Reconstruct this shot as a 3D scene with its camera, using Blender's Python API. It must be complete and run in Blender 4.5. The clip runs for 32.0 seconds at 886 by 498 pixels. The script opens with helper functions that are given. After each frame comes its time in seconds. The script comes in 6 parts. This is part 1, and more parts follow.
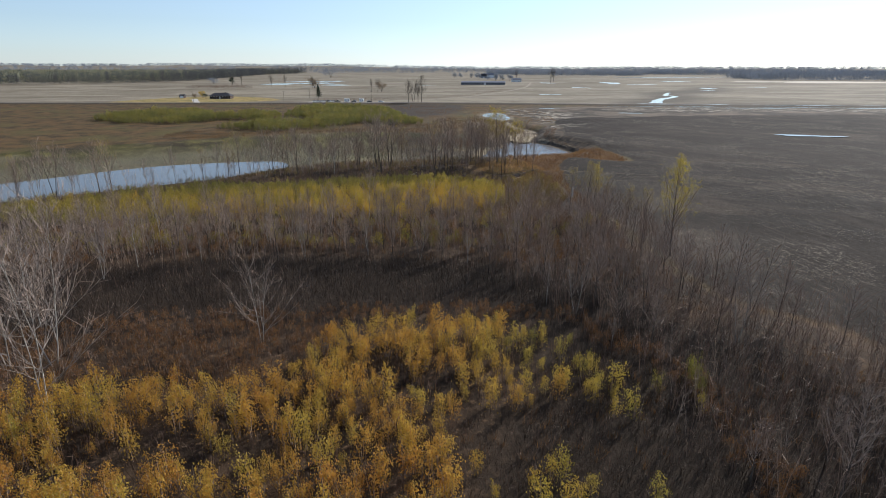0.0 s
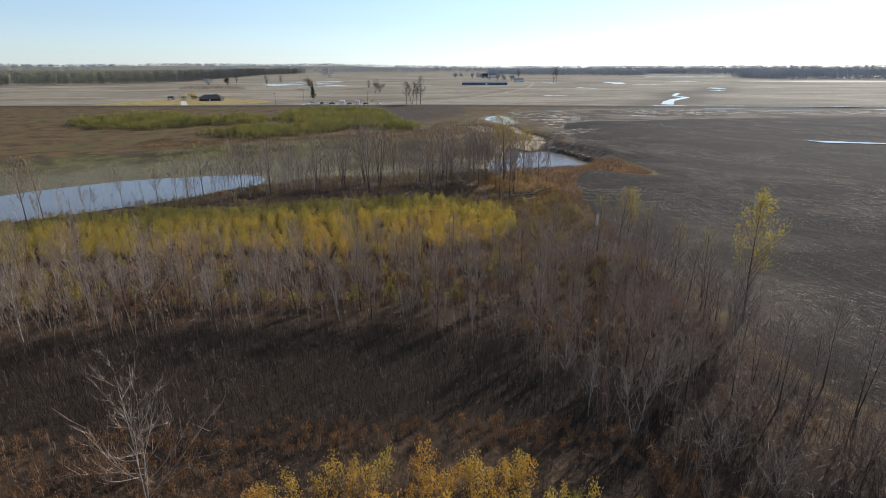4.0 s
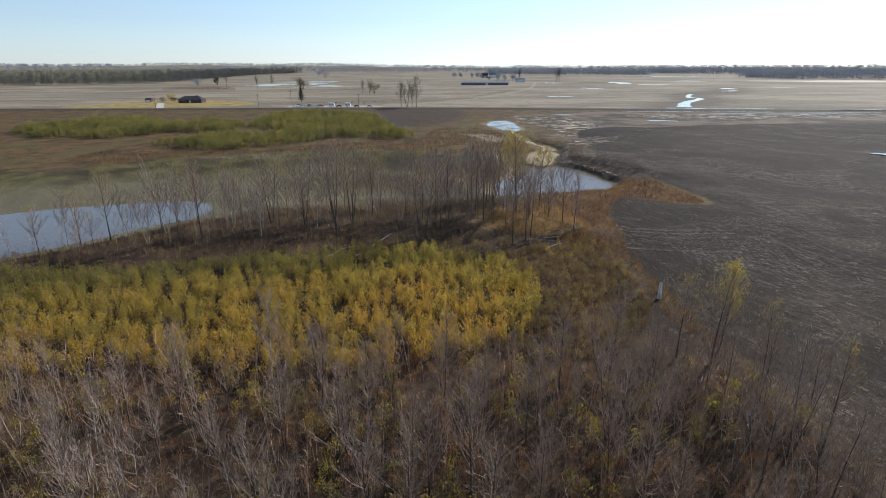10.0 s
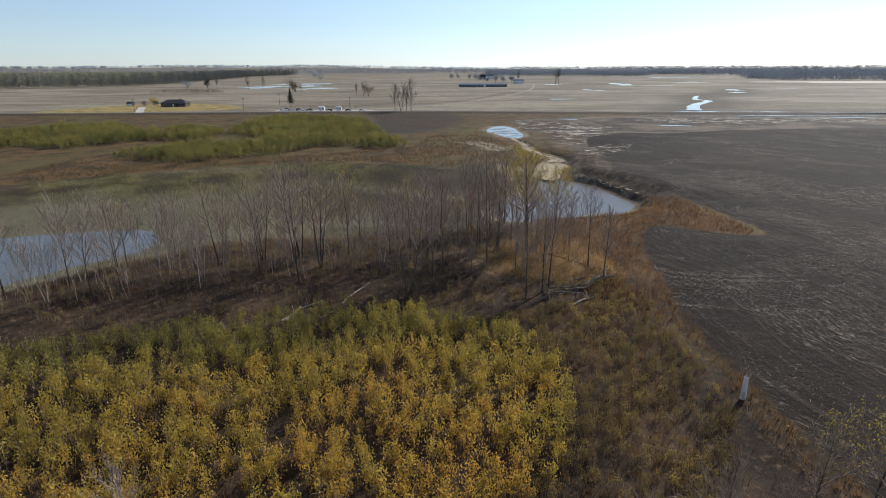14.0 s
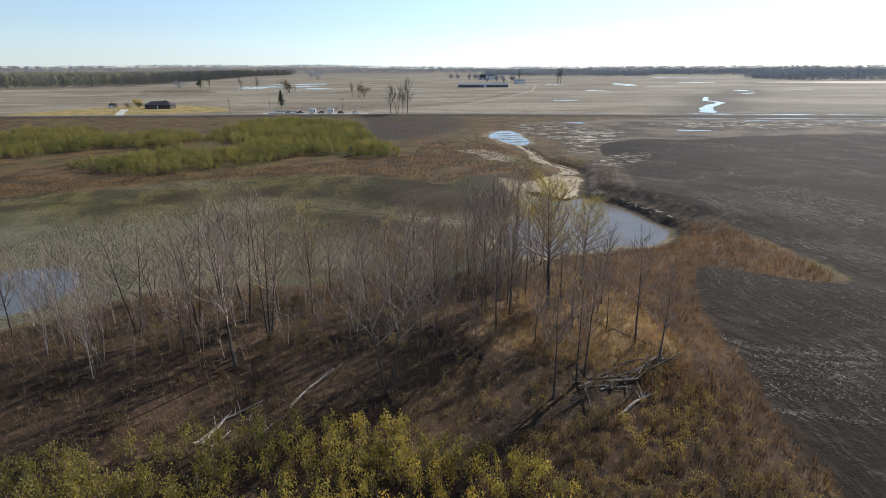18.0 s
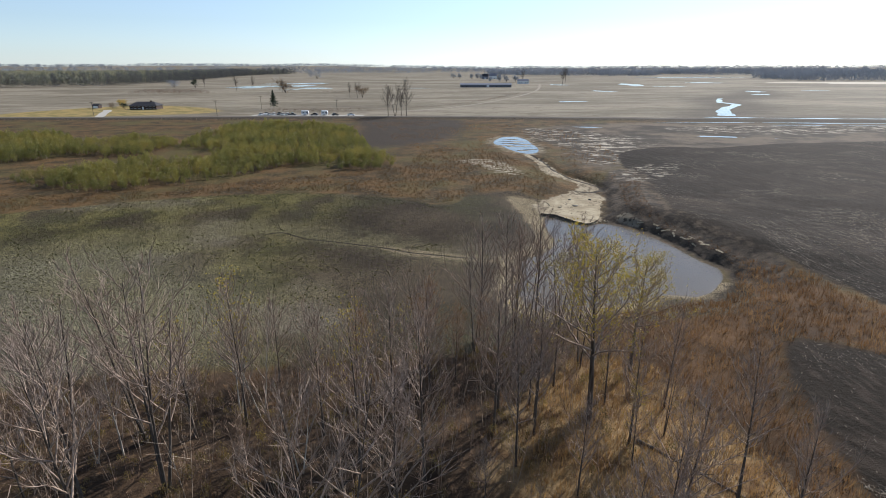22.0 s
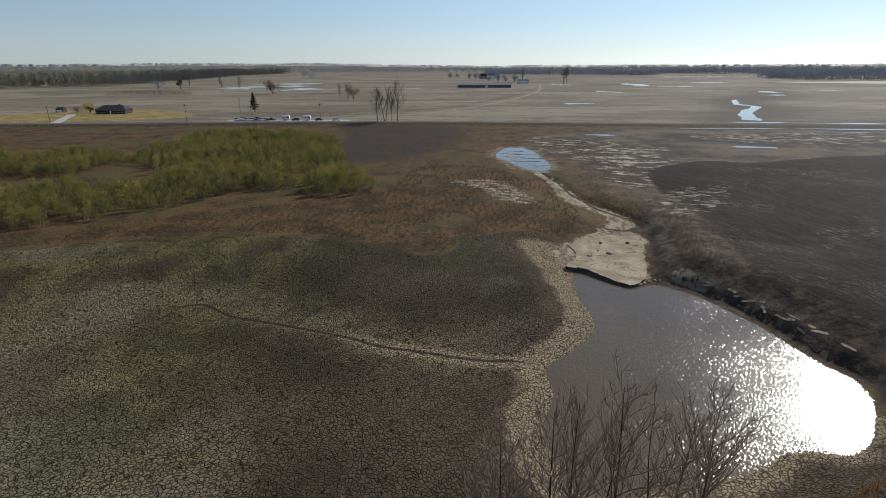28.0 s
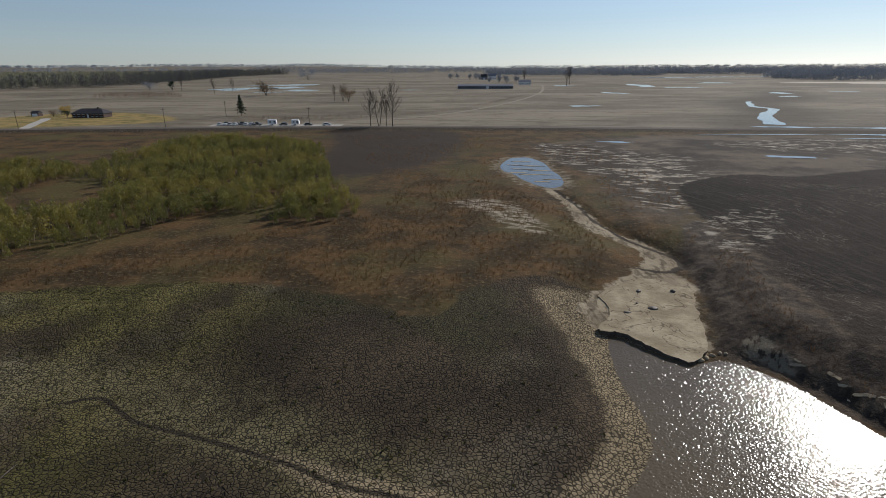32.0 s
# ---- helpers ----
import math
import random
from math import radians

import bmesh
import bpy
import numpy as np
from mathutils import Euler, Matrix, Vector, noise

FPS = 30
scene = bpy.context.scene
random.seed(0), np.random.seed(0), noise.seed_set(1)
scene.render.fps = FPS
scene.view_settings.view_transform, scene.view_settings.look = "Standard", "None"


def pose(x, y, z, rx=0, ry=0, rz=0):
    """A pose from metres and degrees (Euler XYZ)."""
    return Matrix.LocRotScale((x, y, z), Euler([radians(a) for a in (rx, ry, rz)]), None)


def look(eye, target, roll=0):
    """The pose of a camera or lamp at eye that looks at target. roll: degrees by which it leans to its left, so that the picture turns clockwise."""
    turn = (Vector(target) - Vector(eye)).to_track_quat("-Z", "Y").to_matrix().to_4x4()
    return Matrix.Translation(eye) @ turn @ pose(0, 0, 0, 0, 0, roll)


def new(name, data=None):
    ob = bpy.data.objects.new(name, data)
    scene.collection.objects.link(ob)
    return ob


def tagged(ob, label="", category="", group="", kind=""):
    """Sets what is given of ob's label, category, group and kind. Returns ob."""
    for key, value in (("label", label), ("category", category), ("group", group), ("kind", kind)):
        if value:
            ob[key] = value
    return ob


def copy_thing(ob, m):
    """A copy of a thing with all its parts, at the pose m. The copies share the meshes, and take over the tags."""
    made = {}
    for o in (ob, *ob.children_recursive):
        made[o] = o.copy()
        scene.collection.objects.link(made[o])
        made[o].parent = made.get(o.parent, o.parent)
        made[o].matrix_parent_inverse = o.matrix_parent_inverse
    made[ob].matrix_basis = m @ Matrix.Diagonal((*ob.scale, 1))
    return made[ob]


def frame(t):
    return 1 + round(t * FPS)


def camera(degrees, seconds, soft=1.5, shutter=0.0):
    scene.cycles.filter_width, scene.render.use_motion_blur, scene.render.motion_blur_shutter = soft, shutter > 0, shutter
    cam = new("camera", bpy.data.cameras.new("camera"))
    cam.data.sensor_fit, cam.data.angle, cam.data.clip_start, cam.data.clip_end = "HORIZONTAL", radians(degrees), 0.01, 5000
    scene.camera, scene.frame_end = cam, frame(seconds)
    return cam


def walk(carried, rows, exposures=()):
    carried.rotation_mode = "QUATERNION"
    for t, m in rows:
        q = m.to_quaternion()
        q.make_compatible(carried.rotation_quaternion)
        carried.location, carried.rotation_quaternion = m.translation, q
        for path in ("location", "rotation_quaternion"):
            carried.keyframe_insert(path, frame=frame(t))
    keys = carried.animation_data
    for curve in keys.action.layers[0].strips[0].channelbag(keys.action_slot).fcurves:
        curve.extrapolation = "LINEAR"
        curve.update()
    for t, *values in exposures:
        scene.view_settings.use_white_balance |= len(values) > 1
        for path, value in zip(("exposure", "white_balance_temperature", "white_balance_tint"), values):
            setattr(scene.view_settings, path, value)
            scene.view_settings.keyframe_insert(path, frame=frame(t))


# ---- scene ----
cam = camera(78.8, 32.0, 0.5)
METRES, EYE, TILT, LEAN, TURN = 187.0, 30.0, -18.8, 0.0, 0.0
ROWS = [
    (0.0, 0.0, 0.0, 0.0, 0.0, 0.0, -0.0),
    (0.5, 0.0004, 0.0154, 0.0052, -0.01, -0.01, -0.01),
    (1.0, 0.001, 0.0306, 0.0106, -0.0, -0.03, 0.04),
    (1.5, 0.0014, 0.0458, 0.016, -0.01, -0.03, 0.04),
    (2.0, 0.0019, 0.0609, 0.0216, 0.01, -0.04, 0.06),
    (2.5, 0.0024, 0.076, 0.027, 0.03, -0.04, 0.07),
    (3.0, 0.0029, 0.091, 0.0321, 0.06, -0.05, 0.08),
    (3.5, 0.0033, 0.1061, 0.0372, 0.1, -0.04, 0.12),
    (5.5, 0.0051, 0.1641, 0.0583, 0.19, -0.02, 0.04),
    (6.0, 0.0055, 0.1795, 0.0635, 0.18, -0.03, 0.04),
    (6.5, 0.0059, 0.1947, 0.0684, 0.17, -0.03, -0.01),
    (7.0, 0.0065, 0.2105, 0.0736, 0.17, -0.01, 0.01),
    (7.5, 0.0068, 0.2262, 0.0787, 0.15, -0.01, -0.0),
    (8.0, 0.0075, 0.2418, 0.0836, 0.14, -0.05, 0.02),
    (8.5, 0.0082, 0.2575, 0.0884, 0.13, -0.07, 0.06),
    (9.0, 0.0089, 0.2733, 0.0936, 0.11, -0.08, 0.12),
    (9.5, 0.0095, 0.2888, 0.0988, 0.09, -0.08, 0.17),
    (10.0, 0.0101, 0.3042, 0.1037, 0.06, -0.08, 0.14),
    (10.5, 0.0106, 0.3193, 0.1087, 0.05, -0.1, 0.2),
    (11.0, 0.011, 0.3344, 0.1137, 0.01, -0.07, 0.18),
    (11.5, 0.0117, 0.3493, 0.1184, -0.01, -0.07, 0.22),
    (12.0, 0.0122, 0.3641, 0.1235, -0.04, -0.05, 0.25),
    (12.5, 0.0127, 0.3788, 0.1284, -0.07, -0.03, 0.28),
    (13.0, 0.0132, 0.3933, 0.1336, -0.09, -0.02, 0.3),
    (13.5, 0.0138, 0.4076, 0.1384, -0.11, 0.01, 0.32),
    (14.0, 0.0143, 0.4225, 0.1432, -0.15, 0.06, 0.35),
    (14.5, 0.0151, 0.4374, 0.148, -0.17, 0.08, 0.38),
    (16.5, 0.017, 0.4954, 0.1678, -0.23, 0.04, 0.37),
    (17.0, 0.0176, 0.5105, 0.1729, -0.23, 0.07, 0.37),
    (17.5, 0.0182, 0.5253, 0.1779, -0.2, 0.04, 0.39),
    (18.0, 0.0186, 0.5399, 0.1828, -0.18, 0.05, 0.37),
    (18.5, 0.0191, 0.5545, 0.1874, -0.17, 0.04, 0.33),
    (19.0, 0.0196, 0.5692, 0.1923, -0.15, 0.02, 0.32),
    (19.5, 0.0202, 0.5837, 0.1974, -0.15, 0.01, 0.32),
    (20.0, 0.0207, 0.5982, 0.2025, -0.13, -0.02, 0.3),
    (20.5, 0.0212, 0.6123, 0.2076, -0.11, -0.04, 0.25),
    (21.0, 0.0216, 0.6265, 0.2126, -0.08, -0.05, 0.23),
    (21.5, 0.0221, 0.6407, 0.2176, -0.07, -0.05, 0.19),
    (22.0, 0.0226, 0.6552, 0.2226, -0.03, -0.03, 0.16),
    (22.5, 0.0231, 0.6696, 0.2276, -0.02, -0.01, 0.12),
    (23.0, 0.0238, 0.6841, 0.2325, 0.01, -0.0, 0.12),
    (23.5, 0.0244, 0.6988, 0.2373, 0.02, 0.0, 0.09),
    (24.0, 0.0251, 0.7134, 0.2421, 0.01, 0.0, 0.06),
    (24.5, 0.0257, 0.728, 0.2469, -0.02, -0.01, 0.06),
    (25.0, 0.0264, 0.7427, 0.2519, -0.04, -0.02, 0.07),
    (25.5, 0.0269, 0.7573, 0.2567, -0.07, -0.03, 0.08),
    (27.5, 0.0302, 0.815, 0.2771, -0.18, -0.1, 0.28),
    (28.0, 0.0307, 0.8299, 0.2826, -0.22, -0.09, 0.32),
    (28.5, 0.0314, 0.8443, 0.2879, -0.23, -0.1, 0.33),
    (29.0, 0.032, 0.8585, 0.2928, -0.22, -0.12, 0.34),
    (29.5, 0.0327, 0.873, 0.2976, -0.2, -0.09, 0.34),
    (30.0, 0.0335, 0.8878, 0.3025, -0.18, -0.04, 0.32),
    (30.5, 0.0342, 0.9025, 0.3075, -0.17, -0.03, 0.33),
    (31.0, 0.0348, 0.9164, 0.3119, -0.17, -0.02, 0.33),
    (31.5, 0.0355, 0.9313, 0.3167, -0.17, -0.04, 0.35),
    (32.0, 0.0362, 0.9461, 0.3215, -0.17, -0.04, 0.38),
]
EXPOSURES = ((0.0, 0.24, 5800, 10), (4.5, 0.29, 5800, 10), (7.0, 0.44, 5800, 10), (9.0, 0.42, 5800, 10), (11.0, 0.14, 5800, 10), (14.0, 0.15, 5800, 10), (17.0, 0.27, 5800, 10), (20.0, 0.37, 5800, 10), (22.5, 0.27, 5800, 10), (25.0, 0.07, 5800, 10), (28.0, -0.31, 5850, 10), (32.0, -0.54, 5920, 11))
walk(cam, [(t, pose(0, 0, EYE, TILT, LEAN, TURN) @ pose(METRES * x, METRES * y, METRES * z, 90 + pitch, roll, yaw)) for t, x, y, z, yaw, pitch, roll in ROWS], EXPOSURES)

# ---- world and sun ----
SUN_AZ, SUN_EL = 42.5, 29.0
world = bpy.data.worlds.new("sky")
scene.world = world
world.use_nodes = True
wt = world.node_tree
sky = wt.nodes.new("ShaderNodeTexSky")
sky.sky_type = "NISHITA"
sky.sun_disc = False
sky.sun_elevation, sky.sun_rotation = radians(SUN_EL), radians(SUN_AZ)
sky.air_density, sky.dust_density, sky.ozone_density = 1.0, 0.15, 2.5
wt.nodes["Background"].inputs["Strength"].default_value = 0.102
soft_sky = wt.nodes.new("ShaderNodeHueSaturation")
soft_sky.inputs["Saturation"].default_value = 0.6
wt.links.new(sky.outputs[0], soft_sky.inputs["Color"])
cool = wt.nodes.new("ShaderNodeMix")
cool.data_type, cool.blend_type = "RGBA", "MULTIPLY"
cool.inputs[0].default_value = 1.0
cool.inputs[7].default_value = (0.92, 1.0, 1.08, 1.0)
wt.links.new(soft_sky.outputs[0], cool.inputs[6])
wt.links.new(cool.outputs[2], wt.nodes["Background"].inputs["Color"])
SUN_DIR = Vector((math.sin(radians(SUN_AZ)) * math.cos(radians(SUN_EL)), math.cos(radians(SUN_AZ)) * math.cos(radians(SUN_EL)), math.sin(radians(SUN_EL))))
sun = new("sun", bpy.data.lights.new("sun", "SUN"))
sun.data.energy, sun.data.angle, sun.data.color = 5.4, radians(0.6), (1.0, 0.90, 0.77)
sun.matrix_world = look(SUN_DIR * 200, (0, 0, 0))

# ---- node helpers ----


class Tree:
    """A small writer of node trees: every method makes a node and returns its main output."""

    def __init__(self, name):
        self.mat = bpy.data.materials.new(name)
        self.mat.use_nodes = True
        self.t = self.mat.node_tree
        self.bsdf = self.t.nodes["Principled BSDF"]
        self.out = self.t.nodes["Material Output"]
        self.pos = self.t.nodes.new("ShaderNodeNewGeometry").outputs["Position"]

    def put(self, socket, value):
        if isinstance(value, bpy.types.NodeSocket):
            self.t.links.new(value, socket)
        elif isinstance(value, (tuple, list)) and len(value) == 3 and socket.type == "RGBA":
            socket.default_value = (*value, 1.0)
        else:
            socket.default_value = value

    def math(self, op, a, b=0.0, clamp=False):
        n = self.t.nodes.new("ShaderNodeMath")
        n.operation, n.use_clamp = op, clamp
        self.put(n.inputs[0], a), self.put(n.inputs[1], b)
        return n.outputs[0]

    def attr(self, name):
        n = self.t.nodes.new("ShaderNodeAttribute")
        n.attribute_name = name
        return n.outputs["Fac"]

    def stretch(self, sx, sy, sz, turn=0.0, source=None):
        """The place turned by an angle and then scaled along its axes, for grain that runs one way."""
        v = source or self.pos
        if turn:
            n = self.t.nodes.new("ShaderNodeMapping")
            n.inputs["Rotation"].default_value = (0, 0, turn)
            self.put(n.inputs["Vector"], v)
            v = n.outputs[0]
        n = self.t.nodes.new("ShaderNodeMapping")
        n.inputs["Scale"].default_value = (sx, sy, sz)
        self.put(n.inputs["Vector"], v)
        return n.outputs[0]

    def noise(self, scale, detail=4.0, rough=0.55, warp=0.0, source=None, color=False):
        n = self.t.nodes.new("ShaderNodeTexNoise")
        self.put(n.inputs["Vector"], source or self.pos)
        n.inputs["Scale"].default_value, n.inputs["Detail"].default_value = scale, detail
        n.inputs["Roughness"].default_value, n.inputs["Distortion"].default_value = rough, warp
        return n.outputs["Color" if color else "Fac"]

    def cells(self, scale, feature="F1", source=None, output=0):
        n = self.t.nodes.new("ShaderNodeTexVoronoi")
        n.feature = feature
        self.put(n.inputs["Vector"], source or self.pos)
        n.inputs["Scale"].default_value = scale
        return n.outputs[output]

    def step(self, value, low, high, to0=0.0, to1=1.0):
        n = self.t.nodes.new("ShaderNodeMapRange")
        n.interpolation_type = "SMOOTHSTEP"
        for k, v in zip(("Value", "From Min", "From Max", "To Min", "To Max"), (value, low, high, to0, to1)):
            self.put(n.inputs[k], v)
        return n.outputs[0]

    def mix(self, fac, a, b, blend="MIX"):
        n = self.t.nodes.new("ShaderNodeMix")
        n.data_type, n.blend_type = "RGBA", blend
        self.put(n.inputs[0], fac), self.put(n.inputs[6], a), self.put(n.inputs[7], b)
        return n.outputs[2]

    def blend(self, fac, a, b):
        n = self.t.nodes.new("ShaderNodeMix")
        self.put(n.inputs[0], fac), self.put(n.inputs[2], a), self.put(n.inputs[3], b)
        return n.outputs[0]

    def bump(self, height, distance, strength=1.0, normal=None):
        n = self.t.nodes.new("ShaderNodeBump")
        n.inputs["Distance"].default_value = distance
        self.put(n.inputs["Strength"], strength)
        self.put(n.inputs["Height"], height)
        if normal:
            self.put(n.inputs["Normal"], normal)
        return n.outputs[0]

    def random(self, island=False):
        if island:
            return self.t.nodes.new("ShaderNodeNewGeometry").outputs["Random Per Island"]
        return self.t.nodes.new("ShaderNodeObjectInfo").outputs["Random"]

    def finish(self, color=None, rough=None, normal=None, spec=None):
        for key, v in (("Base Color", color), ("Roughness", rough), ("Normal", normal), ("Specular IOR Level", spec)):
            if v is not None:
                self.put(self.bsdf.inputs[key], v)
        return self.mat


def plain(name, color, rough=0.7, vary=0.25, scale=3.0, metal=0.0, spec=0.3):
    """A painted or natural surface with two scales of variation and a fine relief."""
    t = Tree(name)
    a = t.noise(scale, 5)
    b = t.noise(scale * 9, 3)
    dark = tuple(c * (1 - vary) for c in color)
    light = tuple(min(1, c * (1 + vary)) for c in color)
    c = t.mix(t.step(t.math("ADD", t.math("MULTIPLY", a, 0.7), t.math("MULTIPLY", b, 0.3)), 0.3, 0.7), dark, light)
    t.bsdf.inputs["Metallic"].default_value = metal
    return t.finish(c, rough, t.bump(b, 0.02, 0.5), spec)


def bark(name, dark, light):
    t = Tree(name)
    streak = t.noise(5.0, 4, source=t.stretch(1, 1, 0.15))
    c = t.mix(t.step(streak, 0.35, 0.65), dark, light)
    c = t.mix(t.math("MULTIPLY", t.random(), 0.35), c, light)
    return t.finish(c, 0.85, t.bump(streak, 0.03, 0.7), 0.2)


def leafage(name, colors, glow=0.35):
    """Leaves: the hue follows the plant's tint and differs from leaf to leaf; light shines through."""
    t = Tree(name)
    ramp = t.t.nodes.new("ShaderNodeValToRGB")
    els = ramp.color_ramp.elements
    while len(els) < len(colors):
        els.new(0.5)
    for i, (e, c) in enumerate(zip(els, colors)):
        e.position, e.color = i / (len(colors) - 1), (*c, 1)
    v = t.math("ADD", t.math("MULTIPLY", t.attr("tint"), 0.75), t.math("MULTIPLY", t.random(True), 0.25))
    t.put(ramp.inputs[0], v)
    c = ramp.outputs[0]
    t.finish(c, 0.6, None, 0.25)
    tr = t.t.nodes.new("ShaderNodeBsdfTranslucent")
    t.put(tr.inputs["Color"], c)
    mixer = t.t.nodes.new("ShaderNodeMixShader")
    mixer.inputs[0].default_value = glow
    t.t.links.new(t.bsdf.outputs[0], mixer.inputs[1])
    t.t.links.new(tr.outputs[0], mixer.inputs[2])
    t.t.links.new(mixer.outputs[0], t.out.inputs["Surface"])
    return t.mat


# ---- plan of the place: outlines in metres ----


def smooth_outline(points, n=4, closed=True):
    p = np.array(points, float)
    m = len(p)
    out = []
    for i in range(m if closed else m - 1):
        a, b, c, d = (p[(i + k) % m] if closed else p[min(max(i + k, 0), m - 1)] for k in (-1, 0, 1, 2))
        for u in np.arange(n) / n:
            out.append(0.5 * (2 * b + (c - a) * u + (2 * a - 5 * b + 4 * c - d) * u ** 2 + (3 * b - a - 3 * c + d) * u ** 3))
    if not closed:
        out.append(p[-1])
    return np.array(out)


POND = smooth_outline([(27.3, 248.6), (26.1, 244.2), (25.4, 238.4), (25.4, 234.4), (25.6, 231.4), (25.1, 227.9), (23.9, 225.5), (21.9, 222.9), (19.0, 220.2), (17.2, 218.3), (16.6, 216.0), (16.9, 213.6), (16.0, 210.7), (14.6, 207.5), (14.6, 204), (15.2, 201.3), (16.0, 198.4), (19, 197.2),
                       (23, 197.8), (27.8, 199.1), (30.9, 199.7), (33.4, 200.5), (36, 202.2), (38.6, 202.7), (42, 202.1), (45.2, 203.8), (48, 206.9), (50.4, 210.4), (51.5, 214.6), (50.2, 218), (49.4, 221.5), (48.4, 227.1), (46.9, 231.5), (45, 236.6), (42.4, 240.1), (39.3, 242.6), (35.7, 242), (31, 246.1), (29, 249)], 3)
LEFT_POND = smooth_outline([(1 + 1.062 * (x - 1), 35.6 + 1.062 * (y - 35.6)) for x, y in ((-122, 146), (-102, 166), (-86, 177), (-65, 183), (-55, 183), (-50, 177), (-50, 169), (-57, 162), (-66, 150), (-78, 140), (-100, 127), (-130, 112), (-180, 90), (-185, 115), (-150, 130))])
MUD = smooth_outline([(-190, 150), (-150, 205), (-99, 236), (-79, 247), (-54, 257), (-24, 260), (-8, 255), (5, 248), (11, 257), (20, 262), (30, 259), (34, 245), (36, 225), (42, 214), (49, 208),
                      (49, 201), (44, 193), (34, 190), (24, 190), (15, 188), (8, 182), (-15, 179), (-35, 177), (-47, 168), (-56, 158), (-68, 144), (-82, 134), (-105, 121), (-140, 103), (-190, 85)])
SAND = smooth_outline([(28.5, 259), (30.5, 261), (34.8, 265), (37.7, 268), (40, 271), (41.2, 275.5), (39.2, 281), (36.4, 286), (34.2, 293), (34.8, 303), (34.6, 312), (33.2, 320), (34.4, 322.5), (36.2, 318), (37.6, 309), (38.6, 301), (39.4, 290), (42, 283),
                       (44.4, 279.4), (46, 274), (46, 269.4), (43.5, 266.5), (44.6, 262), (42.6, 255.7), (41, 250.6), (39.8, 247), (38.9, 244), (35.6, 241.2), (33.6, 242.4), (31.6, 245), (29.6, 247.9), (27.4, 248.6), (25.6, 251), (26, 255)], 3)
PUDDLE = smooth_outline([(25.1, 354.8), (27, 362), (30.1, 369.5), (33.5, 371.5), (37.2, 370.5), (40.2, 359.8), (40.2, 349), (40.8, 339.8), (40.4, 332), (38.8, 325.9), (36, 323), (33.8, 323.8), (31.5, 327.5), (30.3, 330.8), (28.6, 336), (27.7, 341.9), (25.4, 347)], 3)
GULLY = smooth_outline([(35.6, 321.2), (37.3, 309), (37.9, 296.5), (39.3, 288.2), (41.6, 280.6), (44.3, 276.2), (46.6, 272.6), (46.3, 269.2), (42.6, 266.6), (39.5, 267.6)], 4, False)
FIELD = smooth_outline([(68, 323), (60, 295), (55, 264), (52.5, 240), (55, 225), (59, 212), (62, 196), (64, 181), (58, 178.5), (45, 185), (39, 177), (36, 169), (35, 158), (33, 148), (32.5, 135), (33.5, 117),
                        (36, 100), (37, 82), (39, 68), (48, 58), (54, 42), (62, 5), (300, 0), (800, 40), (800, 330), (420, 360), (200, 352), (138, 345), (108, 335), (90, 338)], 3)
WOOD = smooth_outline([(64, -20), (54, 40), (48, 56), (38, 68), (36, 84), (34, 100), (32.5, 120), (31.5, 135), (33, 150), (31, 165), (27, 178), (14, 186), (-10, 179.5), (-30, 177), (-46, 167), (-56, 157), (-69, 142), (-83, 132), (-107, 118), (-142, 99), (-260, 60), (-260, -20)], 3)
STREAKS = smooth_outline([(43, 404), (62, 398), (84, 374), (90, 347), (76, 326), (58, 298), (51, 310), (53, 335), (47, 350), (43, 375)], 3)
STREAKS_EAST = smooth_outline([(115, 402), (180, 412), (260, 408), (340, 392), (310, 374), (220, 384), (150, 376)], 3)
REEDS = smooth_outline([(40, 200), (48, 202), (54, 214), (62, 180), (45, 185), (38, 176), (35, 160), (32, 150), (28, 160), (25, 175), (22, 186), (28, 194)], 3)
LAWN = smooth_outline([(-290, 470), (-262, 552), (-222, 572), (-175, 548), (-148, 508), (-172, 488), (-230, 472)], 3)
SHRUBS_GREEN = [smooth_outline([(-113, 275), (-97, 265), (-82, 260.5), (-70, 267), (-58, 275), (-47, 292), (-34, 294), (-22, 287), (-14, 294), (-10, 304), (-17, 318), (-30, 360), (-38, 392), (-60, 414), (-88, 420), (-104, 404), (-102, 370), (-98, 340), (-100, 326), (-96, 302), (-106, 286)], 3),
                smooth_outline([(-205, 322), (-185, 306), (-172, 298), (-163, 301), (-144, 294), (-136, 305), (-126, 312), (-113, 315), (-100, 320), (-99, 342), (-108, 356), (-126, 356), (-142, 352), (-165, 374), (-185, 376), (-205, 350)], 3)]
SHRUBS_MID = smooth_outline([(-95, 110), (-78, 124), (-62, 135), (-52, 134.5), (-40, 137.5), (-27, 141.5), (-10, 145.5), (0, 145), (9, 141), (14, 136), (14, 122), (6, 112), (-10, 108), (-35, 108), (-60, 106), (-80, 100)], 3)
SHRUBS_EAST = smooth_outline([(9, 143), (20, 149), (27, 155), (30, 146), (30, 136), (29, 124), (20, 112), (8, 112), (13, 124)], 3)
SHRUBS_NEAR = smooth_outline([(-75, 20), (-62, 34), (-46, 40), (-36, 44), (-26, 45.5), (-18, 44), (-15, 50), (-11, 56), (-2, 57.5), (8, 58), (16, 54), (24, 48), (34, 44), (42, 30), (40, 21)], 3)
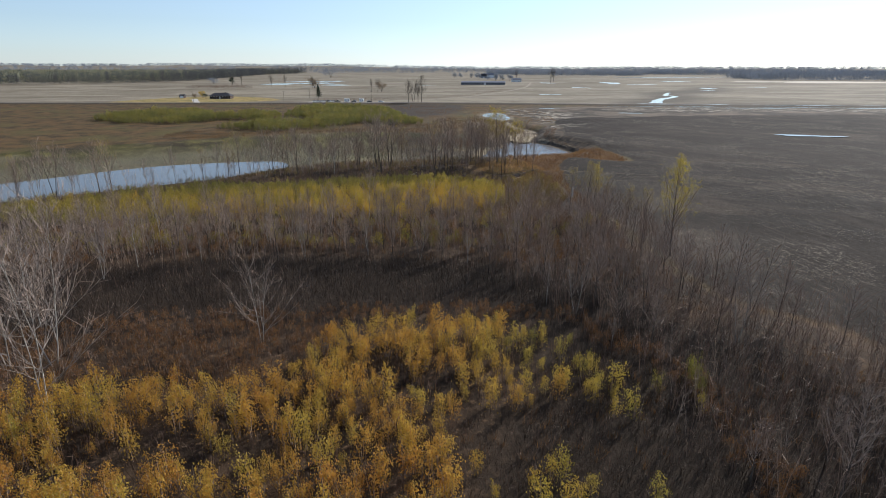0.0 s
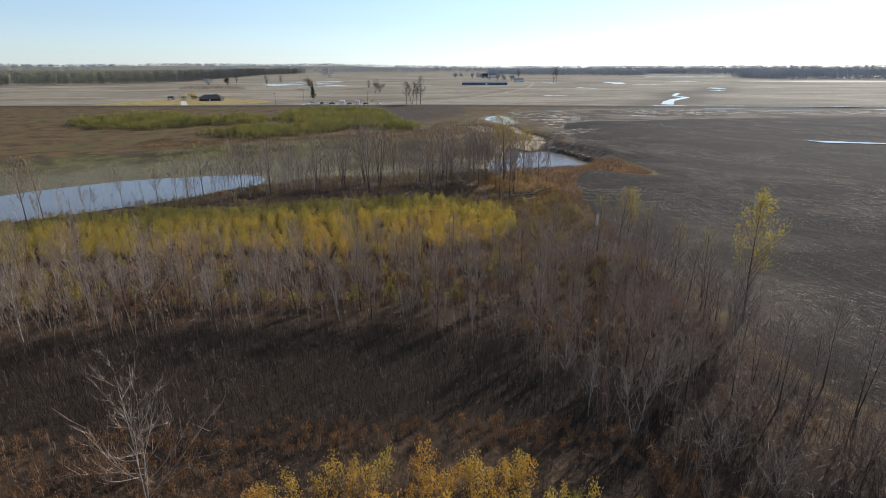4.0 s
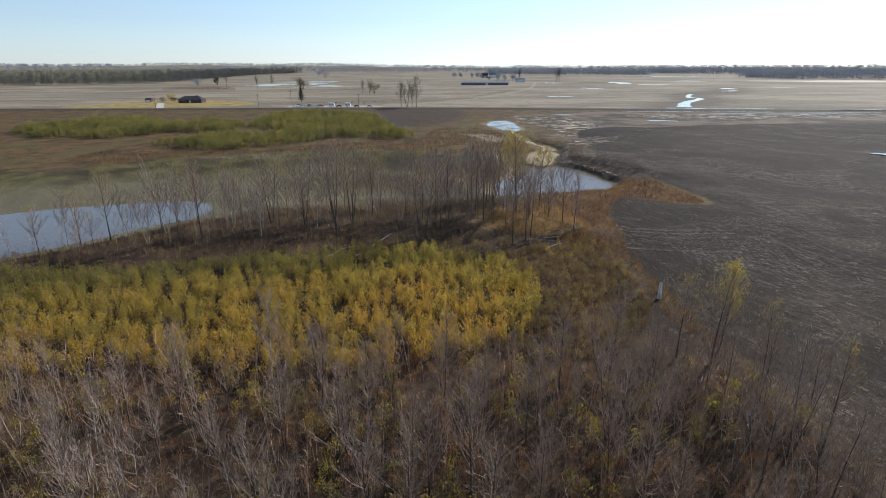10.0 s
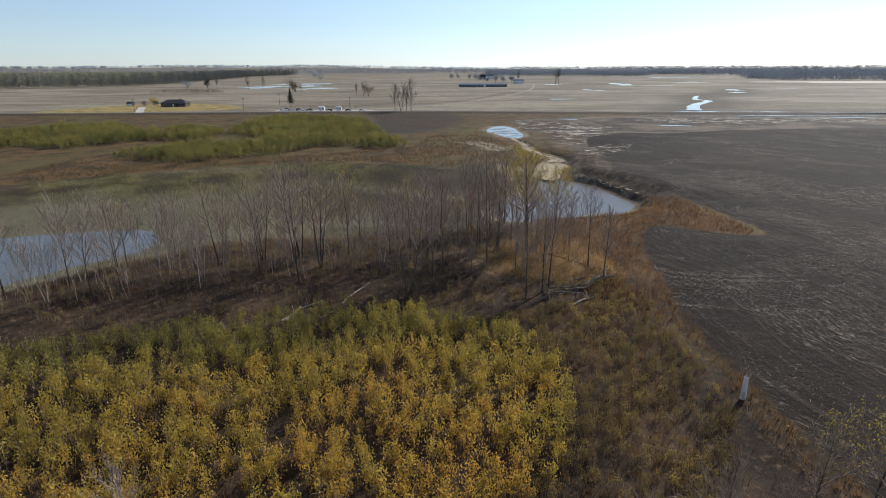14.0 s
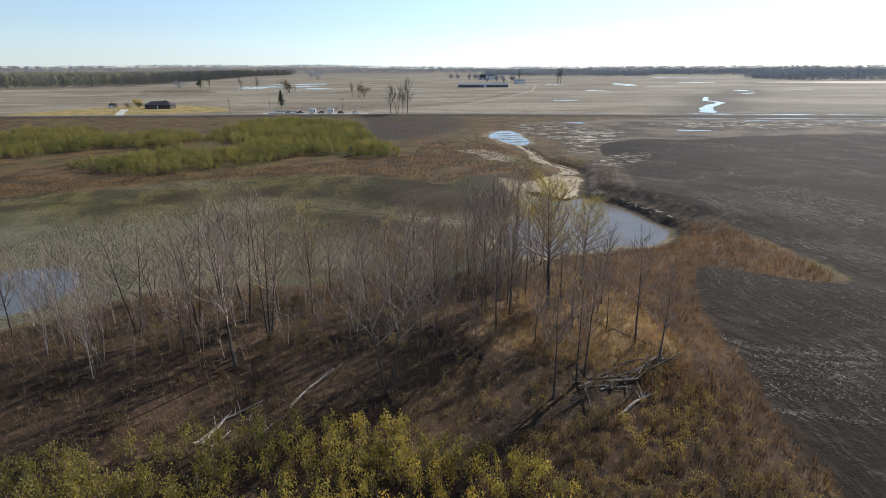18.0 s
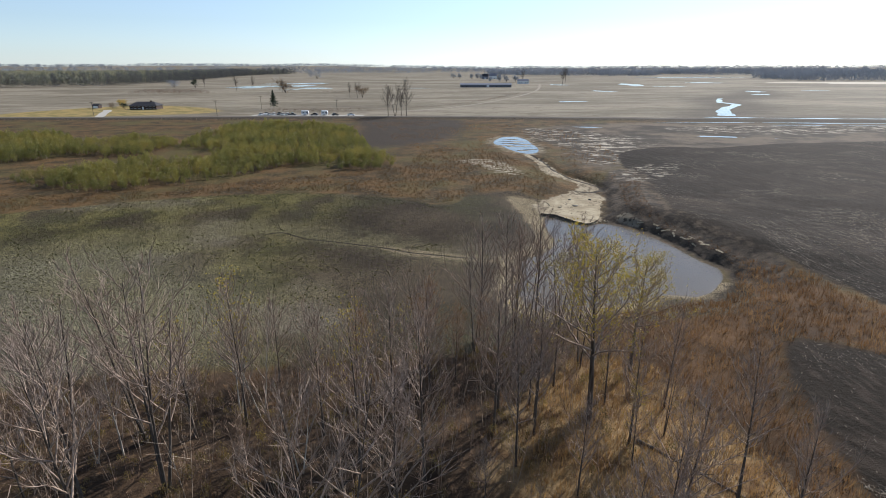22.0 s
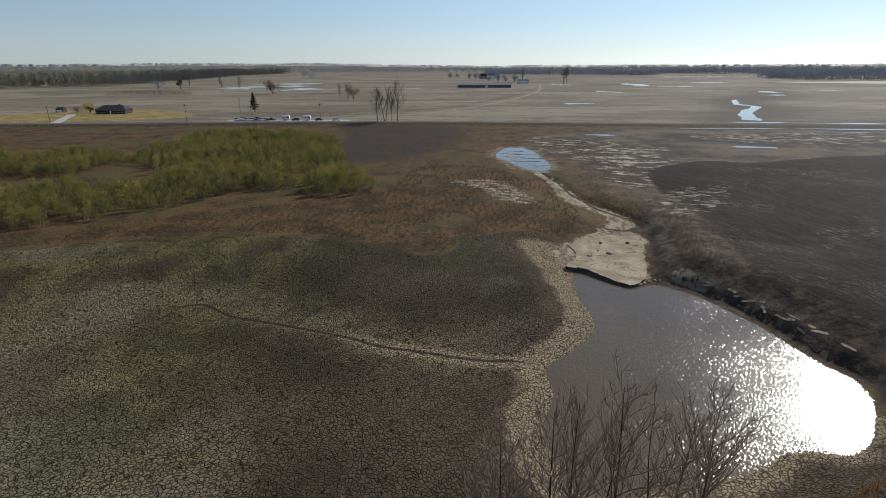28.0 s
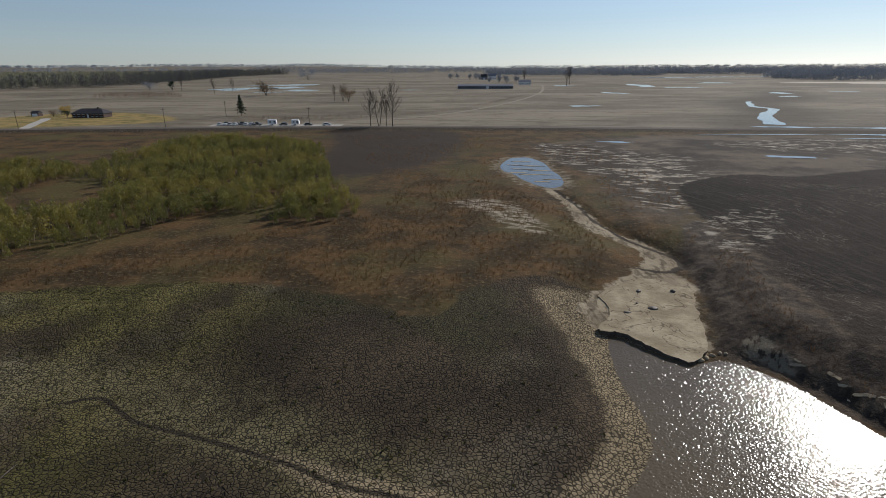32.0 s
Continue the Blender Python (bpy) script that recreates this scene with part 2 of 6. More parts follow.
RUT = smooth_outline([(-31.5, 233.8), (-28.4, 234.6), (-25, 232.2), (-22.4, 230.5), (-15.6, 228.2), (-9.1, 225.7), (-5.5, 224.2), (-2, 222.3), (2.3, 221.1), (5.3, 220.2), (8.3, 219.3), (11.2, 218.6), (14, 218.3)], 4, False)
ROAD = smooth_outline([(-900, 470), (-400, 462), (-202, 460), (-100, 463), (0, 461), (91, 450), (165, 441), (300, 428), (900, 380)], 4, False)
BANK_FOOT = smooth_outline([(35.4, 322), (38, 309), (39, 298), (40.2, 290), (42.6, 283.6), (45.2, 279.2), (47, 274), (47, 269), (45.6, 264), (44, 257), (42.4, 251), (41, 246.6), (40.6, 243.2), (43, 240.8), (45.6, 237.4), (47.6, 232), (49.2, 227.4), (50.2, 221.8), (51, 218.2), (52.2, 214.4), (51.4, 209.6)], 4, False)
LEVEE = smooth_outline([(-160, 93), (-105, 113), (-84, 126), (-62, 141), (-45, 150), (-20, 160), (5, 164), (20, 164), (28, 157)], 4, False)
CREEK = smooth_outline([(380, 800), (330, 712), (262, 640), (244, 610), (236, 580), (226, 550), (206, 515), (186, 486), (170, 462), (185, 448), (260, 438), (360, 424), (520, 408)], 4, False)


def line_distance(x, y, line, signed=False):
    best, side = np.full(x.shape, 1e9), np.ones(x.shape)
    for (ax, ay), (bx, by) in zip(line[:-1], line[1:]):
        ex, ey = bx - ax, by - ay
        u = np.clip(((x - ax) * ex + (y - ay) * ey) / (ex * ex + ey * ey + 1e-9), 0, 1)
        d = np.hypot(x - ax - u * ex, y - ay - u * ey)
        near = d < best
        best = np.where(near, d, best)
        side = np.where(near, np.sign(ex * (y - ay) - ey * (x - ax)), side)
    return best * side if signed else best


def inside(x, y, outline):
    """Distance to an outline in metres, positive within it."""
    x, y = np.asarray(x, float), np.asarray(y, float)
    d = np.full(x.shape, -60.0)
    lo, hi = outline.min(0) - 60, outline.max(0) + 60
    k = (x > lo[0]) & (x < hi[0]) & (y > lo[1]) & (y < hi[1])
    if not k.any():
        return d
    px, py = x[k], y[k]
    ring = np.vstack([outline, outline[:1]])
    odd = np.zeros(px.shape, bool)
    for (ax, ay), (bx, by) in zip(ring[:-1], ring[1:]):
        if ay != by:
            odd ^= ((ay > py) != (by > py)) & (px < (bx - ax) * (py - ay) / (by - ay) + ax)
    d[k] = np.where(odd, 1, -1) * np.minimum(line_distance(px, py, ring), 60)
    return d


def ease(v, lo, hi):
    u = np.clip((v - lo) / (hi - lo), 0, 1)
    return u * u * (3 - 2 * u)


def waves(x, y, scale, seed=0):
    """Cheap smooth noise, about -1 to 1, from a few crossed sines."""
    r = np.random.RandomState(seed)
    v = 0
    for i in range(6):
        a, ph, k = r.uniform(0, 6.28), r.uniform(0, 6.28), (0.6 + 0.35 * i) / scale * 6.28
        v = v + np.sin((x * math.cos(a) + y * math.sin(a)) * k + ph) / (1 + 0.5 * i)
    return v / 2.6


WATER_Z, LEFT_WATER_Z, PUDDLE_Z = -2.75, -2.5, -0.22


def height(x, y):
    """The lie of the land."""
    x, y = np.asarray(x, float), np.asarray(y, float)
    far = ease(np.hypot(x, y - 200), 450, 900)
    z = (0.12 * waves(x, y, 22, 1) + 0.06 * waves(x, y, 6, 2)) * (1 - ease(y, 440, 470)) * (1 - far)
    mud, pond, left = inside(x, y, MUD), inside(x, y, POND), inside(x, y, LEFT_POND)
    field, sand = inside(x, y, FIELD), inside(x, y, SAND)
    basin = np.maximum(np.maximum((mud - 4) / 24, (pond + 10) / 9), (left + 12) / 10)
    z = z * (1 - 0.75 * ease(mud, 0, 4)) - 0.42 * ease(mud, -1, 7)
    z = z + 0.25 * ease(field, -2, 6) * (1 - far) - 2.0 * ease(basin, 0, 1)
    z = z + 0.9 * ease(9 - line_distance(x, y, LEVEE), 0, 9) * (1 - ease(mud, -3, 1))
    z = np.where(sand > -8, z * (1 - ease(sand, -8, 0)) - (0.3 + 2.12 * np.clip((302 - y) / 60, 0, 1)) * ease(sand, -8, 0), z)
    z = np.where(pond > -3, z * (1 - ease(pond, -3, 0)) + (WATER_Z + 0.05) * ease(pond, -3, 0), z) - 0.5 * ease(pond, -0.2, 5)
    z = np.where(left > -3, z * (1 - ease(left, -3, 0)) + (LEFT_WATER_Z + 0.03) * ease(left, -3, 0), z) - 0.5 * ease(left, -0.2, 5)
    pud = inside(x, y, PUDDLE)
    z = np.where(pud > -4, z * (1 - ease(pud, -4, 0)) + (PUDDLE_Z + 0.02) * ease(pud, -4, 0), z) - 0.3 * ease(pud, -0.2, 3)
    cut = line_distance(x, y, BANK_FOOT, True)
    rugged = cut + 0.7 * waves(x, y, 5, 61) + 0.35 * waves(x, y, 1.9, 62)
    south = 1 - ease(y, 262, 276)
    lift = (0.3 + 0.2 * south) * ease(rugged, 0.1, 1.3) + 0.25 * south * ease(rugged, 3.2, 6.6)
    z = z + lift * (1 - ease(cut, 9, 34)) * ease(y, 204, 213) * (1 - ease(y, 310, 324))
    z = z - 0.3 * (1 - ease(np.abs(cut + 0.5), 0.2, 1.1)) * ease(y, 264, 270) * (1 - ease(y, 312, 322))
    z = z + 34 * ease(y, 2900, 4600) * (0.12 + 0.88 * ease(-x, -300, 1400)) * (0.8 + 0.2 * waves(x, y, 900, 9))
    z = z + 2.2 * ease(inside(x, y, smooth_outline([(-345, 772), (-300, 790), (-262, 772), (-262, 745), (-300, 738), (-340, 748)])), -6, 14)
    road = line_distance(x, y, ROAD)
    z = z + 0.9 * ease(9 - road, 0, 6)
    return z


def height_at(x, y):
    return float(height(np.array([x]), np.array([y]))[0])


# ---- meshes from arrays ----


def mesh_np(name, verts, faces, mats=(), tint=None, smooth=False):
    """A mesh from an array of points and one of quads or triangles."""
    verts, faces = np.asarray(verts, np.float32), np.asarray(faces, np.int32)
    k = faces.shape[1]
    me = bpy.data.meshes.new(name)
    me.vertices.add(len(verts))
    me.vertices.foreach_set("co", verts.ravel())
    me.loops.add(faces.size)
    me.loops.foreach_set("vertex_index", faces.ravel())
    me.polygons.add(len(faces))
    me.polygons.foreach_set("loop_start", np.arange(0, faces.size, k, dtype=np.int32))
    me.update(calc_edges=True)
    if smooth:
        me.polygons.foreach_set("use_smooth", np.ones(len(faces), bool))
    for m in mats:
        me.materials.append(m)
    if tint is not None:
        add_field(me, "tint", tint)
    me.validate()
    return me


def add_field(me, name, values):
    a = me.attributes.new(name, "FLOAT", "POINT")
    a.data.foreach_set("value", np.asarray(values, np.float32))


def thing(name, label, category, group="", at=None, kind=""):
    ob = tagged(new(name), label, category, group, kind)
    if at is not None:
        ob.matrix_basis = at
    return ob


def part_np(name, me, parent, label=""):
    ob = new(name, me)
    ob.parent = parent
    return tagged(ob, label)


def part(name, bm, material, parent, label="", smooth=False):
    me = bpy.data.meshes.new(name)
    bm.to_mesh(me)
    bm.free()
    me.materials.append(material)
    if smooth:
        me.polygons.foreach_set("use_smooth", np.ones(len(me.polygons), bool))
    return part_np(name, me, parent, label)


# ---- ground ----


def spaced(spans):
    """Coordinates from spans of (start, end, spacing)."""
    out = []
    for a, b, s in spans:
        out += list(np.linspace(a, b, max(2, int(round((b - a) / s)) + 1))[:-1])
    return np.array(out + [spans[-1][1]])


gx = spaced([(-4800, -1200, 400), (-1200, -300, 60), (-300, -130, 8), (-130, -62, 2.6), (-62, 70, 0.85), (70, 170, 3), (170, 420, 10), (420, 1200, 60), (1200, 4800, 400)])
gy = spaced([(-700, -60, 80), (-60, 20, 4), (20, 325, 0.85), (325, 380, 1.8), (380, 480, 2.5), (480, 720, 10), (720, 1400, 40), (1400, 4900, 250)])
GX, GY = (a.ravel() for a in np.meshgrid(gx, gy))
nx, ny = len(gx), len(gy)
i0 = (np.arange(ny - 1)[:, None] * nx + np.arange(nx - 1)[None]).ravel()
ground_mesh = mesh_np("ground", np.stack([GX, GY, height(GX, GY)], 1), np.stack([i0, i0 + 1, i0 + nx + 1, i0 + nx], 1), smooth=True)
for field_name, outline in (("mud", MUD), ("pond", POND), ("left", LEFT_POND), ("sand", SAND), ("field", FIELD), ("wood", WOOD), ("reeds", REEDS), ("lawn", LAWN), ("puddle", PUDDLE)):
    add_field(ground_mesh, field_name, inside(GX, GY, outline))
add_field(ground_mesh, "streaks", np.maximum(inside(GX, GY, STREAKS), inside(GX, GY, STREAKS_EAST)))
add_field(ground_mesh, "outwash", inside(GX, GY, smooth_outline([(46, 300), (50, 345), (44, 380), (60, 415), (110, 430), (220, 418), (420, 400), (420, 350), (200, 345), (110, 328), (70, 318), (58, 290)])))
# Outlines of the shade painted on the ground in and beside the clearing.
add_field(ground_mesh, "grove_shade", np.maximum(inside(GX, GY, smooth_outline([(4, 22), (8, 46), (16, 60), (28, 60), (40, 48), (46, 30), (44, 20)])), inside(GX, GY, smooth_outline([(-75, 50), (-45, 52), (-36, 61), (-20, 58), (-6, 62), (10, 62), (20, 54), (28, 58), (22, 72), (6, 82), (-20, 84), (-42, 82), (-58, 76), (-80, 72)]))))
add_field(ground_mesh, "scarp", inside(GX, GY, smooth_outline([(52, 203), (58, 208), (59, 217), (56, 229), (54, 240), (55, 252), (58, 266), (62, 285), (56, 290), (51, 281), (46.6, 270), (45.2, 262), (43.4, 254), (40.8, 246), (39.6, 242.6), (42, 240), (44.6, 237), (46.6, 231), (48.2, 226.6), (49.4, 220), (51, 214), (50, 207)])))
add_field(ground_mesh, "ledge", inside(GX, GY, smooth_outline([(42.2, 242.7), (43, 244.4), (44.6, 244.4), (45.6, 242), (46, 238.4), (45.2, 237.8), (43.6, 240)])))
add_field(ground_mesh, "stain", inside(GX, GY, smooth_outline([(54.1, 285.6), (66, 295.7), (79.6, 299.9), (73.1, 289.5), (63.9, 276), (54.6, 269.6), (52.7, 277.9)])))
add_field(ground_mesh, "crest", inside(GX, GY, smooth_outline([(8, 160), (15, 158), (22, 155), (29, 157), (29, 168), (24, 180), (16, 178), (10, 170)])))
add_field(ground_mesh, "bare", inside(GX, GY, smooth_outline([(-34, 340), (-22, 335), (0, 350), (15, 385), (18, 440), (-10, 455), (-45, 450), (-38, 400)])))
add_field(ground_mesh, "bars", inside(GX, GY, smooth_outline([(8.5, 307.2), (13.4, 311.3), (20.2, 309.3), (24.2, 303.5), (27.9, 284.6), (23.2, 283.9), (18.3, 290.3), (15.4, 299.9)])))
add_field(ground_mesh, "green", np.maximum(inside(GX, GY, SHRUBS_GREEN[0]), inside(GX, GY, SHRUBS_GREEN[1])))
add_field(ground_mesh, "silt_arc", np.minimum(np.clip(line_distance(GX, GY, smooth_outline([(-68, 225), (-61, 230), (-51, 235.5), (-32.5, 237), (-16, 231), (-2.2, 224), (7.9, 219.6)], 4, False)), 0, 60), np.clip(line_distance(GX, GY, smooth_outline([(-54.4, 209.0), (-41.0, 200.3), (-29.7, 189.7), (-27.0, 180.9)], 4, False)) - 1, 0, 60)))
add_field(ground_mesh, "shelf", inside(GX, GY, smooth_outline([(19.6, 257.7), (24.5, 259.2), (29.6, 258.5), (29.4, 252.7), (27.2, 247.8), (25.3, 240.8), (22.5, 240.8), (22.3, 247.2), (21, 250.9)])))
add_field(ground_mesh, "rut", np.clip(line_distance(GX, GY, RUT, True), -60, 60))
add_field(ground_mesh, "gully", np.clip(line_distance(GX, GY, GULLY, True), -60, 60))
add_field(ground_mesh, "eastward", np.clip(0.13 * (GX - 22), 0, 2.4))
add_field(ground_mesh, "upstream", np.maximum(0, -2 - GX))
add_field(ground_mesh, "road", np.clip(line_distance(GX, GY, ROAD, True), -3000, 3000))
add_field(ground_mesh, "creek", np.clip(line_distance(GX, GY, CREEK), 0, 60))


def ground_material():
    t = Tree("ground_soil")
    big, mid, fine = t.noise(0.012, 5), t.noise(0.12, 5), t.noise(1.3, 5)
    ragged = t.math("SUBTRACT", t.noise(0.35, 5, 0.65), 0.5)
    tiny = t.noise(6.0, 3)

    def mask(name, soft, amp, shift=0.0):
        v = t.math("ADD", t.attr(name), t.math("MULTIPLY", ragged, amp))
        return t.step(t.math("ADD", v, shift), -soft, soft)

    # rough grass south of the road: reddish brown, straw and olive
    patchy = t.noise(0.4, 5, 0.65)
    grass = t.mix(t.step(mid, 0.38, 0.62), (0.05, 0.035, 0.017), (0.135, 0.078, 0.031))
    grass = t.mix(t.step(patchy, 0.48, 0.68, 0, 0.75), grass, (0.05, 0.04, 0.02))
    grass = t.mix(t.step(t.noise(0.04, 4), 0.45, 0.7), grass, (0.095, 0.08, 0.028))
    grass = t.mix(t.step(fine, 0.5, 0.72, 0, 0.7), grass, (0.205, 0.14, 0.068))
    bare = t.step(t.math("ADD", t.attr("bare"), t.math("MULTIPLY", ragged, 26.0)), -4, 8)
    grass = t.mix(bare, grass, t.mix(fine, (0.035, 0.027, 0.02), (0.075, 0.056, 0.04)))
    bars = t.math("MULTIPLY", t.step(t.math("ADD", t.attr("bars"), t.math("MULTIPLY", ragged, 8.0)), -1, 2), t.step(t.noise(0.5, 4, 0.6, 0.8, source=t.stretch(0.4, 1.8, 1, 0.5)), 0.42, 0.56))
    grass = t.mix(bars, grass, (0.42, 0.36, 0.265))
    # harvested fields north of the road
    rows = t.noise(0.05, 3, source=t.stretch(0.25, 3.0, 1, 0.25))
    tan = t.mix(t.step(t.noise(0.006, 5, 0.6, 0.5, source=t.stretch(1, 2.5, 1)), 0.38, 0.62), (0.19, 0.16, 0.112), (0.30, 0.257, 0.185))
    tan = t.mix(t.step(rows, 0.5, 0.66, 0, 0.45), tan, (0.10, 0.08, 0.055))
    tan = t.mix(t.step(t.noise(0.012, 5, 0.65, 1.0), 0.55, 0.7, 0, 0.5), tan, (0.10, 0.078, 0.05))
    tan = t.mix(t.step(t.noise(0.03, 4, 0.6, source=t.stretch(0.5, 2, 1, 0.1)), 0.55, 0.7, 0, 0.5), tan, (0.32, 0.275, 0.205))
    grainy = t.noise(0.09, 7, 0.75)
    tan = t.mix(t.step(grainy, 0.5, 0.68, 0, 0.55), tan, (0.12, 0.094, 0.062))
    tan = t.mix(t.step(grainy, 0.46, 0.34, 0, 0.45), tan, (0.31, 0.265, 0.195))
    color = t.mix(t.step(t.attr("road"), -2, 6), grass, tan)
    # flooded flat with pale dried silt in streaks
    silt_rows = t.noise(0.2, 5, 0.62, 1.2, source=t.stretch(0.45, 1.8, 1, 0.4))
    silt = t.mix(t.math("MULTIPLY", t.step(silt_rows, 0.5, 0.6), t.step(t.noise(0.16, 5, 0.7), 0.42, 0.52)), (0.06, 0.047, 0.034), (0.50, 0.435, 0.335))
    dim = t.mix(t.step(t.noise(0.03, 5, 0.65), 0.42, 0.6), (0.05, 0.04, 0.03), (0.15, 0.115, 0.08))
    wet = t.step(t.math("ADD", t.attr("outwash"), t.math("MULTIPLY", ragged, 26.0)), -5, 9)
    color = t.mix(wet, color, dim)
    color = t.mix(mask("streaks", 5, 20), color, silt)
    # dark ploughed field: furrows, flecks of straw, damp patches
    warp = t.t.nodes.new("ShaderNodeVectorMath")
    warp.operation = "ADD"
    t.put(warp.inputs[0], t.pos)
    scaled = t.t.nodes.new("ShaderNodeVectorMath")
    scaled.operation = "SCALE"
    t.put(scaled.inputs[0], t.noise(0.016, 1, color=True))
    scaled.inputs["Scale"].default_value = 34.0
    t.put(warp.inputs[1], scaled.outputs[0])
    furrow = t.noise(1.0, 2, 0.5, source=t.stretch(0.10, 1.6, 1, 1.42, warp.outputs[0]))
    soil = t.mix(t.step(big, 0.35, 0.65), (0.018, 0.014, 0.0107), (0.035, 0.027, 0.0205))
    soil = t.mix(t.step(furrow, 0.5, 0.7, 0, 0.6), soil, (0.068, 0.052, 0.04))
    straw = t.math("MULTIPLY", t.step(t.noise(1.0, 3, 0.7, source=t.stretch(0.7, 7.0, 1, 1.1, warp.outputs[0])), 0.55, 0.66), t.step(t.noise(0.035, 5, 0.65, 1.0), 0.44, 0.60))
    straw = t.math("MULTIPLY", straw, t.step(t.noise(0.5, 4, 0.7), 0.36, 0.56))
    soil = t.mix(t.step(t.noise(0.022, 5, 0.65, 1.2, source=t.stretch(0.7, 1.5, 1, 0.9)), 0.52, 0.68, 0, 0.8), soil, t.mix(fine, (0.045, 0.034, 0.025), (0.09, 0.068, 0.05)))
    soil = t.mix(straw, soil, (0.38, 0.32, 0.245))
    in_field = mask("field", 0.8, 4)
    color = t.mix(in_field, color, soil)
    # reed bed
    reed = t.mix(t.step(mid, 0.3, 0.7), (0.05, 0.030, 0.016), (0.14, 0.078, 0.036))
    color = t.mix(mask("reeds", 1.5, 6), color, reed)
    # leaf litter under the trees
    litter = t.mix(t.step(mid, 0.35, 0.65), (0.029, 0.02, 0.0135), (0.078, 0.05, 0.03))
    litter = t.mix(t.step(fine, 0.52, 0.75, 0, 0.7), litter, (0.20, 0.128, 0.072))
    color = t.mix(mask("wood", 1.5, 5), color, litter)
    # Near-black soil colour paints the shade of grove and brush.
    color = t.mix(mask("grove_shade", 4, 10), color, t.mix(fine, (0.016, 0.012, 0.009), (0.05, 0.034, 0.022)))
    scarp = t.mix(t.step(patchy, 0.4, 0.65), (0.045, 0.035, 0.026), (0.135, 0.10, 0.068))
    color = t.mix(mask("scarp", 1.0, 4), color, scarp)
    stain = t.math("MULTIPLY", mask("stain", 2, 9), t.step(t.noise(0.45, 4, 0.65, 0.8, source=t.stretch(0.5, 1.7, 1, 0.3)), 0.48, 0.6))
    stain = t.math("MULTIPLY", stain, t.step(t.noise(0.3, 5, 0.7), 0.46, 0.56))
    color = t.mix(stain, color, (0.42, 0.37, 0.29))
    color = t.mix(mask("crest", 1.5, 6), color, t.mix(t.step(patchy, 0.4, 0.65), (0.30, 0.205, 0.10), (0.13, 0.075, 0.035)))
    # dried mud: plates with open cracks
    flat = t.stretch(1, 1, 0)
    crack = t.cells(2.5, "DISTANCE_TO_EDGE", source=flat)
    crack_wide = t.step(crack, 0.03, t.math("ADD", 0.09, t.math("MULTIPLY", mid, 0.11)))
    plate = t.cells(2.5, "F1", source=flat, output=1)
    clay = t.mix(t.step(t.noise(0.045, 4), 0.38, 0.62), (0.06, 0.044, 0.027), (0.112, 0.083, 0.05))
    clay = t.mix(t.step(t.noise(0.03, 4, source=t.stretch(1, 1, 1, 1.0)), 0.5, 0.62, 0, 0.5), clay, (0.082, 0.084, 0.034))
    sep = t.t.nodes.new("ShaderNodeSeparateXYZ")
    t.put(sep.inputs[0], t.pos)
    west = t.step(t.math("ADD", sep.outputs[0], t.math("MULTIPLY", t.noise(0.03, 3), 50.0)), 26, -12)
    film = t.mix(t.step(mid, 0.4, 0.62), (0.09, 0.083, 0.02), (0.21, 0.183, 0.06))
    clay = t.mix(t.math("MULTIPLY", west, t.step(t.noise(0.06, 4), 0.38, 0.56, 0.15, 0.9)), clay, film)
    clay = t.mix(t.step(t.math("ADD", t.noise(0.035, 5, 0.6), t.math("MULTIPLY", west, 0.06)), 0.56, 0.72, 0, 0.65), clay, (0.26, 0.22, 0.15))
    clay = t.mix(t.step(t.math("ADD", t.attr("left"), t.math("MULTIPLY", t.noise(0.06, 3), 26.0)), -30, -4, 0, 0.8), clay, t.mix(mid, (0.17, 0.155, 0.095), (0.27, 0.24, 0.16)))
    arc = t.step(t.math("ADD", t.attr("silt_arc"), t.math("MULTIPLY", ragged, 10.0)), 7.5, 0.5, 0, 0.75)
    clay = t.mix(t.math("MULTIPLY", arc, t.step(t.noise(0.25, 5, 0.7), 0.38, 0.55, 0.3, 1.0)), clay, t.mix(mid, (0.165, 0.142, 0.066), (0.275, 0.236, 0.125)))
    # pale rim along the water and the channel
    rut = t.math("ABSOLUTE", t.attr("rut"))
    rim = t.math("MAXIMUM", t.math("SUBTRACT", t.math("ADD", t.attr("pond"), 3.1), t.attr("eastward")), t.math("SUBTRACT", t.math("SUBTRACT", 2.4, t.math("MULTIPLY", rut, 1.4)), t.math("MULTIPLY", t.attr("upstream"), 0.22)))
    rim = t.math("MAXIMUM", rim, t.math("ADD", t.attr("shelf"), 0.4))
    rim = t.step(t.math("ADD", rim, t.math("MULTIPLY", ragged, 3.0)), -0.5, 1.2)
    clay = t.mix(rim, clay, t.mix(mid, (0.25, 0.195, 0.112), (0.42, 0.335, 0.205)))
    clay = t.mix(t.math("MULTIPLY", t.math("SUBTRACT", 1.0, crack_wide), 0.8), clay, (0.022, 0.018, 0.014))
    tone = t.t.nodes.new("ShaderNodeHueSaturation")
    t.put(tone.inputs["Color"], clay)
    t.put(tone.inputs["Value"], t.math("ADD", 0.75, t.math("MULTIPLY", t.math("MULTIPLY", plate, 1.0), 0.5)))
    clay = tone.outputs[0]
    clay = t.mix(t.step(t.cells(0.9), 0.10, 0.2, 0.75, 0.0), clay, (0.045, 0.038, 0.018))
    clay = t.mix(t.step(rut, 0.4, 0.15, 0, 0.85), clay, (0.03, 0.024, 0.018))
    in_mud = mask("mud", 0.8, 5)
    color = t.mix(in_mud, color, clay)
    # silt and sand
    sand = t.mix(t.step(mid, 0.35, 0.65), (0.30, 0.24, 0.155), (0.46, 0.385, 0.26))
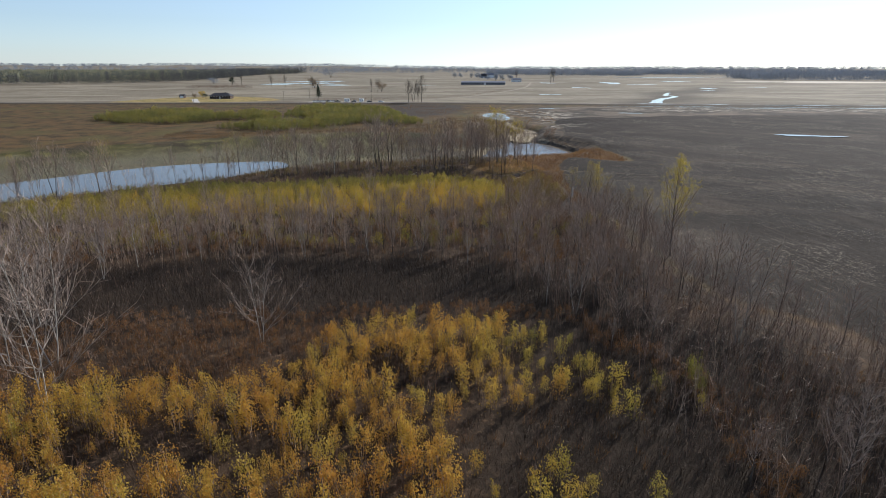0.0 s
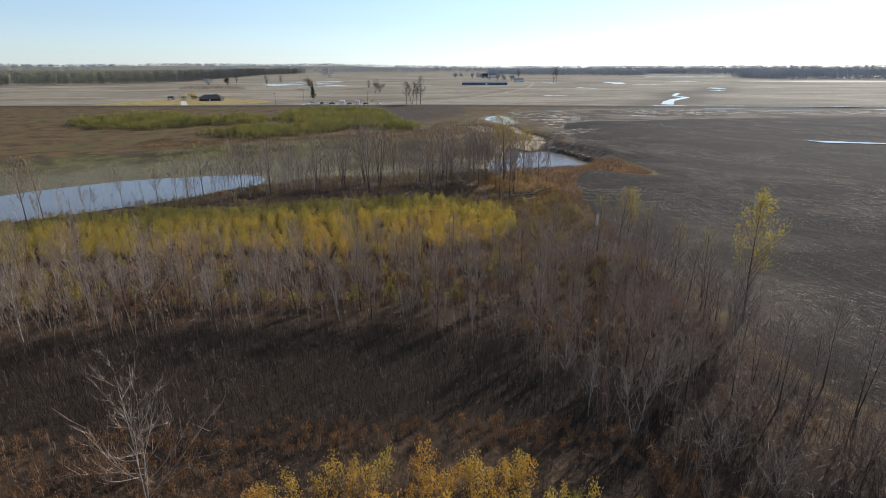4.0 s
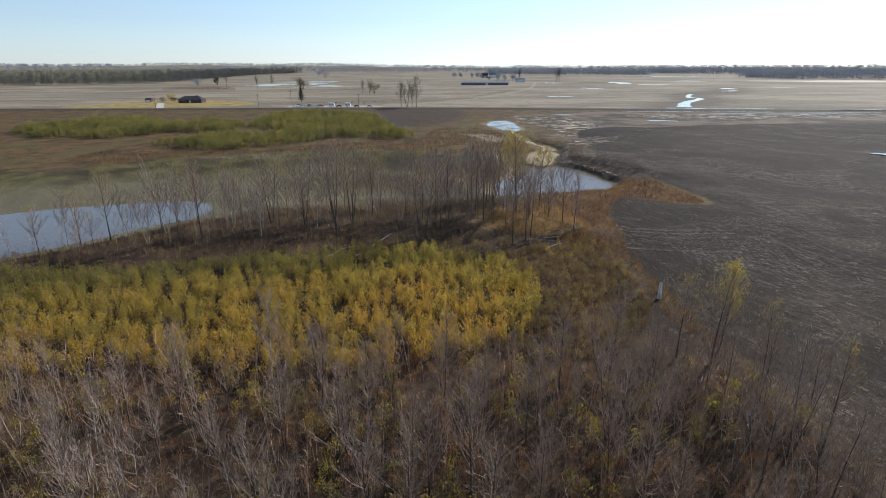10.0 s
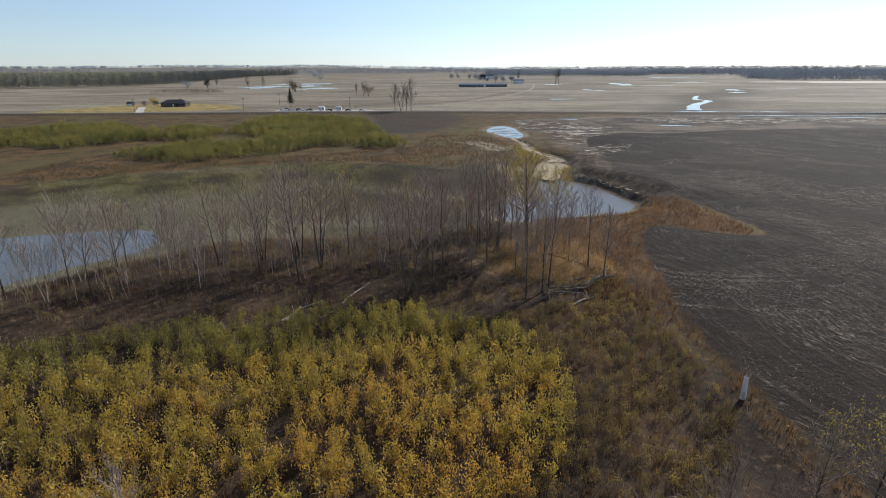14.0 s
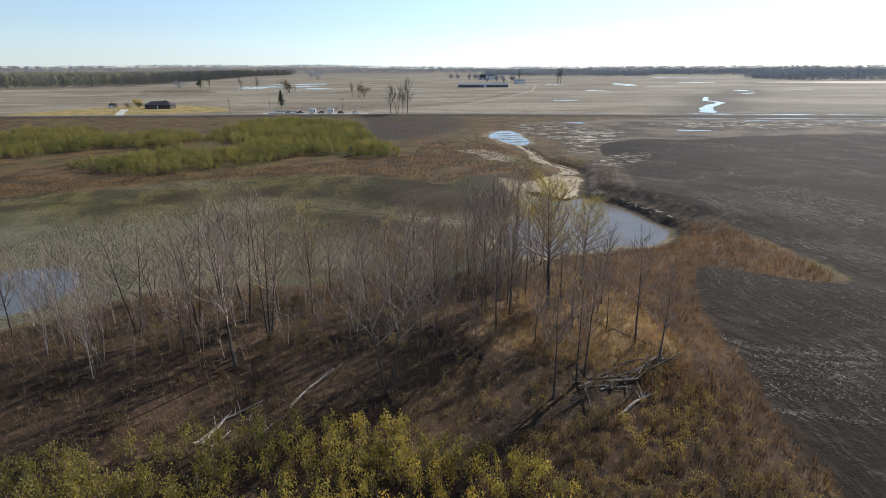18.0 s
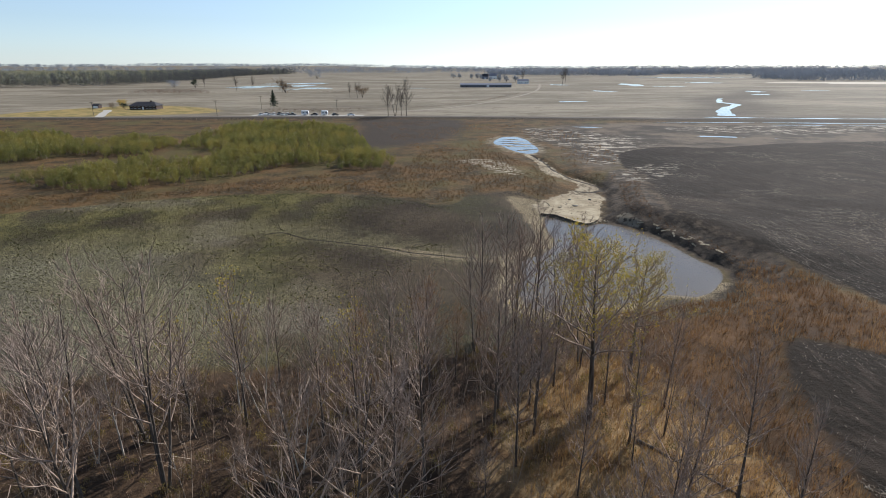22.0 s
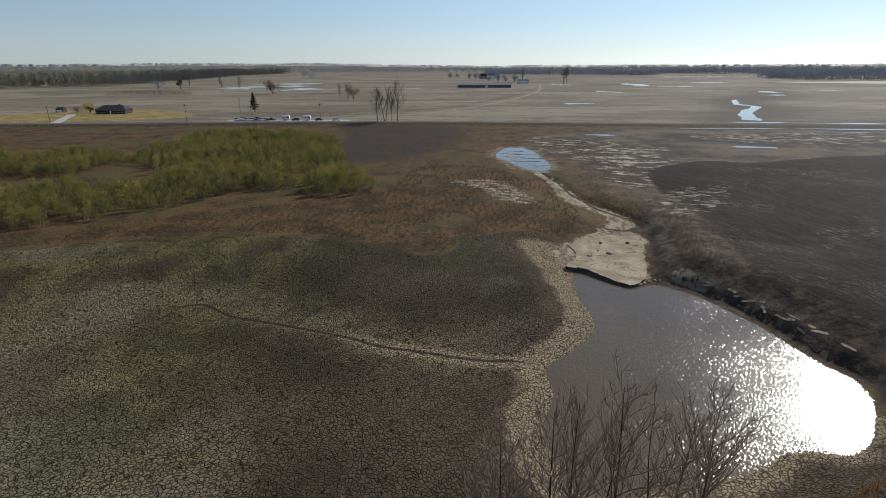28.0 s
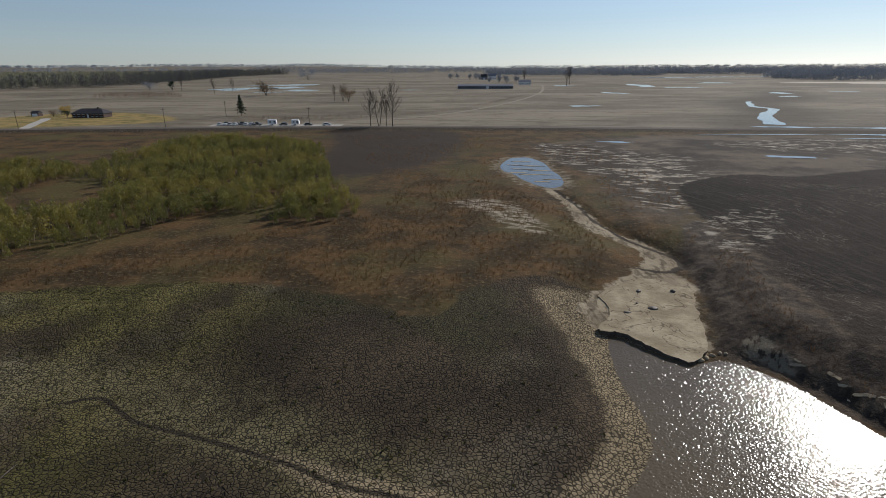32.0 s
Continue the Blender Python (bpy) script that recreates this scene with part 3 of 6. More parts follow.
    sand = t.mix(t.step(t.noise(0.5, 5, 0.65, 1.0, source=t.stretch(1.6, 0.5, 1)), 0.48, 0.62, 0, 0.8), sand, (0.14, 0.105, 0.066))
    sand = t.mix(t.step(patchy, 0.55, 0.66, 0, 0.7), sand, (0.075, 0.057, 0.036))
    in_sand = mask("sand", 0.35, 4.6)
    color = t.mix(in_sand, color, sand)
    gully = t.math("ADD", t.math("ABSOLUTE", t.math("ADD", t.attr("gully"), t.math("MULTIPLY", ragged, 2.2))), t.math("MULTIPLY", patchy, 0.5))
    color = t.mix(t.step(gully, 1.0, 0.5, 0, 0.9), color, (0.03, 0.023, 0.017))
    ledge = t.math("MULTIPLY", mask("ledge", 0.3, 1.2), t.step(t.noise(1.2, 4, 0.6, source=t.stretch(1.4, 0.5, 1, 0.6)), 0.62, 0.5))
    color = t.mix(t.math("MULTIPLY", ledge, 0.5), color, t.mix(fine, (0.30, 0.245, 0.165), (0.44, 0.375, 0.265)))
    edge = t.math("ADD", t.attr("puddle"), 2.6)
    color = t.mix(t.step(t.math("ADD", edge, t.math("MULTIPLY", ragged, 15.0)), -1, 2, 0, 0.8), color, t.mix(t.step(patchy, 0.4, 0.6), (0.33, 0.275, 0.19), (0.14, 0.11, 0.07)))
    # mown grass round the house, the gravel road and the creek's wet banks
    lawn = t.mix(t.step(mid, 0.4, 0.65), (0.36, 0.26, 0.10), (0.20, 0.17, 0.06))
    color = t.mix(mask("lawn", 4, 12), color, lawn)
    road = t.math("ABSOLUTE", t.attr("road"))
    verge = t.mix(t.step(fine, 0.4, 0.6), (0.045, 0.036, 0.026), (0.10, 0.08, 0.055))
    color = t.mix(t.step(road, 11, 5), color, verge)
    color = t.mix(t.step(road, 3.2, 2.4), color, t.mix(fine, (0.11, 0.095, 0.078), (0.19, 0.165, 0.135)))
    color = t.mix(t.step(t.math("ADD", t.attr("creek"), t.math("MULTIPLY", ragged, 50.0)), 46, 8, 0, 0.75), color, (0.085, 0.07, 0.053))
    color = t.mix(t.step(tiny, 0.3, 0.7, 0.25, 0.0), color, (0.02, 0.017, 0.012))
    h_soil = t.math("ADD", t.math("MULTIPLY", fine, 0.5), t.math("MULTIPLY", tiny, 0.25))
    h_soil = t.math("ADD", h_soil, t.math("MULTIPLY", t.math("MULTIPLY", furrow, in_field), 0.22))
    h = t.blend(in_mud, h_soil, t.math("ADD", t.math("MULTIPLY", crack_wide, 0.35), t.math("MULTIPLY", tiny, 0.12)))
    h = t.blend(in_sand, h, t.math("MULTIPLY", t.noise(0.5, 4, 0.5, 1.0), 0.5))
    return t.finish(color, 0.93, t.bump(h, 0.35, 0.8), t.math("SUBTRACT", 0.10, t.math("MULTIPLY", in_field, 0.045)))


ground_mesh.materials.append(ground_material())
ground = tagged(new("ground", ground_mesh), "autumn river flats with dried mud, ploughed soil and dead grass", "ground", kind="structure")

# ---- water ----


def water_material(name, body, scale, relief, rough=0.04):
    t = Tree(name)
    ripples = t.noise(scale, 1.5, 0.5, 0.3, source=t.stretch(1.0, 1.5, 1, -0.6))
    slow = t.noise(0.05, 3)
    t.bsdf.inputs["IOR"].default_value = 1.36
    c = t.mix(t.step(slow, 0.35, 0.65), tuple(v * 0.85 for v in body), body)
    return t.finish(c, rough, t.bump(ripples, relief, 1.0), 0.5)


def water_sheet(name, outline, z, material, label):
    """A pool with its own outline; the ground rises through its edge."""
    c = outline.mean(0)
    ring = np.array([p + (p - c) / np.linalg.norm(p - c) * 0.9 for p in outline])
    bm = bmesh.new()
    bm.faces.new([bm.verts.new((x, y, z)) for x, y in ring])
    bmesh.ops.triangulate(bm, faces=bm.faces[:])
    me = bpy.data.meshes.new(name)
    bm.to_mesh(me)
    bm.free()
    me.materials.append(material)
    return tagged(new(name, me), label, "pond", kind="structure")


M_MURKY = water_material("murky_water", (0.125, 0.096, 0.058), 3.0, 0.001, 0.14)
M_CLEAR = water_material("still_water", (0.105, 0.10, 0.088), 1.2, 0.03, 0.07)
M_FAR = water_material("flood_water", (0.10, 0.10, 0.095), 0.5, 0.05, 0.1)


def rippled_water(name, outline, z, material, label, spacing=0.095, lift=0.011):
    """Open water as a fine sheet of flat wavelets."""
    r = np.random.RandomState(3)
    lo, hi = outline.min(0) - 1, outline.max(0) + 1
    xs, ys = np.arange(lo[0], hi[0], spacing), np.arange(lo[1], hi[1], spacing)
    X, Y = (a.ravel() for a in np.meshgrid(xs, ys))
    calm = 0.55 + 0.45 * ease(waves(X, Y, 26, 4), -0.6, 0.5)
    Z = z + r.normal(0, lift, X.size) * calm + 0.004 * waves(X, Y, 1.3, 5)
    n = len(xs)
    k = (np.arange(len(ys) - 1)[:, None] * n + np.arange(n - 1)[None]).ravel()
    k = k[inside(X[k], Y[k], outline) > -0.5]
    tri = np.vstack([np.stack([k, k + 1, k + n + 1], 1), np.stack([k, k + n + 1, k + n], 1)])
    jit = r.uniform(-0.3, 0.3, (2, X.size)) * spacing
    used, new_index = np.unique(tri, return_inverse=True)
    v = np.stack([X + jit[0], Y + jit[1], Z], 1)[used]
    return tagged(new(name, mesh_np(name, v, new_index.reshape(-1, 3), [material])), label, "pond", kind="structure")


rippled_water("pond_water", POND, WATER_Z, M_MURKY, "murky brown pond glittering in low sun")
water_sheet("backwater", LEFT_POND, LEFT_WATER_Z, M_CLEAR, "still backwater mirroring the pale blue sky")
water_sheet("puddle_water", PUDDLE, PUDDLE_Z, M_CLEAR, "shallow blue puddle on the silt flat")

# ---- trees ----


def tubes(lines, sides):
    """Tapered tubes along polylines of (points, radii): quads."""
    vs, fs, base = [], [], 0
    for pts, rad in lines:
        pts, n = np.asarray(pts, float), len(pts)
        tan = np.gradient(pts, axis=0)
        tan /= np.linalg.norm(tan, axis=1)[:, None] + 1e-9
        ref = np.array([0.3, 0.9, 0.1]) if abs(tan[0][2]) > 0.6 else np.array([0, 0, 1.0])
        u = np.cross(tan, ref)
        u /= np.linalg.norm(u, axis=1)[:, None] + 1e-9
        w = np.cross(tan, u)
        a = np.arange(sides) / sides * 2 * math.pi
        ring = u[:, None] * np.cos(a)[None, :, None] + w[:, None] * np.sin(a)[None, :, None]
        vs.append((pts[:, None] + ring * np.asarray(rad)[:, None, None]).reshape(-1, 3))
        k = np.arange(n - 1)[:, None] * sides + np.arange(sides)[None]
        k2 = np.arange(n - 1)[:, None] * sides + (np.arange(sides)[None] + 1) % sides
        fs.append(np.stack([k, k2, k2 + sides, k + sides], -1).reshape(-1, 4) + base)
        base += n * sides
    return np.vstack(vs), np.vstack(fs)


def ribbons(lines, seed=0):
    """The thinnest twigs: one narrow strip along each polyline, turned at random."""
    r = np.random.RandomState(seed)
    vs, fs, base = [], [], 0
    for pts, rad in lines:
        pts, n = np.asarray(pts, float), len(pts)
        side = np.cross(pts[-1] - pts[0], r.normal(0, 1, 3))
        side /= np.linalg.norm(side) + 1e-9
        off = side[None] * np.asarray(rad)[:, None]
        vs.append(np.stack([pts - off, pts + off], 1).reshape(-1, 3))
        k = np.arange(n - 1) * 2 + base
        fs.append(np.stack([k, k + 1, k + 3, k + 2], 1))
        base += 2 * n
    return np.vstack(vs), np.vstack(fs)


def branch_line(r, start, direction, length, radius, n, lift, wobble):
    pts, d, p = [np.array(start)], np.array(direction, float), np.array(start, float)
    for i in range(n):
        d = d + np.array([0, 0, lift]) / n + r.normal(0, wobble, 3)
        d /= np.linalg.norm(d)
        p = p + d * length / n
        pts.append(p.copy())
    return np.array(pts), radius * np.linspace(1, 0.25, n + 1)


def leaf_quads(r, centres, size, upright=0.0):
    n = len(centres)
    a, b = r.normal(0, 1, (n, 3)), r.normal(0, 1, (n, 3))
    a[:, 2] += upright * np.sign(a[:, 2] + 1e-6)
    a /= np.linalg.norm(a, axis=1)[:, None]
    b -= a * (a * b).sum(1)[:, None]
    b /= np.linalg.norm(b, axis=1)[:, None]
    s = size * r.uniform(0.6, 1.3, (n, 1))
    q = np.stack([centres - a * s, centres + b * s * 0.55, centres + a * s, centres - b * s * 0.55], 1)
    return q.reshape(-1, 3), np.arange(n * 4).reshape(-1, 4)


def leaf_triangles(r, centres, size, upright=0.0):
    v, q = leaf_quads(r, centres, size * 1.2, upright)
    v = v.reshape(-1, 4, 3)[:, (0, 1, 2)] + 0
    v[:, 1] += (v[:, 1] - (v[:, 0] + v[:, 2]) / 2) * 0.8
    return v.reshape(-1, 3), np.arange(len(v) * 3).reshape(-1, 3)


def along(line, u):
    """The point at share u of a polyline, and the way it runs there."""
    n = len(line) - 1
    k = min(int(u * n), n - 1)
    d = line[k + 1] - line[k]
    return line[k] + d * (u * n - k), d / np.linalg.norm(d)


def bare_tree_lines(seed, h=14.0, forks=1, spread=0.55, start=0.3, limbs=20, twigs=8, stout=1.0, lift=0.75, reach=1.0):
    """Trunk, ascending limbs, branches and twigs of one leafless tree as polylines."""
    r = np.random.RandomState(seed)
    trunks, arms, fine = [], [], []
    lean = r.normal(0, 0.014, 2)
    turn = r.uniform(0, 6.28)
    for f in range(forks):
        a = turn + f * 6.28 / forks + r.uniform(-0.5, 0.5)
        out = np.array([math.cos(a), math.sin(a), 0]) * (forks > 1)
        d = np.array([lean[0], lean[1], 1.0]) + out * 0.2
        tr = branch_line(r, np.array([0, 0, -0.3]) + out * 0.15, d / np.linalg.norm(d), h * (1 - 0.08 * f), (0.15 if forks == 1 else 0.12) * stout, 9, 0.5, 0.02)
        tr = tr[0], tr[1] * np.linspace(1, 0.55, 10)
        trunks.append(tr)
        count = limbs // forks + 2
        for i in range(count):
            u = start + (0.98 - start) * (i + r.rand()) / count
            p, _ = along(tr[0], u)
            a = i * 2.4 + r.uniform(-0.6, 0.6)
            out = spread * r.uniform(0.7, 1.4)
            d = np.array([math.cos(a) * out, math.sin(a) * out, 0.7])
            ln = h * (0.40 * (1 - u) + 0.11) * r.uniform(0.7, 1.3) * reach
            arm = branch_line(r, p, d / np.linalg.norm(d), ln, (0.062 * (1 - u) + 0.022) * stout, 5, lift, 0.1)
            arms.append(arm)
            for j in range(twigs):
                v = 0.15 + 0.85 * (j + r.rand()) / twigs
                q, d2 = along(arm[0], v)
                d2 = d2 + r.normal(0, 0.42, 3) + np.array([0, 0, 0.3])
                tw = branch_line(r, q, d2 / np.linalg.norm(d2), ln * r.uniform(0.25, 0.6) * (1.15 - 0.5 * v), 0.02, 2, 0.45, 0.12)
                fine.append(tw)
                for _ in range(2):
                    m = r.randint(0, 2)
                    d3 = tw[0][m + 1] - tw[0][m]
                    d3 = d3 / np.linalg.norm(d3) + r.normal(0, 0.45, 3) + np.array([0, 0, 0.15])
                    fine.append(branch_line(r, tw[0][m], d3 / np.linalg.norm(d3), ln * r.uniform(0.12, 0.32), 0.016, 1, 0.0, 0.1))
    return trunks, arms, fine


M_BARK_DARK = bark("bark_dark", (0.045, 0.036, 0.029), (0.11, 0.09, 0.072))
M_BARK_PALE = bark("bark_pale", (0.19, 0.165, 0.135), (0.46, 0.42, 0.355))
M_TWIG = bark("twig_brown", (0.168, 0.122, 0.093), (0.385, 0.295, 0.228))
M_TWIG_PALE = bark("twig_pale", (0.185, 0.155, 0.128), (0.37, 0.32, 0.27))
M_LEAF_YELLOW = leafage("leaf_yellow", [(0.125, 0.122, 0.035), (0.27, 0.225, 0.045), (0.45, 0.325, 0.055), (0.49, 0.29, 0.05), (0.40, 0.175, 0.035)], 0.5)
M_LEAF_DULL = leafage("leaf_dull", [(0.075, 0.06, 0.025), (0.19, 0.14, 0.05), (0.33, 0.235, 0.065), (0.47, 0.34, 0.06)], 0.45)
M_LEAF_LIME = leafage("leaf_lime", [(0.27, 0.235, 0.04), (0.44, 0.345, 0.05), (0.54, 0.37, 0.05)], 0.5)
M_LEAF_GREEN = leafage("leaf_green", [(0.08, 0.087, 0.028), (0.165, 0.16, 0.042), (0.265, 0.226, 0.054), (0.35, 0.26, 0.065)], 0.42)
M_LEAF_GOLD = leafage("leaf_gold", [(0.22, 0.20, 0.04), (0.39, 0.30, 0.045), (0.47, 0.31, 0.04)], 0.45)
M_LEAF_RUST = leafage("leaf_rust", [(0.12, 0.062, 0.027), (0.23, 0.115, 0.042), (0.33, 0.195, 0.07)], 0.4)
M_LEAF_DARK = leafage("needles", [(0.012, 0.022, 0.010), (0.03, 0.045, 0.018)], 0.1)

TREE_PARTS = {}


def joined(a, b):
    return np.vstack([a[0], b[0]]), np.vstack([a[1], b[1] + len(a[0])])



def tree_meshes(key, seed, pale=False, leaves=0, leaf_mat=None, leaf_size=0.09, twig=None, **shape):
    tr, arms, fine = bare_tree_lines(seed, **shape)
    made = [("trunk", mesh_np("trunk", *tubes(tr, 6), [M_BARK_PALE if pale else M_BARK_DARK], smooth=True), "pale bark" if pale else "dark furrowed bark"),
            ("crown", mesh_np("crown", *tubes(arms, 4), [twig or (M_TWIG_PALE if pale else M_TWIG)]), "leafless limbs"),
            ("twig_canopy", mesh_np("twig_canopy", *ribbons(fine, seed), [twig or M_TWIG]), "bare twigs")]
    if leaves:
        r = np.random.RandomState(seed + 500)
        ends = np.array([f[0][-1] for f in fine])
        c = ends[r.randint(0, len(ends), leaves)] + r.normal(0, 0.25, (leaves, 3))
        v, q = leaf_quads(r, c, leaf_size)
        made.append(("foliage", mesh_np("foliage", v, q, [leaf_mat or M_LEAF_LIME], np.repeat(r.rand(leaves), 4)), "sparse yellow leaves"))
    TREE_PARTS[key] = made


for i in range(6):
    tree_meshes("dark%d" % i, 10 + i, forks=1 + (i % 3 == 2), spread=0.5 + 0.06 * i, start=0.28 + 0.04 * (i % 4), limbs=24, twigs=9, lift=0.5 + 0.1 * (i % 3))
for i in range(4):
    tree_meshes("pale%d" % i, 30 + i, pale=True, forks=1 + (i % 2), spread=0.46, start=0.3, limbs=22, twigs=9, stout=0.75)
for i in range(2):
    tree_meshes("sparse%d" % i, 50 + i, leaves=420, spread=0.6, limbs=22)
for i in range(2):
    tree_meshes("white%d" % i, 80 + i, pale=True, forks=2 - i, spread=1.0, start=0.12, limbs=26, twigs=8, stout=0.45, lift=0.45, reach=1.1)
for i in range(2):
    tree_meshes("vase%d" % i, 90 + i, forks=2 + i, spread=0.75, start=0.36, limbs=26, twigs=10, stout=1.1, lift=0.55, reach=1.15)
tree_meshes("rusty0", 63, leaves=1300, spread=0.6, leaf_mat=M_LEAF_RUST)
tree_meshes("yellow0", 60, leaves=1900, spread=0.4, start=0.2, limbs=20, leaf_size=0.1)
tree_meshes("yellow1", 61, leaves=5000, spread=1.15, start=0.36, limbs=32, twigs=10, leaf_size=0.075, leaf_mat=M_LEAF_GOLD, stout=1.7, lift=0.5, reach=1.15)
for i in range(3):
    tree_meshes("sturdy%d" % i, 70 + i, twig=M_BARK_DARK, forks=1 + i % 2, spread=0.62, start=0.28, limbs=26, twigs=10, stout=1.3)
TREE_FIRST = {}


def plant(key, x, y, tall, turn, label, group, category="tree", name="bare_tree"):
    s = tall / 14.0
    m = Matrix.LocRotScale((x, y, height_at(x, y)), Euler((0, 0, turn)), (s, s, s))
    if (key, label) in TREE_FIRST:
        return copy_thing(TREE_FIRST[key, label], m)
    ob = thing(name, label, category, group, m)
    for part_name, me, part_label in TREE_PARTS[key]:
        part_np(part_name, me, ob, part_label)
    TREE_FIRST[key, label] = ob
    return ob


rng = np.random.RandomState(7)


def scatter(outline, spacing, r, jitter=0.45):
    """Points about spacing apart within an outline."""
    lo, hi = outline.min(0), outline.max(0)
    xs, ys = np.meshgrid(np.arange(lo[0], hi[0], spacing), np.arange(lo[1], hi[1], spacing))
    p = np.stack([xs.ravel(), ys.ravel()], 1) + r.uniform(-jitter, jitter, (xs.size, 2)) * spacing
    return p[inside(p[:, 0], p[:, 1], outline) > 0]


LEVEE_TREES = smooth_outline([(-105, 108), (-84, 122), (-62, 137), (-45, 147), (-22, 156), (0, 158), (14, 158), (24, 161), (26, 172), (18, 184), (2, 182), (-20, 178), (-36, 175), (-47, 166), (-60, 150), (-84, 131), (-107, 116)], 3)
SET_TREES = []


def plant_at(key, x, y, tall, turn, label, group, name="bare_tree"):
    SET_TREES.append((x, y))
    return plant(key, x, y, tall, turn, label, group, name=name)


# trees that stand out singly
plant_at("white0", -20.5, 54.4, 11.8, 0.4, "bushy pale-barked bare tree standing alone in the clearing", "", "bare_tree")
for x, y, tall, turn in ((-36.3, 42, 17.5, 0), (-41, 50, 15.5, 2), (-45, 49, 15, 4), (-48, 58, 13, 1), (-53, 47, 14, 5)):
    plant_at("white%d" % (int(turn) % 2), x, y, tall, turn, "tall whitish leafless tree beside the amber saplings", "tall pale trees")
plant_at("yellow0", 37.5, 84, 15.5, 0, "tall slim tree in yellow leaf at the field edge", "", "leafy_tree")
plant_at("yellow0", 32.4, 113, 9, 2, "tall slim tree in yellow leaf at the field edge", "", "leafy_tree")
for x, y, tall, turn in ((3, 174, 11, 0), (8, 177, 10.5, 2), (-3, 173, 11, 4), (5.5, 176.5, 10, 1)):
    plant_at("rusty0", x, y, tall, turn, "tree with the last rust-brown leaves on the bank", "trees on the wooded bank", "leafy_tree")
plant_at("yellow1", 17, 169.4, 16.3, 0.3, "spreading cottonwood with thinning yellow-green leaves", "", "leafy_tree")
plant_at("yellow1", 23.5, 178, 10.5, 2.3, "spreading cottonwood with thinning yellow-green leaves", "", "leafy_tree")
for x, y, tall, turn in ((25.9, 155.6, 10.4, 0), (24.6, 159.1, 12.1, 1), (22.5, 162.5, 10.1, 2), (14, 150.4, 13.4, 3), (16.7, 152.7, 15.6, 4), (17.7, 153.6, 15.4, 5), (12.3, 169.8, 12.4, 0.5), (8.5, 167.4, 13, 1.5), (9.8, 163.2, 12.3, 2.5), (2.9, 161, 14.8, 3.5), (1.4, 156.4, 15, 4.5), (-5.8, 167.3, 14.8, 2), (2.4, 170.6, 14, 5), (9.2, 171.2, 14.5, 3)):
    plant_at("dark%d" % (0, 1, 3, 4)[int(turn * 2) % 4], x, y, tall, turn, "dark-trunked bare tree at the end of the bank", "trees on the wooded bank")
for x, y, tall, turn in ((-1.7, 151, 16, 0), (-15.8, 160.7, 16, 1), (-17.8, 155.7, 14, 2), (-20.4, 167, 14.5, 3), (-32.6, 164.3, 12, 4), (-26.3, 166.2, 12.5, 5)):
    plant_at("vase%d" % (turn % 2), x, y, tall, turn, "large bare tree with limbs fanning out from a forked trunk", "trees on the wooded bank")
for x, y, tall, turn in ((13.1, 189.5, 12.6, 0), (15.3, 188, 14.3, 1), (18.2, 188.5, 13.2, 2), (21.0, 189, 13.1, 3), (11.7, 187, 13.9, 4), (14.9, 190, 12.3, 5), (19.2, 186.5, 12.8, 6), (8.4, 185, 13.4, 7), (1.2, 187, 8.9, 8)):
    plant_at("dark%d" % (turn % 6), x, y, tall, turn, "bare many-branched tree on the pond's near shore", "trees by the pond")
for x, y, tall, turn in ((30, 110, 11, 0), (27, 111.5, 9.5, 1), (33, 106, 11, 2), (35, 99, 12, 3), (36, 92, 12, 4)):
    plant_at("sparse%d" % (turn % 2), x, y, tall, turn, "nearly bare field-edge tree with a few yellow leaves", "trees in the grove")


def free(x, y, gap=2.2):
    return all((x - a) ** 2 + (y - b) ** 2 > gap * gap for a, b in SET_TREES)


for n, (x, y) in enumerate(scatter(LEVEE_TREES, 4.9, rng)):
    if not free(x, y):
        continue
    key = ("dark%d" % rng.randint(6)) if rng.rand() < 0.80 else "sparse%d" % rng.randint(2)
    if x < -6 and rng.rand() < 0.5:
        key = "pale%d" % rng.randint(4)
    label = {"d": "leafless grey-brown tree on the wooded bank", "s": "nearly bare tree with a few yellow leaves on the bank", "p": "leafless pale-stemmed tree on the wooded bank"}[key[0]]
    plant(key, x, y, rng.uniform(7.5, 15), rng.uniform(0, 6.28), label, "trees on the wooded bank")
GROVE = smooth_outline([(-75, 70), (-52, 72), (-40, 78), (-20, 80), (0, 79), (12, 66), (20, 50), (22, 30), (58, 24), (54, 44), (47, 57), (39.5, 67), (38, 90), (35.5, 108), (28, 112), (5, 108), (-30, 106), (-60, 102), (-85, 92)], 3)
for n, (x, y) in enumerate(scatter(GROVE, 4.3, rng)):
    if not free(x, y):
        continue
    if x > 6 and y < 62 and rng.rand() < 0.5:
        continue
    west = x < -12
    pale = rng.rand() < (0.42 if west else 0.12)
    key = "pale%d" % rng.randint(4) if pale else "dark%d" % rng.randint(6)
    plant(key, x, y, rng.uniform(8, 13.5) * (0.85 if x > 6 and y < 62 else 1), rng.uniform(0, 6.28), "leafless pale-barked sapling tree in the grove" if pale else "slender leafless brown tree in the grove", "trees in the grove")

# ---- shrubs and brush ----


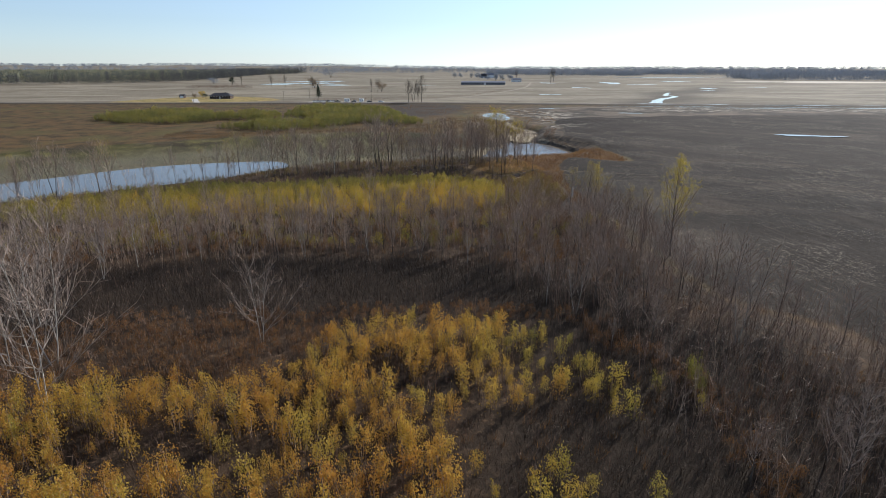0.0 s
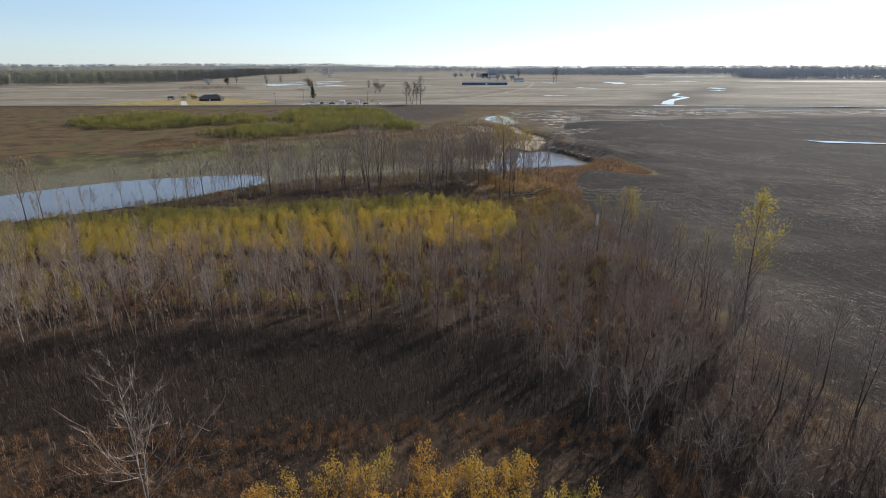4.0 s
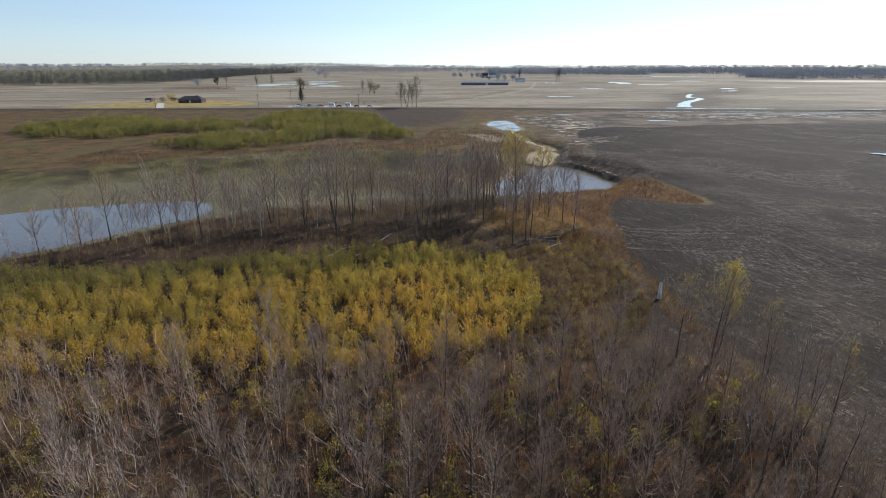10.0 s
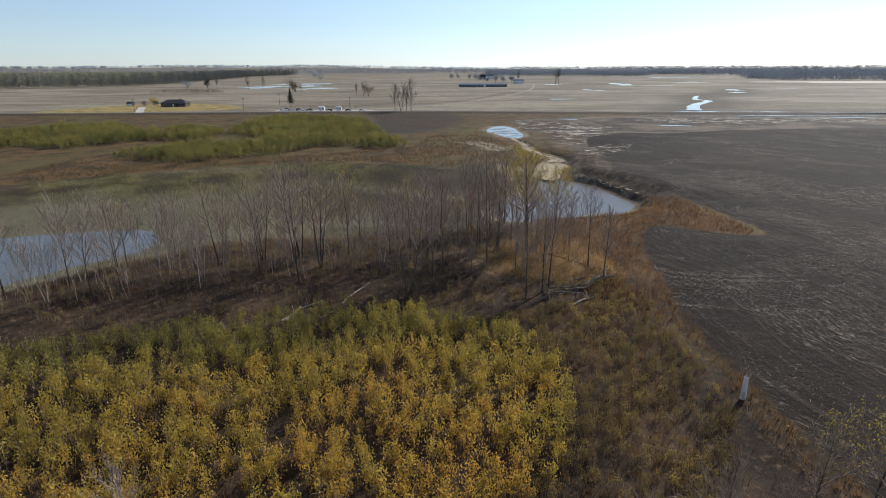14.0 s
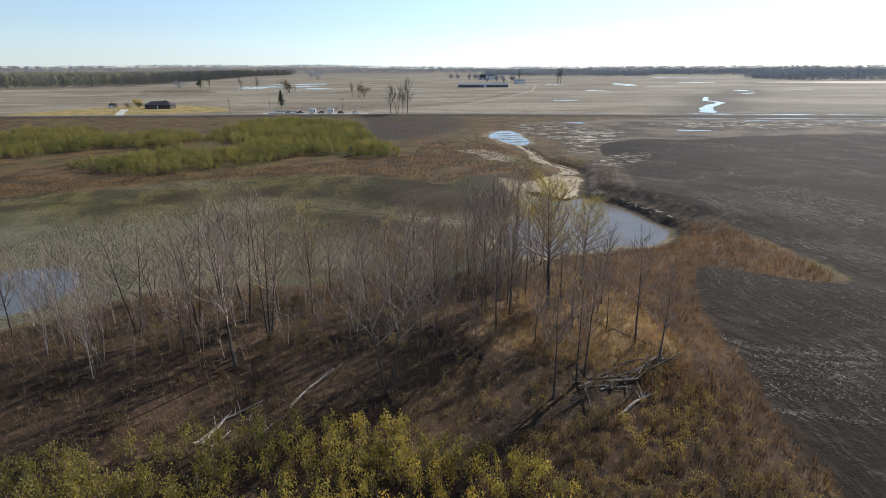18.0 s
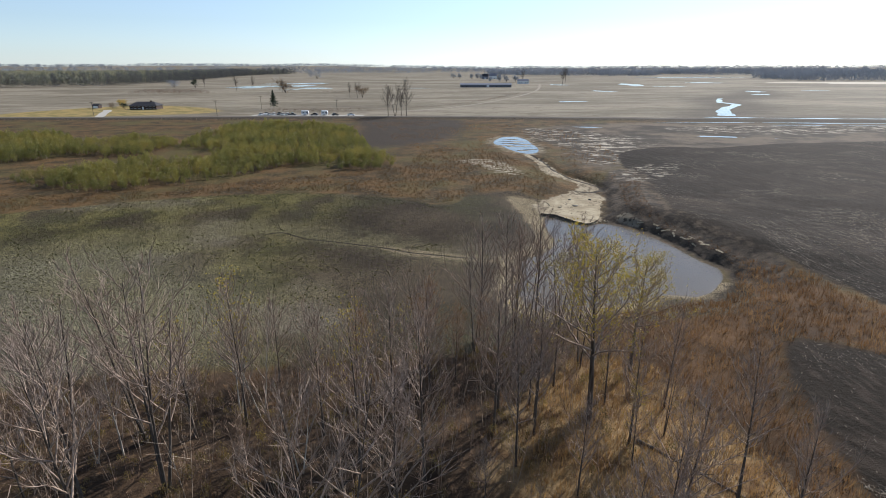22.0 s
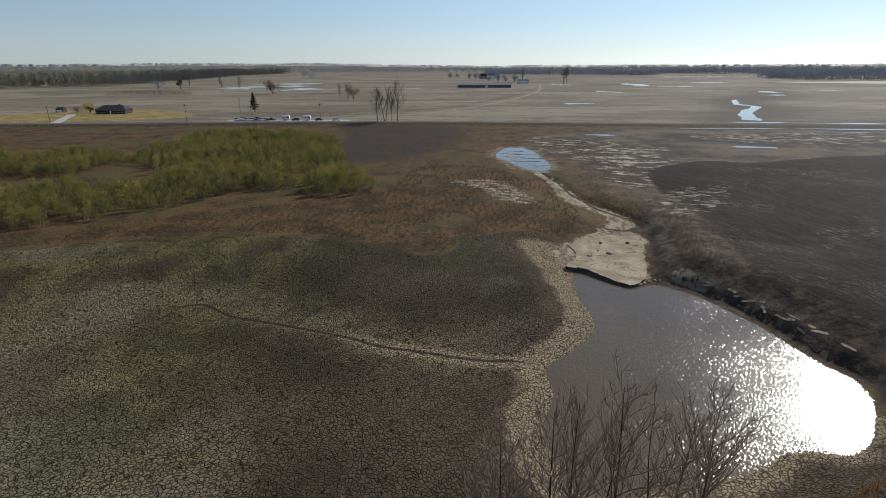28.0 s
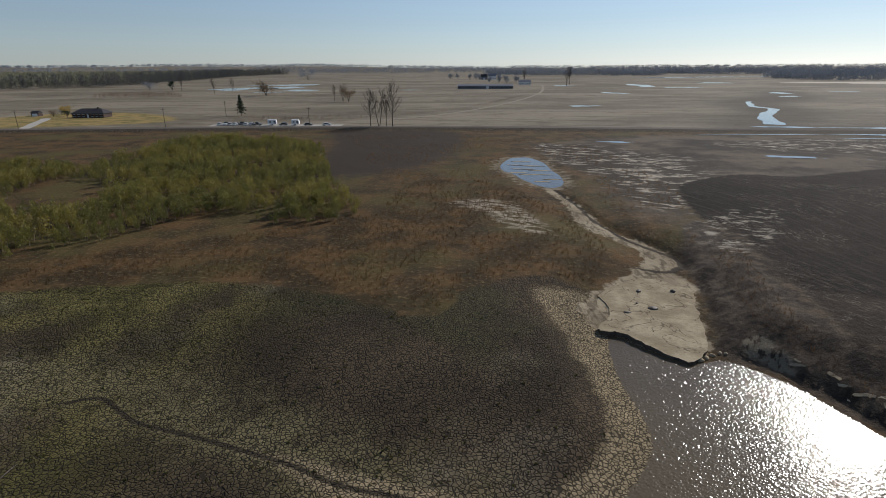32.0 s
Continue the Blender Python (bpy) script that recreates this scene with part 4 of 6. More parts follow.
def sapling(seed, tall=3.0, stems=4, leaves=70, size=0.16, wide=0.55):
    """An upright leafy shrub: points, quads, and the count of wood quads first."""
    r = np.random.RandomState(seed)
    lines, c = [], []
    for i in range(stems):
        a, d = r.uniform(0, 6.28), r.uniform(0.1, 1) * wide
        h = tall * r.uniform(0.6, 1.05)
        foot = np.array([math.cos(a) * d * 0.4, math.sin(a) * d * 0.4, -0.1])
        lines.append(branch_line(r, foot, (math.cos(a) * 0.14 * d / wide, math.sin(a) * 0.14 * d / wide, 1), h, 0.022, 3, 0.2, 0.04))
        k = leaves // stems
        u = r.beta(1.9, 0.9, k)
        axis = lines[-1][0]
        seg = np.minimum((u * 3).astype(int), 2)
        q = axis[seg] + (axis[seg + 1] - axis[seg]) * (u * 3 - seg)[:, None]
        off = r.normal(0, 1, (k, 3)) * (0.10 + 0.24 * wide * (1.15 - u))[:, None]
        c.append(q + off)
    lv, lq = leaf_triangles(r, np.vstack(c), size, 0.8)
    wv, wq = ribbons(lines, seed)
    return wv, wq, lv, lq


def thicket(name, spots, kinds, tints, scale, label, leaf_mat, category="shrubs"):
    """Many shrubs as one uncounted mass: a mesh of stems, a mesh of leaves."""
    r = np.random.RandomState(len(spots))
    ob = thing(name, label, category, kind="stuff")
    zs = height(spots[:, 0], spots[:, 1])
    for index, part_name, mat in ((0, "stems", M_TWIG), (2, "foliage", leaf_mat)):
        vs, fs, ts, base = [], [], [], 0
        for (x, y), z, tint, s in zip(spots, zs, tints, scale):
            k = kinds[r.randint(len(kinds))]
            a = r.uniform(0, 6.28)
            ca, sa = math.cos(a) * s, math.sin(a) * s
            v = k[index]
            vs.append(np.stack([v[:, 0] * ca - v[:, 1] * sa + x, v[:, 0] * sa + v[:, 1] * ca + y, v[:, 2] * s + z], 1))
            fs.append(k[index + 1] + base)
            ts.append(np.full(len(v), tint))
            base += len(v)
        part_np(part_name, mesh_np(part_name, np.vstack(vs), np.vstack(fs), [mat], np.concatenate(ts)), ob)
    return ob


FULL = [sapling(100 + i, 2.5, 6, 190, 0.085, 0.9) for i in range(8)]
LEAN_KINDS = [sapling(120 + i, 1.7, 6, 120, 0.08, 1.1) for i in range(6)]
NEAR_KINDS = [sapling(160 + i, 3.0, 7, 440, 0.062, 0.85) for i in range(8)]


def bush(seed, wide, tall, leaves, size):
    """A rounded willow bush: leaves in a few overlapping lobes, thicker towards the outside."""
    r = np.random.RandomState(seed)
    lines, c = [], []
    for i in range(5):
        a, d = r.uniform(0, 6.28), r.uniform(0.15, 0.75) * wide
        h = tall * r.uniform(0.65, 1.0)
        foot, mid = np.array([math.cos(a) * d * 0.4, math.sin(a) * d * 0.4, -0.1]), np.array([math.cos(a) * d, math.sin(a) * d, h * 0.62])
        lines.append(branch_line(r, foot, (mid - foot) / np.linalg.norm(mid - foot), h * 0.9, 0.03, 3, 0.2, 0.05))
        k = leaves // 5
        q = r.normal(0, 1, (k, 3))
        q /= np.linalg.norm(q, axis=1)[:, None]
        q *= r.uniform(0.55, 1.05, (k, 1))
        c.append(mid + q * np.array([wide * 0.5, wide * 0.5, h * 0.45]))
    lv, lq = leaf_triangles(r, np.vstack(c), size, 0.4)
    wv, wq = ribbons(lines, seed)
    return wv, wq, lv, lq


FAR_KINDS = [bush(140 + i, 1.35, 4.2, 250, 0.155) for i in range(8)]

p = scatter(SHRUBS_MID, 1.12, rng)
p = p[waves(p[:, 0], p[:, 1], 5, 16) + 0.45 * rng.normal(0, 1, len(p)) > -0.4]
tint = np.clip(0.64 + 0.0055 * np.clip(p[:, 0], -80, 0) + 0.22 * waves(p[:, 0], p[:, 1], 26, 5) + 0.17 * waves(p[:, 0], p[:, 1], 7, 6) + rng.normal(0, 0.09, len(p)), 0, 1)
tint -= 0.34 * ease(p[:, 1] - 0.12 * p[:, 0], 126, 142)
tint -= 0.20 * ease(inside(p[:, 0], p[:, 1], SHRUBS_MID), 6, 0) * (p[:, 1] > 120)
thicket("yellow_thicket", p, FULL, np.clip(tint, 0, 1), rng.uniform(0.7, 1.25, len(p)), "dense golden-yellow autumn saplings below the wooded bank", M_LEAF_YELLOW)
p = scatter(SHRUBS_EAST, 0.95, rng)
p = p[waves(p[:, 0], p[:, 1], 6, 8) + 0.5 * rng.normal(0, 1, len(p)) > -0.35]
bright = ease(np.hypot(p[:, 0] - 22, (p[:, 1] - 146) * 1.3), 8, 2)
thicket("olive_thicket", p, LEAN_KINDS, np.clip(0.32 + 0.3 * waves(p[:, 0], p[:, 1], 9, 9) + 0.35 * bright + rng.normal(0, 0.13, len(p)), 0, 1), rng.uniform(0.4, 0.95, len(p)), "low olive and yellow weeds and shrubs on the bank", M_LEAF_DULL)
p = scatter(SHRUBS_NEAR, 1.45, rng)
keep = waves(p[:, 0], p[:, 1], 11, 12) + 0.45 * rng.normal(0, 1, len(p)) > -0.45 + 0.05 * np.maximum(p[:, 0] + 4, 0) + 0.5 * (p[:, 0] > 1) * (p[:, 1] < 40) + 0.03 * np.maximum(-34 - p[:, 0], 0)
p = p[keep]
tint = np.clip(0.82 + 0.28 * waves(p[:, 0], p[:, 1], 9, 15) - 0.03 * np.maximum(p[:, 0], 0) + rng.normal(0, 0.13, len(p)), 0, 1)
lone = (p[:, 1] > 32) & (p[:, 0] > -36) & (p[:, 0] < 16)
lone &= rng.rand(len(p)) < 260 / max(1, lone.sum())
LONE_MESHES = {}
for (x, y), hue in zip(p[lone], tint[lone]):
    k, step = rng.randint(len(NEAR_KINDS)), int(np.clip(hue * 5, 0, 4))
    colour = ("dull green", "olive", "yellow", "amber", "orange")[step]
    if (k, step) not in LONE_MESHES:
        wv, wq, lv, lq = NEAR_KINDS[k]
        LONE_MESHES[k, step] = (mesh_np("stem", wv, wq, [M_TWIG]), mesh_np("foliage", lv, lq, [M_LEAF_YELLOW], np.full(len(lv), 0.1 + 0.2 * step)))
    sz = rng.uniform(0.6, 1.35) * (1 - 0.018 * max(x - 4, 0))
    ob = thing("sapling", colour + " autumn sapling in the clearing below the grove", "sapling", "saplings in the clearing", Matrix.LocRotScale((x, y, height_at(x, y)), Euler((0, 0, rng.uniform(0, 6.28))), (sz, sz, sz)))
    part_np("stem", LONE_MESHES[k, step][0], ob)
    part_np("foliage", LONE_MESHES[k, step][1], ob, colour + " leaves")
p, tint = p[~lone], tint[~lone]
thicket("amber_thicket", p, NEAR_KINDS, tint, rng.uniform(0.6, 1.4, len(p)), "amber and yellow autumn saplings in a clearing", M_LEAF_YELLOW)
LEVEE_FRONT = smooth_outline([(-80, 122), (-62, 135), (-45, 136), (-27, 142), (-10, 146), (6, 143), (14, 138), (20, 149), (27, 155), (26, 160), (14, 158), (0, 157), (-22, 154), (-45, 146), (-64, 138), (-82, 126)], 3)
p = scatter(LEVEE_FRONT, 1.7, rng)
p = p[waves(p[:, 0], p[:, 1], 8, 17) > -0.25]
thicket("bank_shrubs", p, LEAN_KINDS, np.clip(0.26 + 0.3 * waves(p[:, 0], p[:, 1], 9, 18) + rng.normal(0, 0.1, len(p)), 0, 1), rng.uniform(0.4, 0.9, len(p)), "dull olive and brown weeds below the wooded bank", M_LEAF_DULL)
p = scatter(smooth_outline([(-85, 92), (-60, 103), (-30, 107), (5, 109), (30, 110), (33, 98), (10, 90), (-30, 88), (-70, 84)], 3), 2.4, rng)
p = p[waves(p[:, 0], p[:, 1], 12, 19) > -0.2]
thicket("grove_shrubs", p, LEAN_KINDS, np.clip(0.2 + 0.2 * waves(p[:, 0], p[:, 1], 14, 20) + rng.normal(0, 0.12, len(p)), 0, 1), rng.uniform(0.7, 1.5, len(p)), "olive and yellow shrubs under the bare grove trees", M_LEAF_YELLOW)
RUST_PATCH = smooth_outline([(-66, 38), (-46, 41), (-36, 45), (-26, 46.5), (-17, 46), (-14, 54), (-11, 60), (4, 61), (18, 58), (26, 50), (28, 34), (20, 24), (24, 44), (16, 56), (22, 60), (10, 64), (-8, 65), (-22, 63), (-38, 62), (-52, 56), (-66, 50)], 3)
p = scatter(RUST_PATCH, 1.0, rng)
p = p[waves(p[:, 0], p[:, 1], 6, 73) + 0.4 * rng.normal(0, 1, len(p)) > -0.4]
thicket("rusty_thicket", p, LEAN_KINDS, 0.6 * rng.rand(len(p)), rng.uniform(0.4, 0.85, len(p)), "low rust-brown withering shrubs round the clearing", M_LEAF_RUST)
p = scatter(LEVEE_TREES, 1.5, rng)
p = p[waves(p[:, 0], p[:, 1], 7, 28) + 0.5 * rng.normal(0, 1, len(p)) > -0.1]
thicket("bank_undergrowth", p, LEAN_KINDS, np.clip(0.2 + 0.35 * waves(p[:, 0], p[:, 1], 8, 29) + rng.normal(0, 0.15, len(p)), 0, 1), rng.uniform(0.35, 0.9, len(p)), "olive and brown weeds under the trees of the bank", M_LEAF_DULL)
GROVE_FLOOR = smooth_outline([(-80, 78), (-58, 80), (-40, 86), (-20, 87), (2, 86), (18, 76), (30, 84), (31, 104), (10, 110), (-30, 107), (-60, 103), (-85, 92)], 3)
p = scatter(GROVE_FLOOR, 1.5, rng)
p = p[waves(p[:, 0], p[:, 1], 10, 74) + 0.4 * rng.normal(0, 1, len(p)) > -0.1]
thicket("withered_thicket", p, LEAN_KINDS, 0.15 + 0.7 * rng.rand(len(p)), rng.uniform(0.5, 1.1, len(p)), "withered rust-brown shrubs between the grove trees", M_LEAF_RUST)
GAP = smooth_outline([(-86, 299), (-76, 299), (-72, 309), (-76, 320), (-90, 335), (-101, 333), (-97, 312)], 3)
for n, outline in enumerate(SHRUBS_GREEN):
    p = scatter(outline, 2.4, rng)
    p = p[inside(p[:, 0], p[:, 1], GAP) < 0.8 * rng.normal(0, 1, len(p))]
    p = p[waves(p[:, 0], p[:, 1], 24, 21) + 0.35 * waves(p[:, 0], p[:, 1], 9, 23) + 0.15 * rng.normal(0, 1, len(p)) > -0.52]
    lumps = 0.9 + 0.36 * waves(p[:, 0], p[:, 1], 13, 24) + 0.18 * waves(p[:, 0], p[:, 1], 5, 25) + rng.normal(0, 0.12, len(p))
    lumps *= 0.7 + 0.3 * ease(inside(p[:, 0], p[:, 1], outline), 0, 7)
    thicket("green_thicket", p, FAR_KINDS, np.clip(0.42 + 0.32 * waves(p[:, 0], p[:, 1], 26, 22) + 0.3 * (lumps - 0.9) + rng.normal(0, 0.13, len(p)), 0, 1), np.clip(lumps, 0.35, 1.5), "yellow-green willow saplings on the reed flat", M_LEAF_GREEN)


def brush(seed, tall, stems, twigs, wide, radius=0.014, reach=1.0):
    """A leafless clump of thin stems with side twigs: points and quads."""
    r = np.random.RandomState(seed)
    lines, fine = [], []
    for i in range(stems):
        a, d = r.uniform(0, 6.28), r.uniform(0, wide)
        ln = branch_line(r, (math.cos(a) * d * 0.5, math.sin(a) * d * 0.5, -0.1), (math.cos(a) * 0.3 * d, math.sin(a) * 0.3 * d, 1), tall * r.uniform(0.5, 1.1), radius, 3, 0.1, 0.09)
        lines.append(ln)
        for _ in range(twigs):
            m = r.randint(1, 3)
            d2 = r.normal(0, 0.7, 3) + np.array([0, 0, 0.9])
            fine.append(branch_line(r, ln[0][m] + (ln[0][m + 1] - ln[0][m]) * r.rand(), d2 / np.linalg.norm(d2), tall * r.uniform(0.15, 0.4) * reach, radius * 0.7, 1, 0.2, 0.1))
    return joined(tubes(lines, 3) if radius > 0.02 else ribbons(lines, seed), ribbons(fine, seed + 1))


def mass(name, part_name, spots, kinds, scale, tints, mat, label, category):
    """Many small plants or pieces as one uncounted mesh."""
    r = np.random.RandomState(len(spots) + 3)
    zs = height(spots[:, 0], spots[:, 1])
    vs, fs, ts, base = [], [], [], 0
    for (x, y), z, s, tint in zip(spots, zs, scale, tints):
        v, q = kinds[r.randint(len(kinds))]
        a = r.uniform(0, 6.28)
        ca, sa = math.cos(a) * s, math.sin(a) * s
        vs.append(np.stack([v[:, 0] * ca - v[:, 1] * sa + x, v[:, 0] * sa + v[:, 1] * ca + y, v[:, 2] * s + z], 1))
        fs.append(q + base)
        ts.append(np.full(len(v), tint))
        base += len(v)
    me = mesh_np(name, np.vstack(vs), np.vstack(fs), [mat], np.concatenate(ts))
    return tagged(new(name, me), label, category, kind="stuff")


def grass_tuft(seed, tall, blades, wide, broad=0.03):
    r = np.random.RandomState(seed)
    vs = []
    for i in range(blades):
        a, d = r.uniform(0, 6.28), r.uniform(0, wide)
        foot = np.array([math.cos(a) * d, math.sin(a) * d, -0.05])
        tip = foot + np.array([math.cos(a), math.sin(a), 0]) * r.uniform(0, 0.6) * tall + np.array([0, 0, tall * r.uniform(0.5, 1.1)])
        b = r.uniform(0, 6.28)
        side = np.array([math.cos(b), math.sin(b), 0]) * broad
        vs += [foot - side, foot + side, tip + side * 0.3, tip - side * 0.3]
    return np.array(vs), np.arange(blades * 4).reshape(-1, 4)


def tinted(name, colors, glow=0.25):
    return leafage(name, colors, glow)


M_BRUSH = tinted("brush_twigs", [(0.12, 0.07, 0.047), (0.27, 0.18, 0.125), (0.44, 0.35, 0.265)], 0.0)
# Stalk brown taken near black, so the colour itself holds the thicket's shade.
M_STALK_SHADE = tinted("shaded_stalks", [(0.026, 0.018, 0.0125), (0.075, 0.05, 0.033), (0.16, 0.11, 0.074)], 0.0)
M_GRASS_RUST = tinted("grass_rust", [(0.095, 0.052, 0.024), (0.205, 0.112, 0.046), (0.37, 0.24, 0.11)], 0.4)
M_GRASS_STRAW = tinted("grass_straw", [(0.20, 0.115, 0.045), (0.42, 0.26, 0.10), (0.58, 0.41, 0.19)], 0.4)
M_GRASS_OLIVE = tinted("grass_olive", [(0.06, 0.04, 0.018), (0.14, 0.08, 0.031), (0.25, 0.15, 0.06)], 0.35)
M_WEED = tinted("mud_weed", [(0.06, 0.06, 0.02), (0.12, 0.11, 0.035)], 0.2)

POLES = [brush(200 + i, 6.5, 2, 16, 0.6, 0.021, 0.5) for i in range(8)]
BRUSH = [brush(220 + i, 1.5, 5, 3, 0.9, 0.016) for i in range(8)]
TUFTS = [grass_tuft(240 + i, 0.7, 14, 0.5, 0.022) for i in range(6)]
LOW = [grass_tuft(260 + i, 0.22, 9, 0.16, 0.05) for i in range(5)]


def nearby(p, outline, away=0.0):
    return p[inside(p[:, 0], p[:, 1], outline) > away]


def tints_for(p, scale, seed, middle=0.5, sway=0.25, grain=0.12):
    return np.clip(middle + sway * waves(p[:, 0], p[:, 1], scale, seed) + rng.normal(0, grain, len(p)), 0, 1)


CLEARING = smooth_outline([(-70, 52), (-45, 54), (-36, 63), (-20, 60), (-6, 64), (10, 64), (20, 56), (26, 60), (20, 70), (6, 81), (-20, 83), (-42, 81), (-58, 75), (-75, 70)], 3)
p = scatter(GROVE, 2.3, rng)
q = scatter(GROVE, 2.6, rng)
p = np.vstack([p, q[q[:, 0] > 8]])
# Poles in this corner get a lower tint: shade put into their colour.
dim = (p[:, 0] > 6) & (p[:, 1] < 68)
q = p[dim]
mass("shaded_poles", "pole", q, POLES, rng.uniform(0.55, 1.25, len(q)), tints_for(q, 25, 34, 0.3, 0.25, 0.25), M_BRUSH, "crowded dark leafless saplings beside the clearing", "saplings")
p = p[~dim]
mass("sapling_poles", "pole", p, POLES, rng.uniform(0.55, 1.25, len(p)), np.clip(tints_for(p, 25, 31) + 0.25 * (p[:, 0] < -15), 0, 1), M_BRUSH, "crowded thin leafless saplings filling the grove", "saplings")
p = scatter(LEVEE_TREES, 2.9, rng)
mass("bank_poles", "pole", p, POLES, rng.uniform(0.5, 1.35, len(p)), np.clip(tints_for(p, 25, 32, 0.6) + 0.25 * (p[:, 0] < -12), 0, 1), M_BRUSH, "thin leafless saplings along the wooded bank", "saplings")
p = scatter(WOOD, 1.7, rng)
p = p[(p[:, 0] > -95) & (p[:, 1] > 22)]
p = p[(inside(p[:, 0], p[:, 1], SHRUBS_MID) < -1) | (rng.rand(len(p)) < 0.35)]
p = p[(inside(p[:, 0], p[:, 1], CLEARING) < -1) | (rng.rand(len(p)) < 0.3)]
mass("undergrowth", "brush", p, BRUSH, rng.uniform(0.5, 1.3, len(p)), tints_for(p, 14, 33, 0.28), M_BRUSH, "tangled brown leafless undergrowth and dead stalks", "undergrowth")
# Brush in the clearing carries the grove's shade in its colour.
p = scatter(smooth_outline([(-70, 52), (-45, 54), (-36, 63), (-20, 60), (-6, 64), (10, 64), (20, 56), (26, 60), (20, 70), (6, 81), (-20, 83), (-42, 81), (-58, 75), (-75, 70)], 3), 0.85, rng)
mass("dark_undergrowth", "brush", p, BRUSH, rng.uniform(0.7, 1.4, len(p)), tints_for(p, 8, 66, 0.4, 0.35, 0.2), M_STALK_SHADE, "dense dark brush in the shade of the grove", "undergrowth")
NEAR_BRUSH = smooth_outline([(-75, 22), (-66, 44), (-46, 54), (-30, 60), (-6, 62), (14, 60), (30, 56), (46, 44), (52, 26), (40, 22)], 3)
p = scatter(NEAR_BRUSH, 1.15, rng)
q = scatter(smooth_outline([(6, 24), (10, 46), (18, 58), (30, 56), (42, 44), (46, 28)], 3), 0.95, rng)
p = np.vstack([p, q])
mass("near_brush", "brush", p, BRUSH, rng.uniform(0.5, 1.25, len(p)), tints_for(p, 9, 75, 0.5, 0.3, 0.2), M_STALK_SHADE, "dark tangled stalks between the amber saplings", "undergrowth")
p = scatter(WOOD, 2.0, rng)
p = p[(p[:, 0] > -90) & (p[:, 1] > 22)]
p = p[(waves(p[:, 0], p[:, 1], 20, 36) > 0.0) & (inside(p[:, 0], p[:, 1], CLEARING) < 0)]
mass("rusty_weeds", "weed", p, TUFTS, rng.uniform(0.7, 1.4, len(p)), tints_for(p, 10, 37, 0.22), M_GRASS_RUST, "rust-brown dead weeds on the woodland floor", "grass")
BANK_GRASS = smooth_outline([(22, 152), (30, 146), (31, 130), (30, 118), (36, 112), (35, 135), (36, 152), (39, 168), (44, 178), (58, 178), (62, 182), (60, 200), (55, 214), (48, 204), (40, 198), (26, 194), (22, 186), (27, 172), (29, 160)], 3)
p = scatter(BANK_GRASS, 0.95, rng)
p = p[inside(p[:, 0], p[:, 1], FIELD) < 0.6 * np.abs(rng.normal(0, 1, len(p)))]
mass("reed_grass", "tuft", p, TUFTS, rng.uniform(0.6, 1.5, len(p)), tints_for(p, 9, 38, 0.35, 0.35, 0.2), M_GRASS_RUST, "rust-coloured reed grass between field and pond", "grass")
p = scatter(SHRUBS_EAST, 1.1, rng)
mass("weedy_grass", "tuft", p, TUFTS, rng.uniform(0.6, 1.3, len(p)), tints_for(p, 8, 64, 0.45, 0.3), M_GRASS_RUST, "brown and straw-coloured grass among the bank weeds", "grass")
p = scatter(smooth_outline([(10, 161), (18, 156), (24, 152), (28, 153), (30, 160), (29, 170), (24, 181), (14, 176)], 3), 0.68, rng)
mass("straw_grass", "tuft", p, TUFTS, rng.uniform(0.6, 1.2, len(p)), tints_for(p, 6, 39, 0.26, 0.35), M_GRASS_STRAW, "bleached straw-coloured grass on the bank crest", "grass")
FLAT_GRASS = smooth_outline([(-120, 232), (-99, 238), (-79, 249), (-54, 259), (-24, 262), (-8, 257), (5, 250), (11, 259), (20, 264), (30, 262), (36, 282), (31, 305), (20, 330), (0, 330), (-10, 300), (-30, 284), (-60, 270), (-90, 258), (-125, 262)], 3)
p = scatter(FLAT_GRASS, 1.25, rng)
p = p[waves(p[:, 0], p[:, 1], 18, 40) > -0.45]
mass("marsh_grass", "tuft", p, TUFTS, rng.uniform(0.5, 1.1, len(p)), tints_for(p, 16, 41, 0.45), M_GRASS_OLIVE, "reddish-brown marsh grass fringing the dry mud", "grass")
p = scatter(smooth_outline([(-10, 330), (20, 330), (26, 350), (28, 372), (45, 372), (50, 345), (44, 310), (44, 280), (48, 268), (60, 300), (66, 330), (60, 400), (-10, 440), (-40, 450), (-20, 380)], 3), 2.0, rng)
p = p[(inside(p[:, 0], p[:, 1], PUDDLE) < -2) & (inside(p[:, 0], p[:, 1], SAND) < -0.5) & (waves(p[:, 0], p[:, 1], 26, 42) > -0.1)]
mass("flat_grass", "tuft", p, TUFTS, rng.uniform(0.5, 1.0, len(p)), tints_for(p, 20, 43, 0.5), M_GRASS_RUST, "sparse dead grass on the silt flat round the puddle", "grass")
p = scatter(MUD, 1.15, rng)
p = p[(p[:, 0] > -80) & (p[:, 1] > 184) & (inside(p[:, 0], p[:, 1], POND) < -1.5) & (inside(p[:, 0], p[:, 1], LEFT_POND) < -1)]
p = p[waves(p[:, 0], p[:, 1], 23, 44) + 0.5 * rng.normal(0, 1, len(p)) - 0.02 * p[:, 0] > 0.15]
mass("mud_weeds", "weed", p, LOW, rng.uniform(0.5, 1.3, len(p)), rng.rand(len(p)), M_WEED, "small dark weeds dotted over the cracked mud", "weeds")
EAST_BANK = smooth_outline([(52, 203), (55.5, 212), (53, 226), (50, 238), (51, 250), (54, 262), (57, 272), (52, 272), (49.5, 264), (47, 256), (45.6, 248), (47, 240), (50.4, 227), (53, 214), (52, 206)], 3)
p = scatter(EAST_BANK, 0.9, rng)
p = p[waves(p[:, 0], p[:, 1], 7, 48) + 0.4 * rng.normal(0, 1, len(p)) > 0.0]
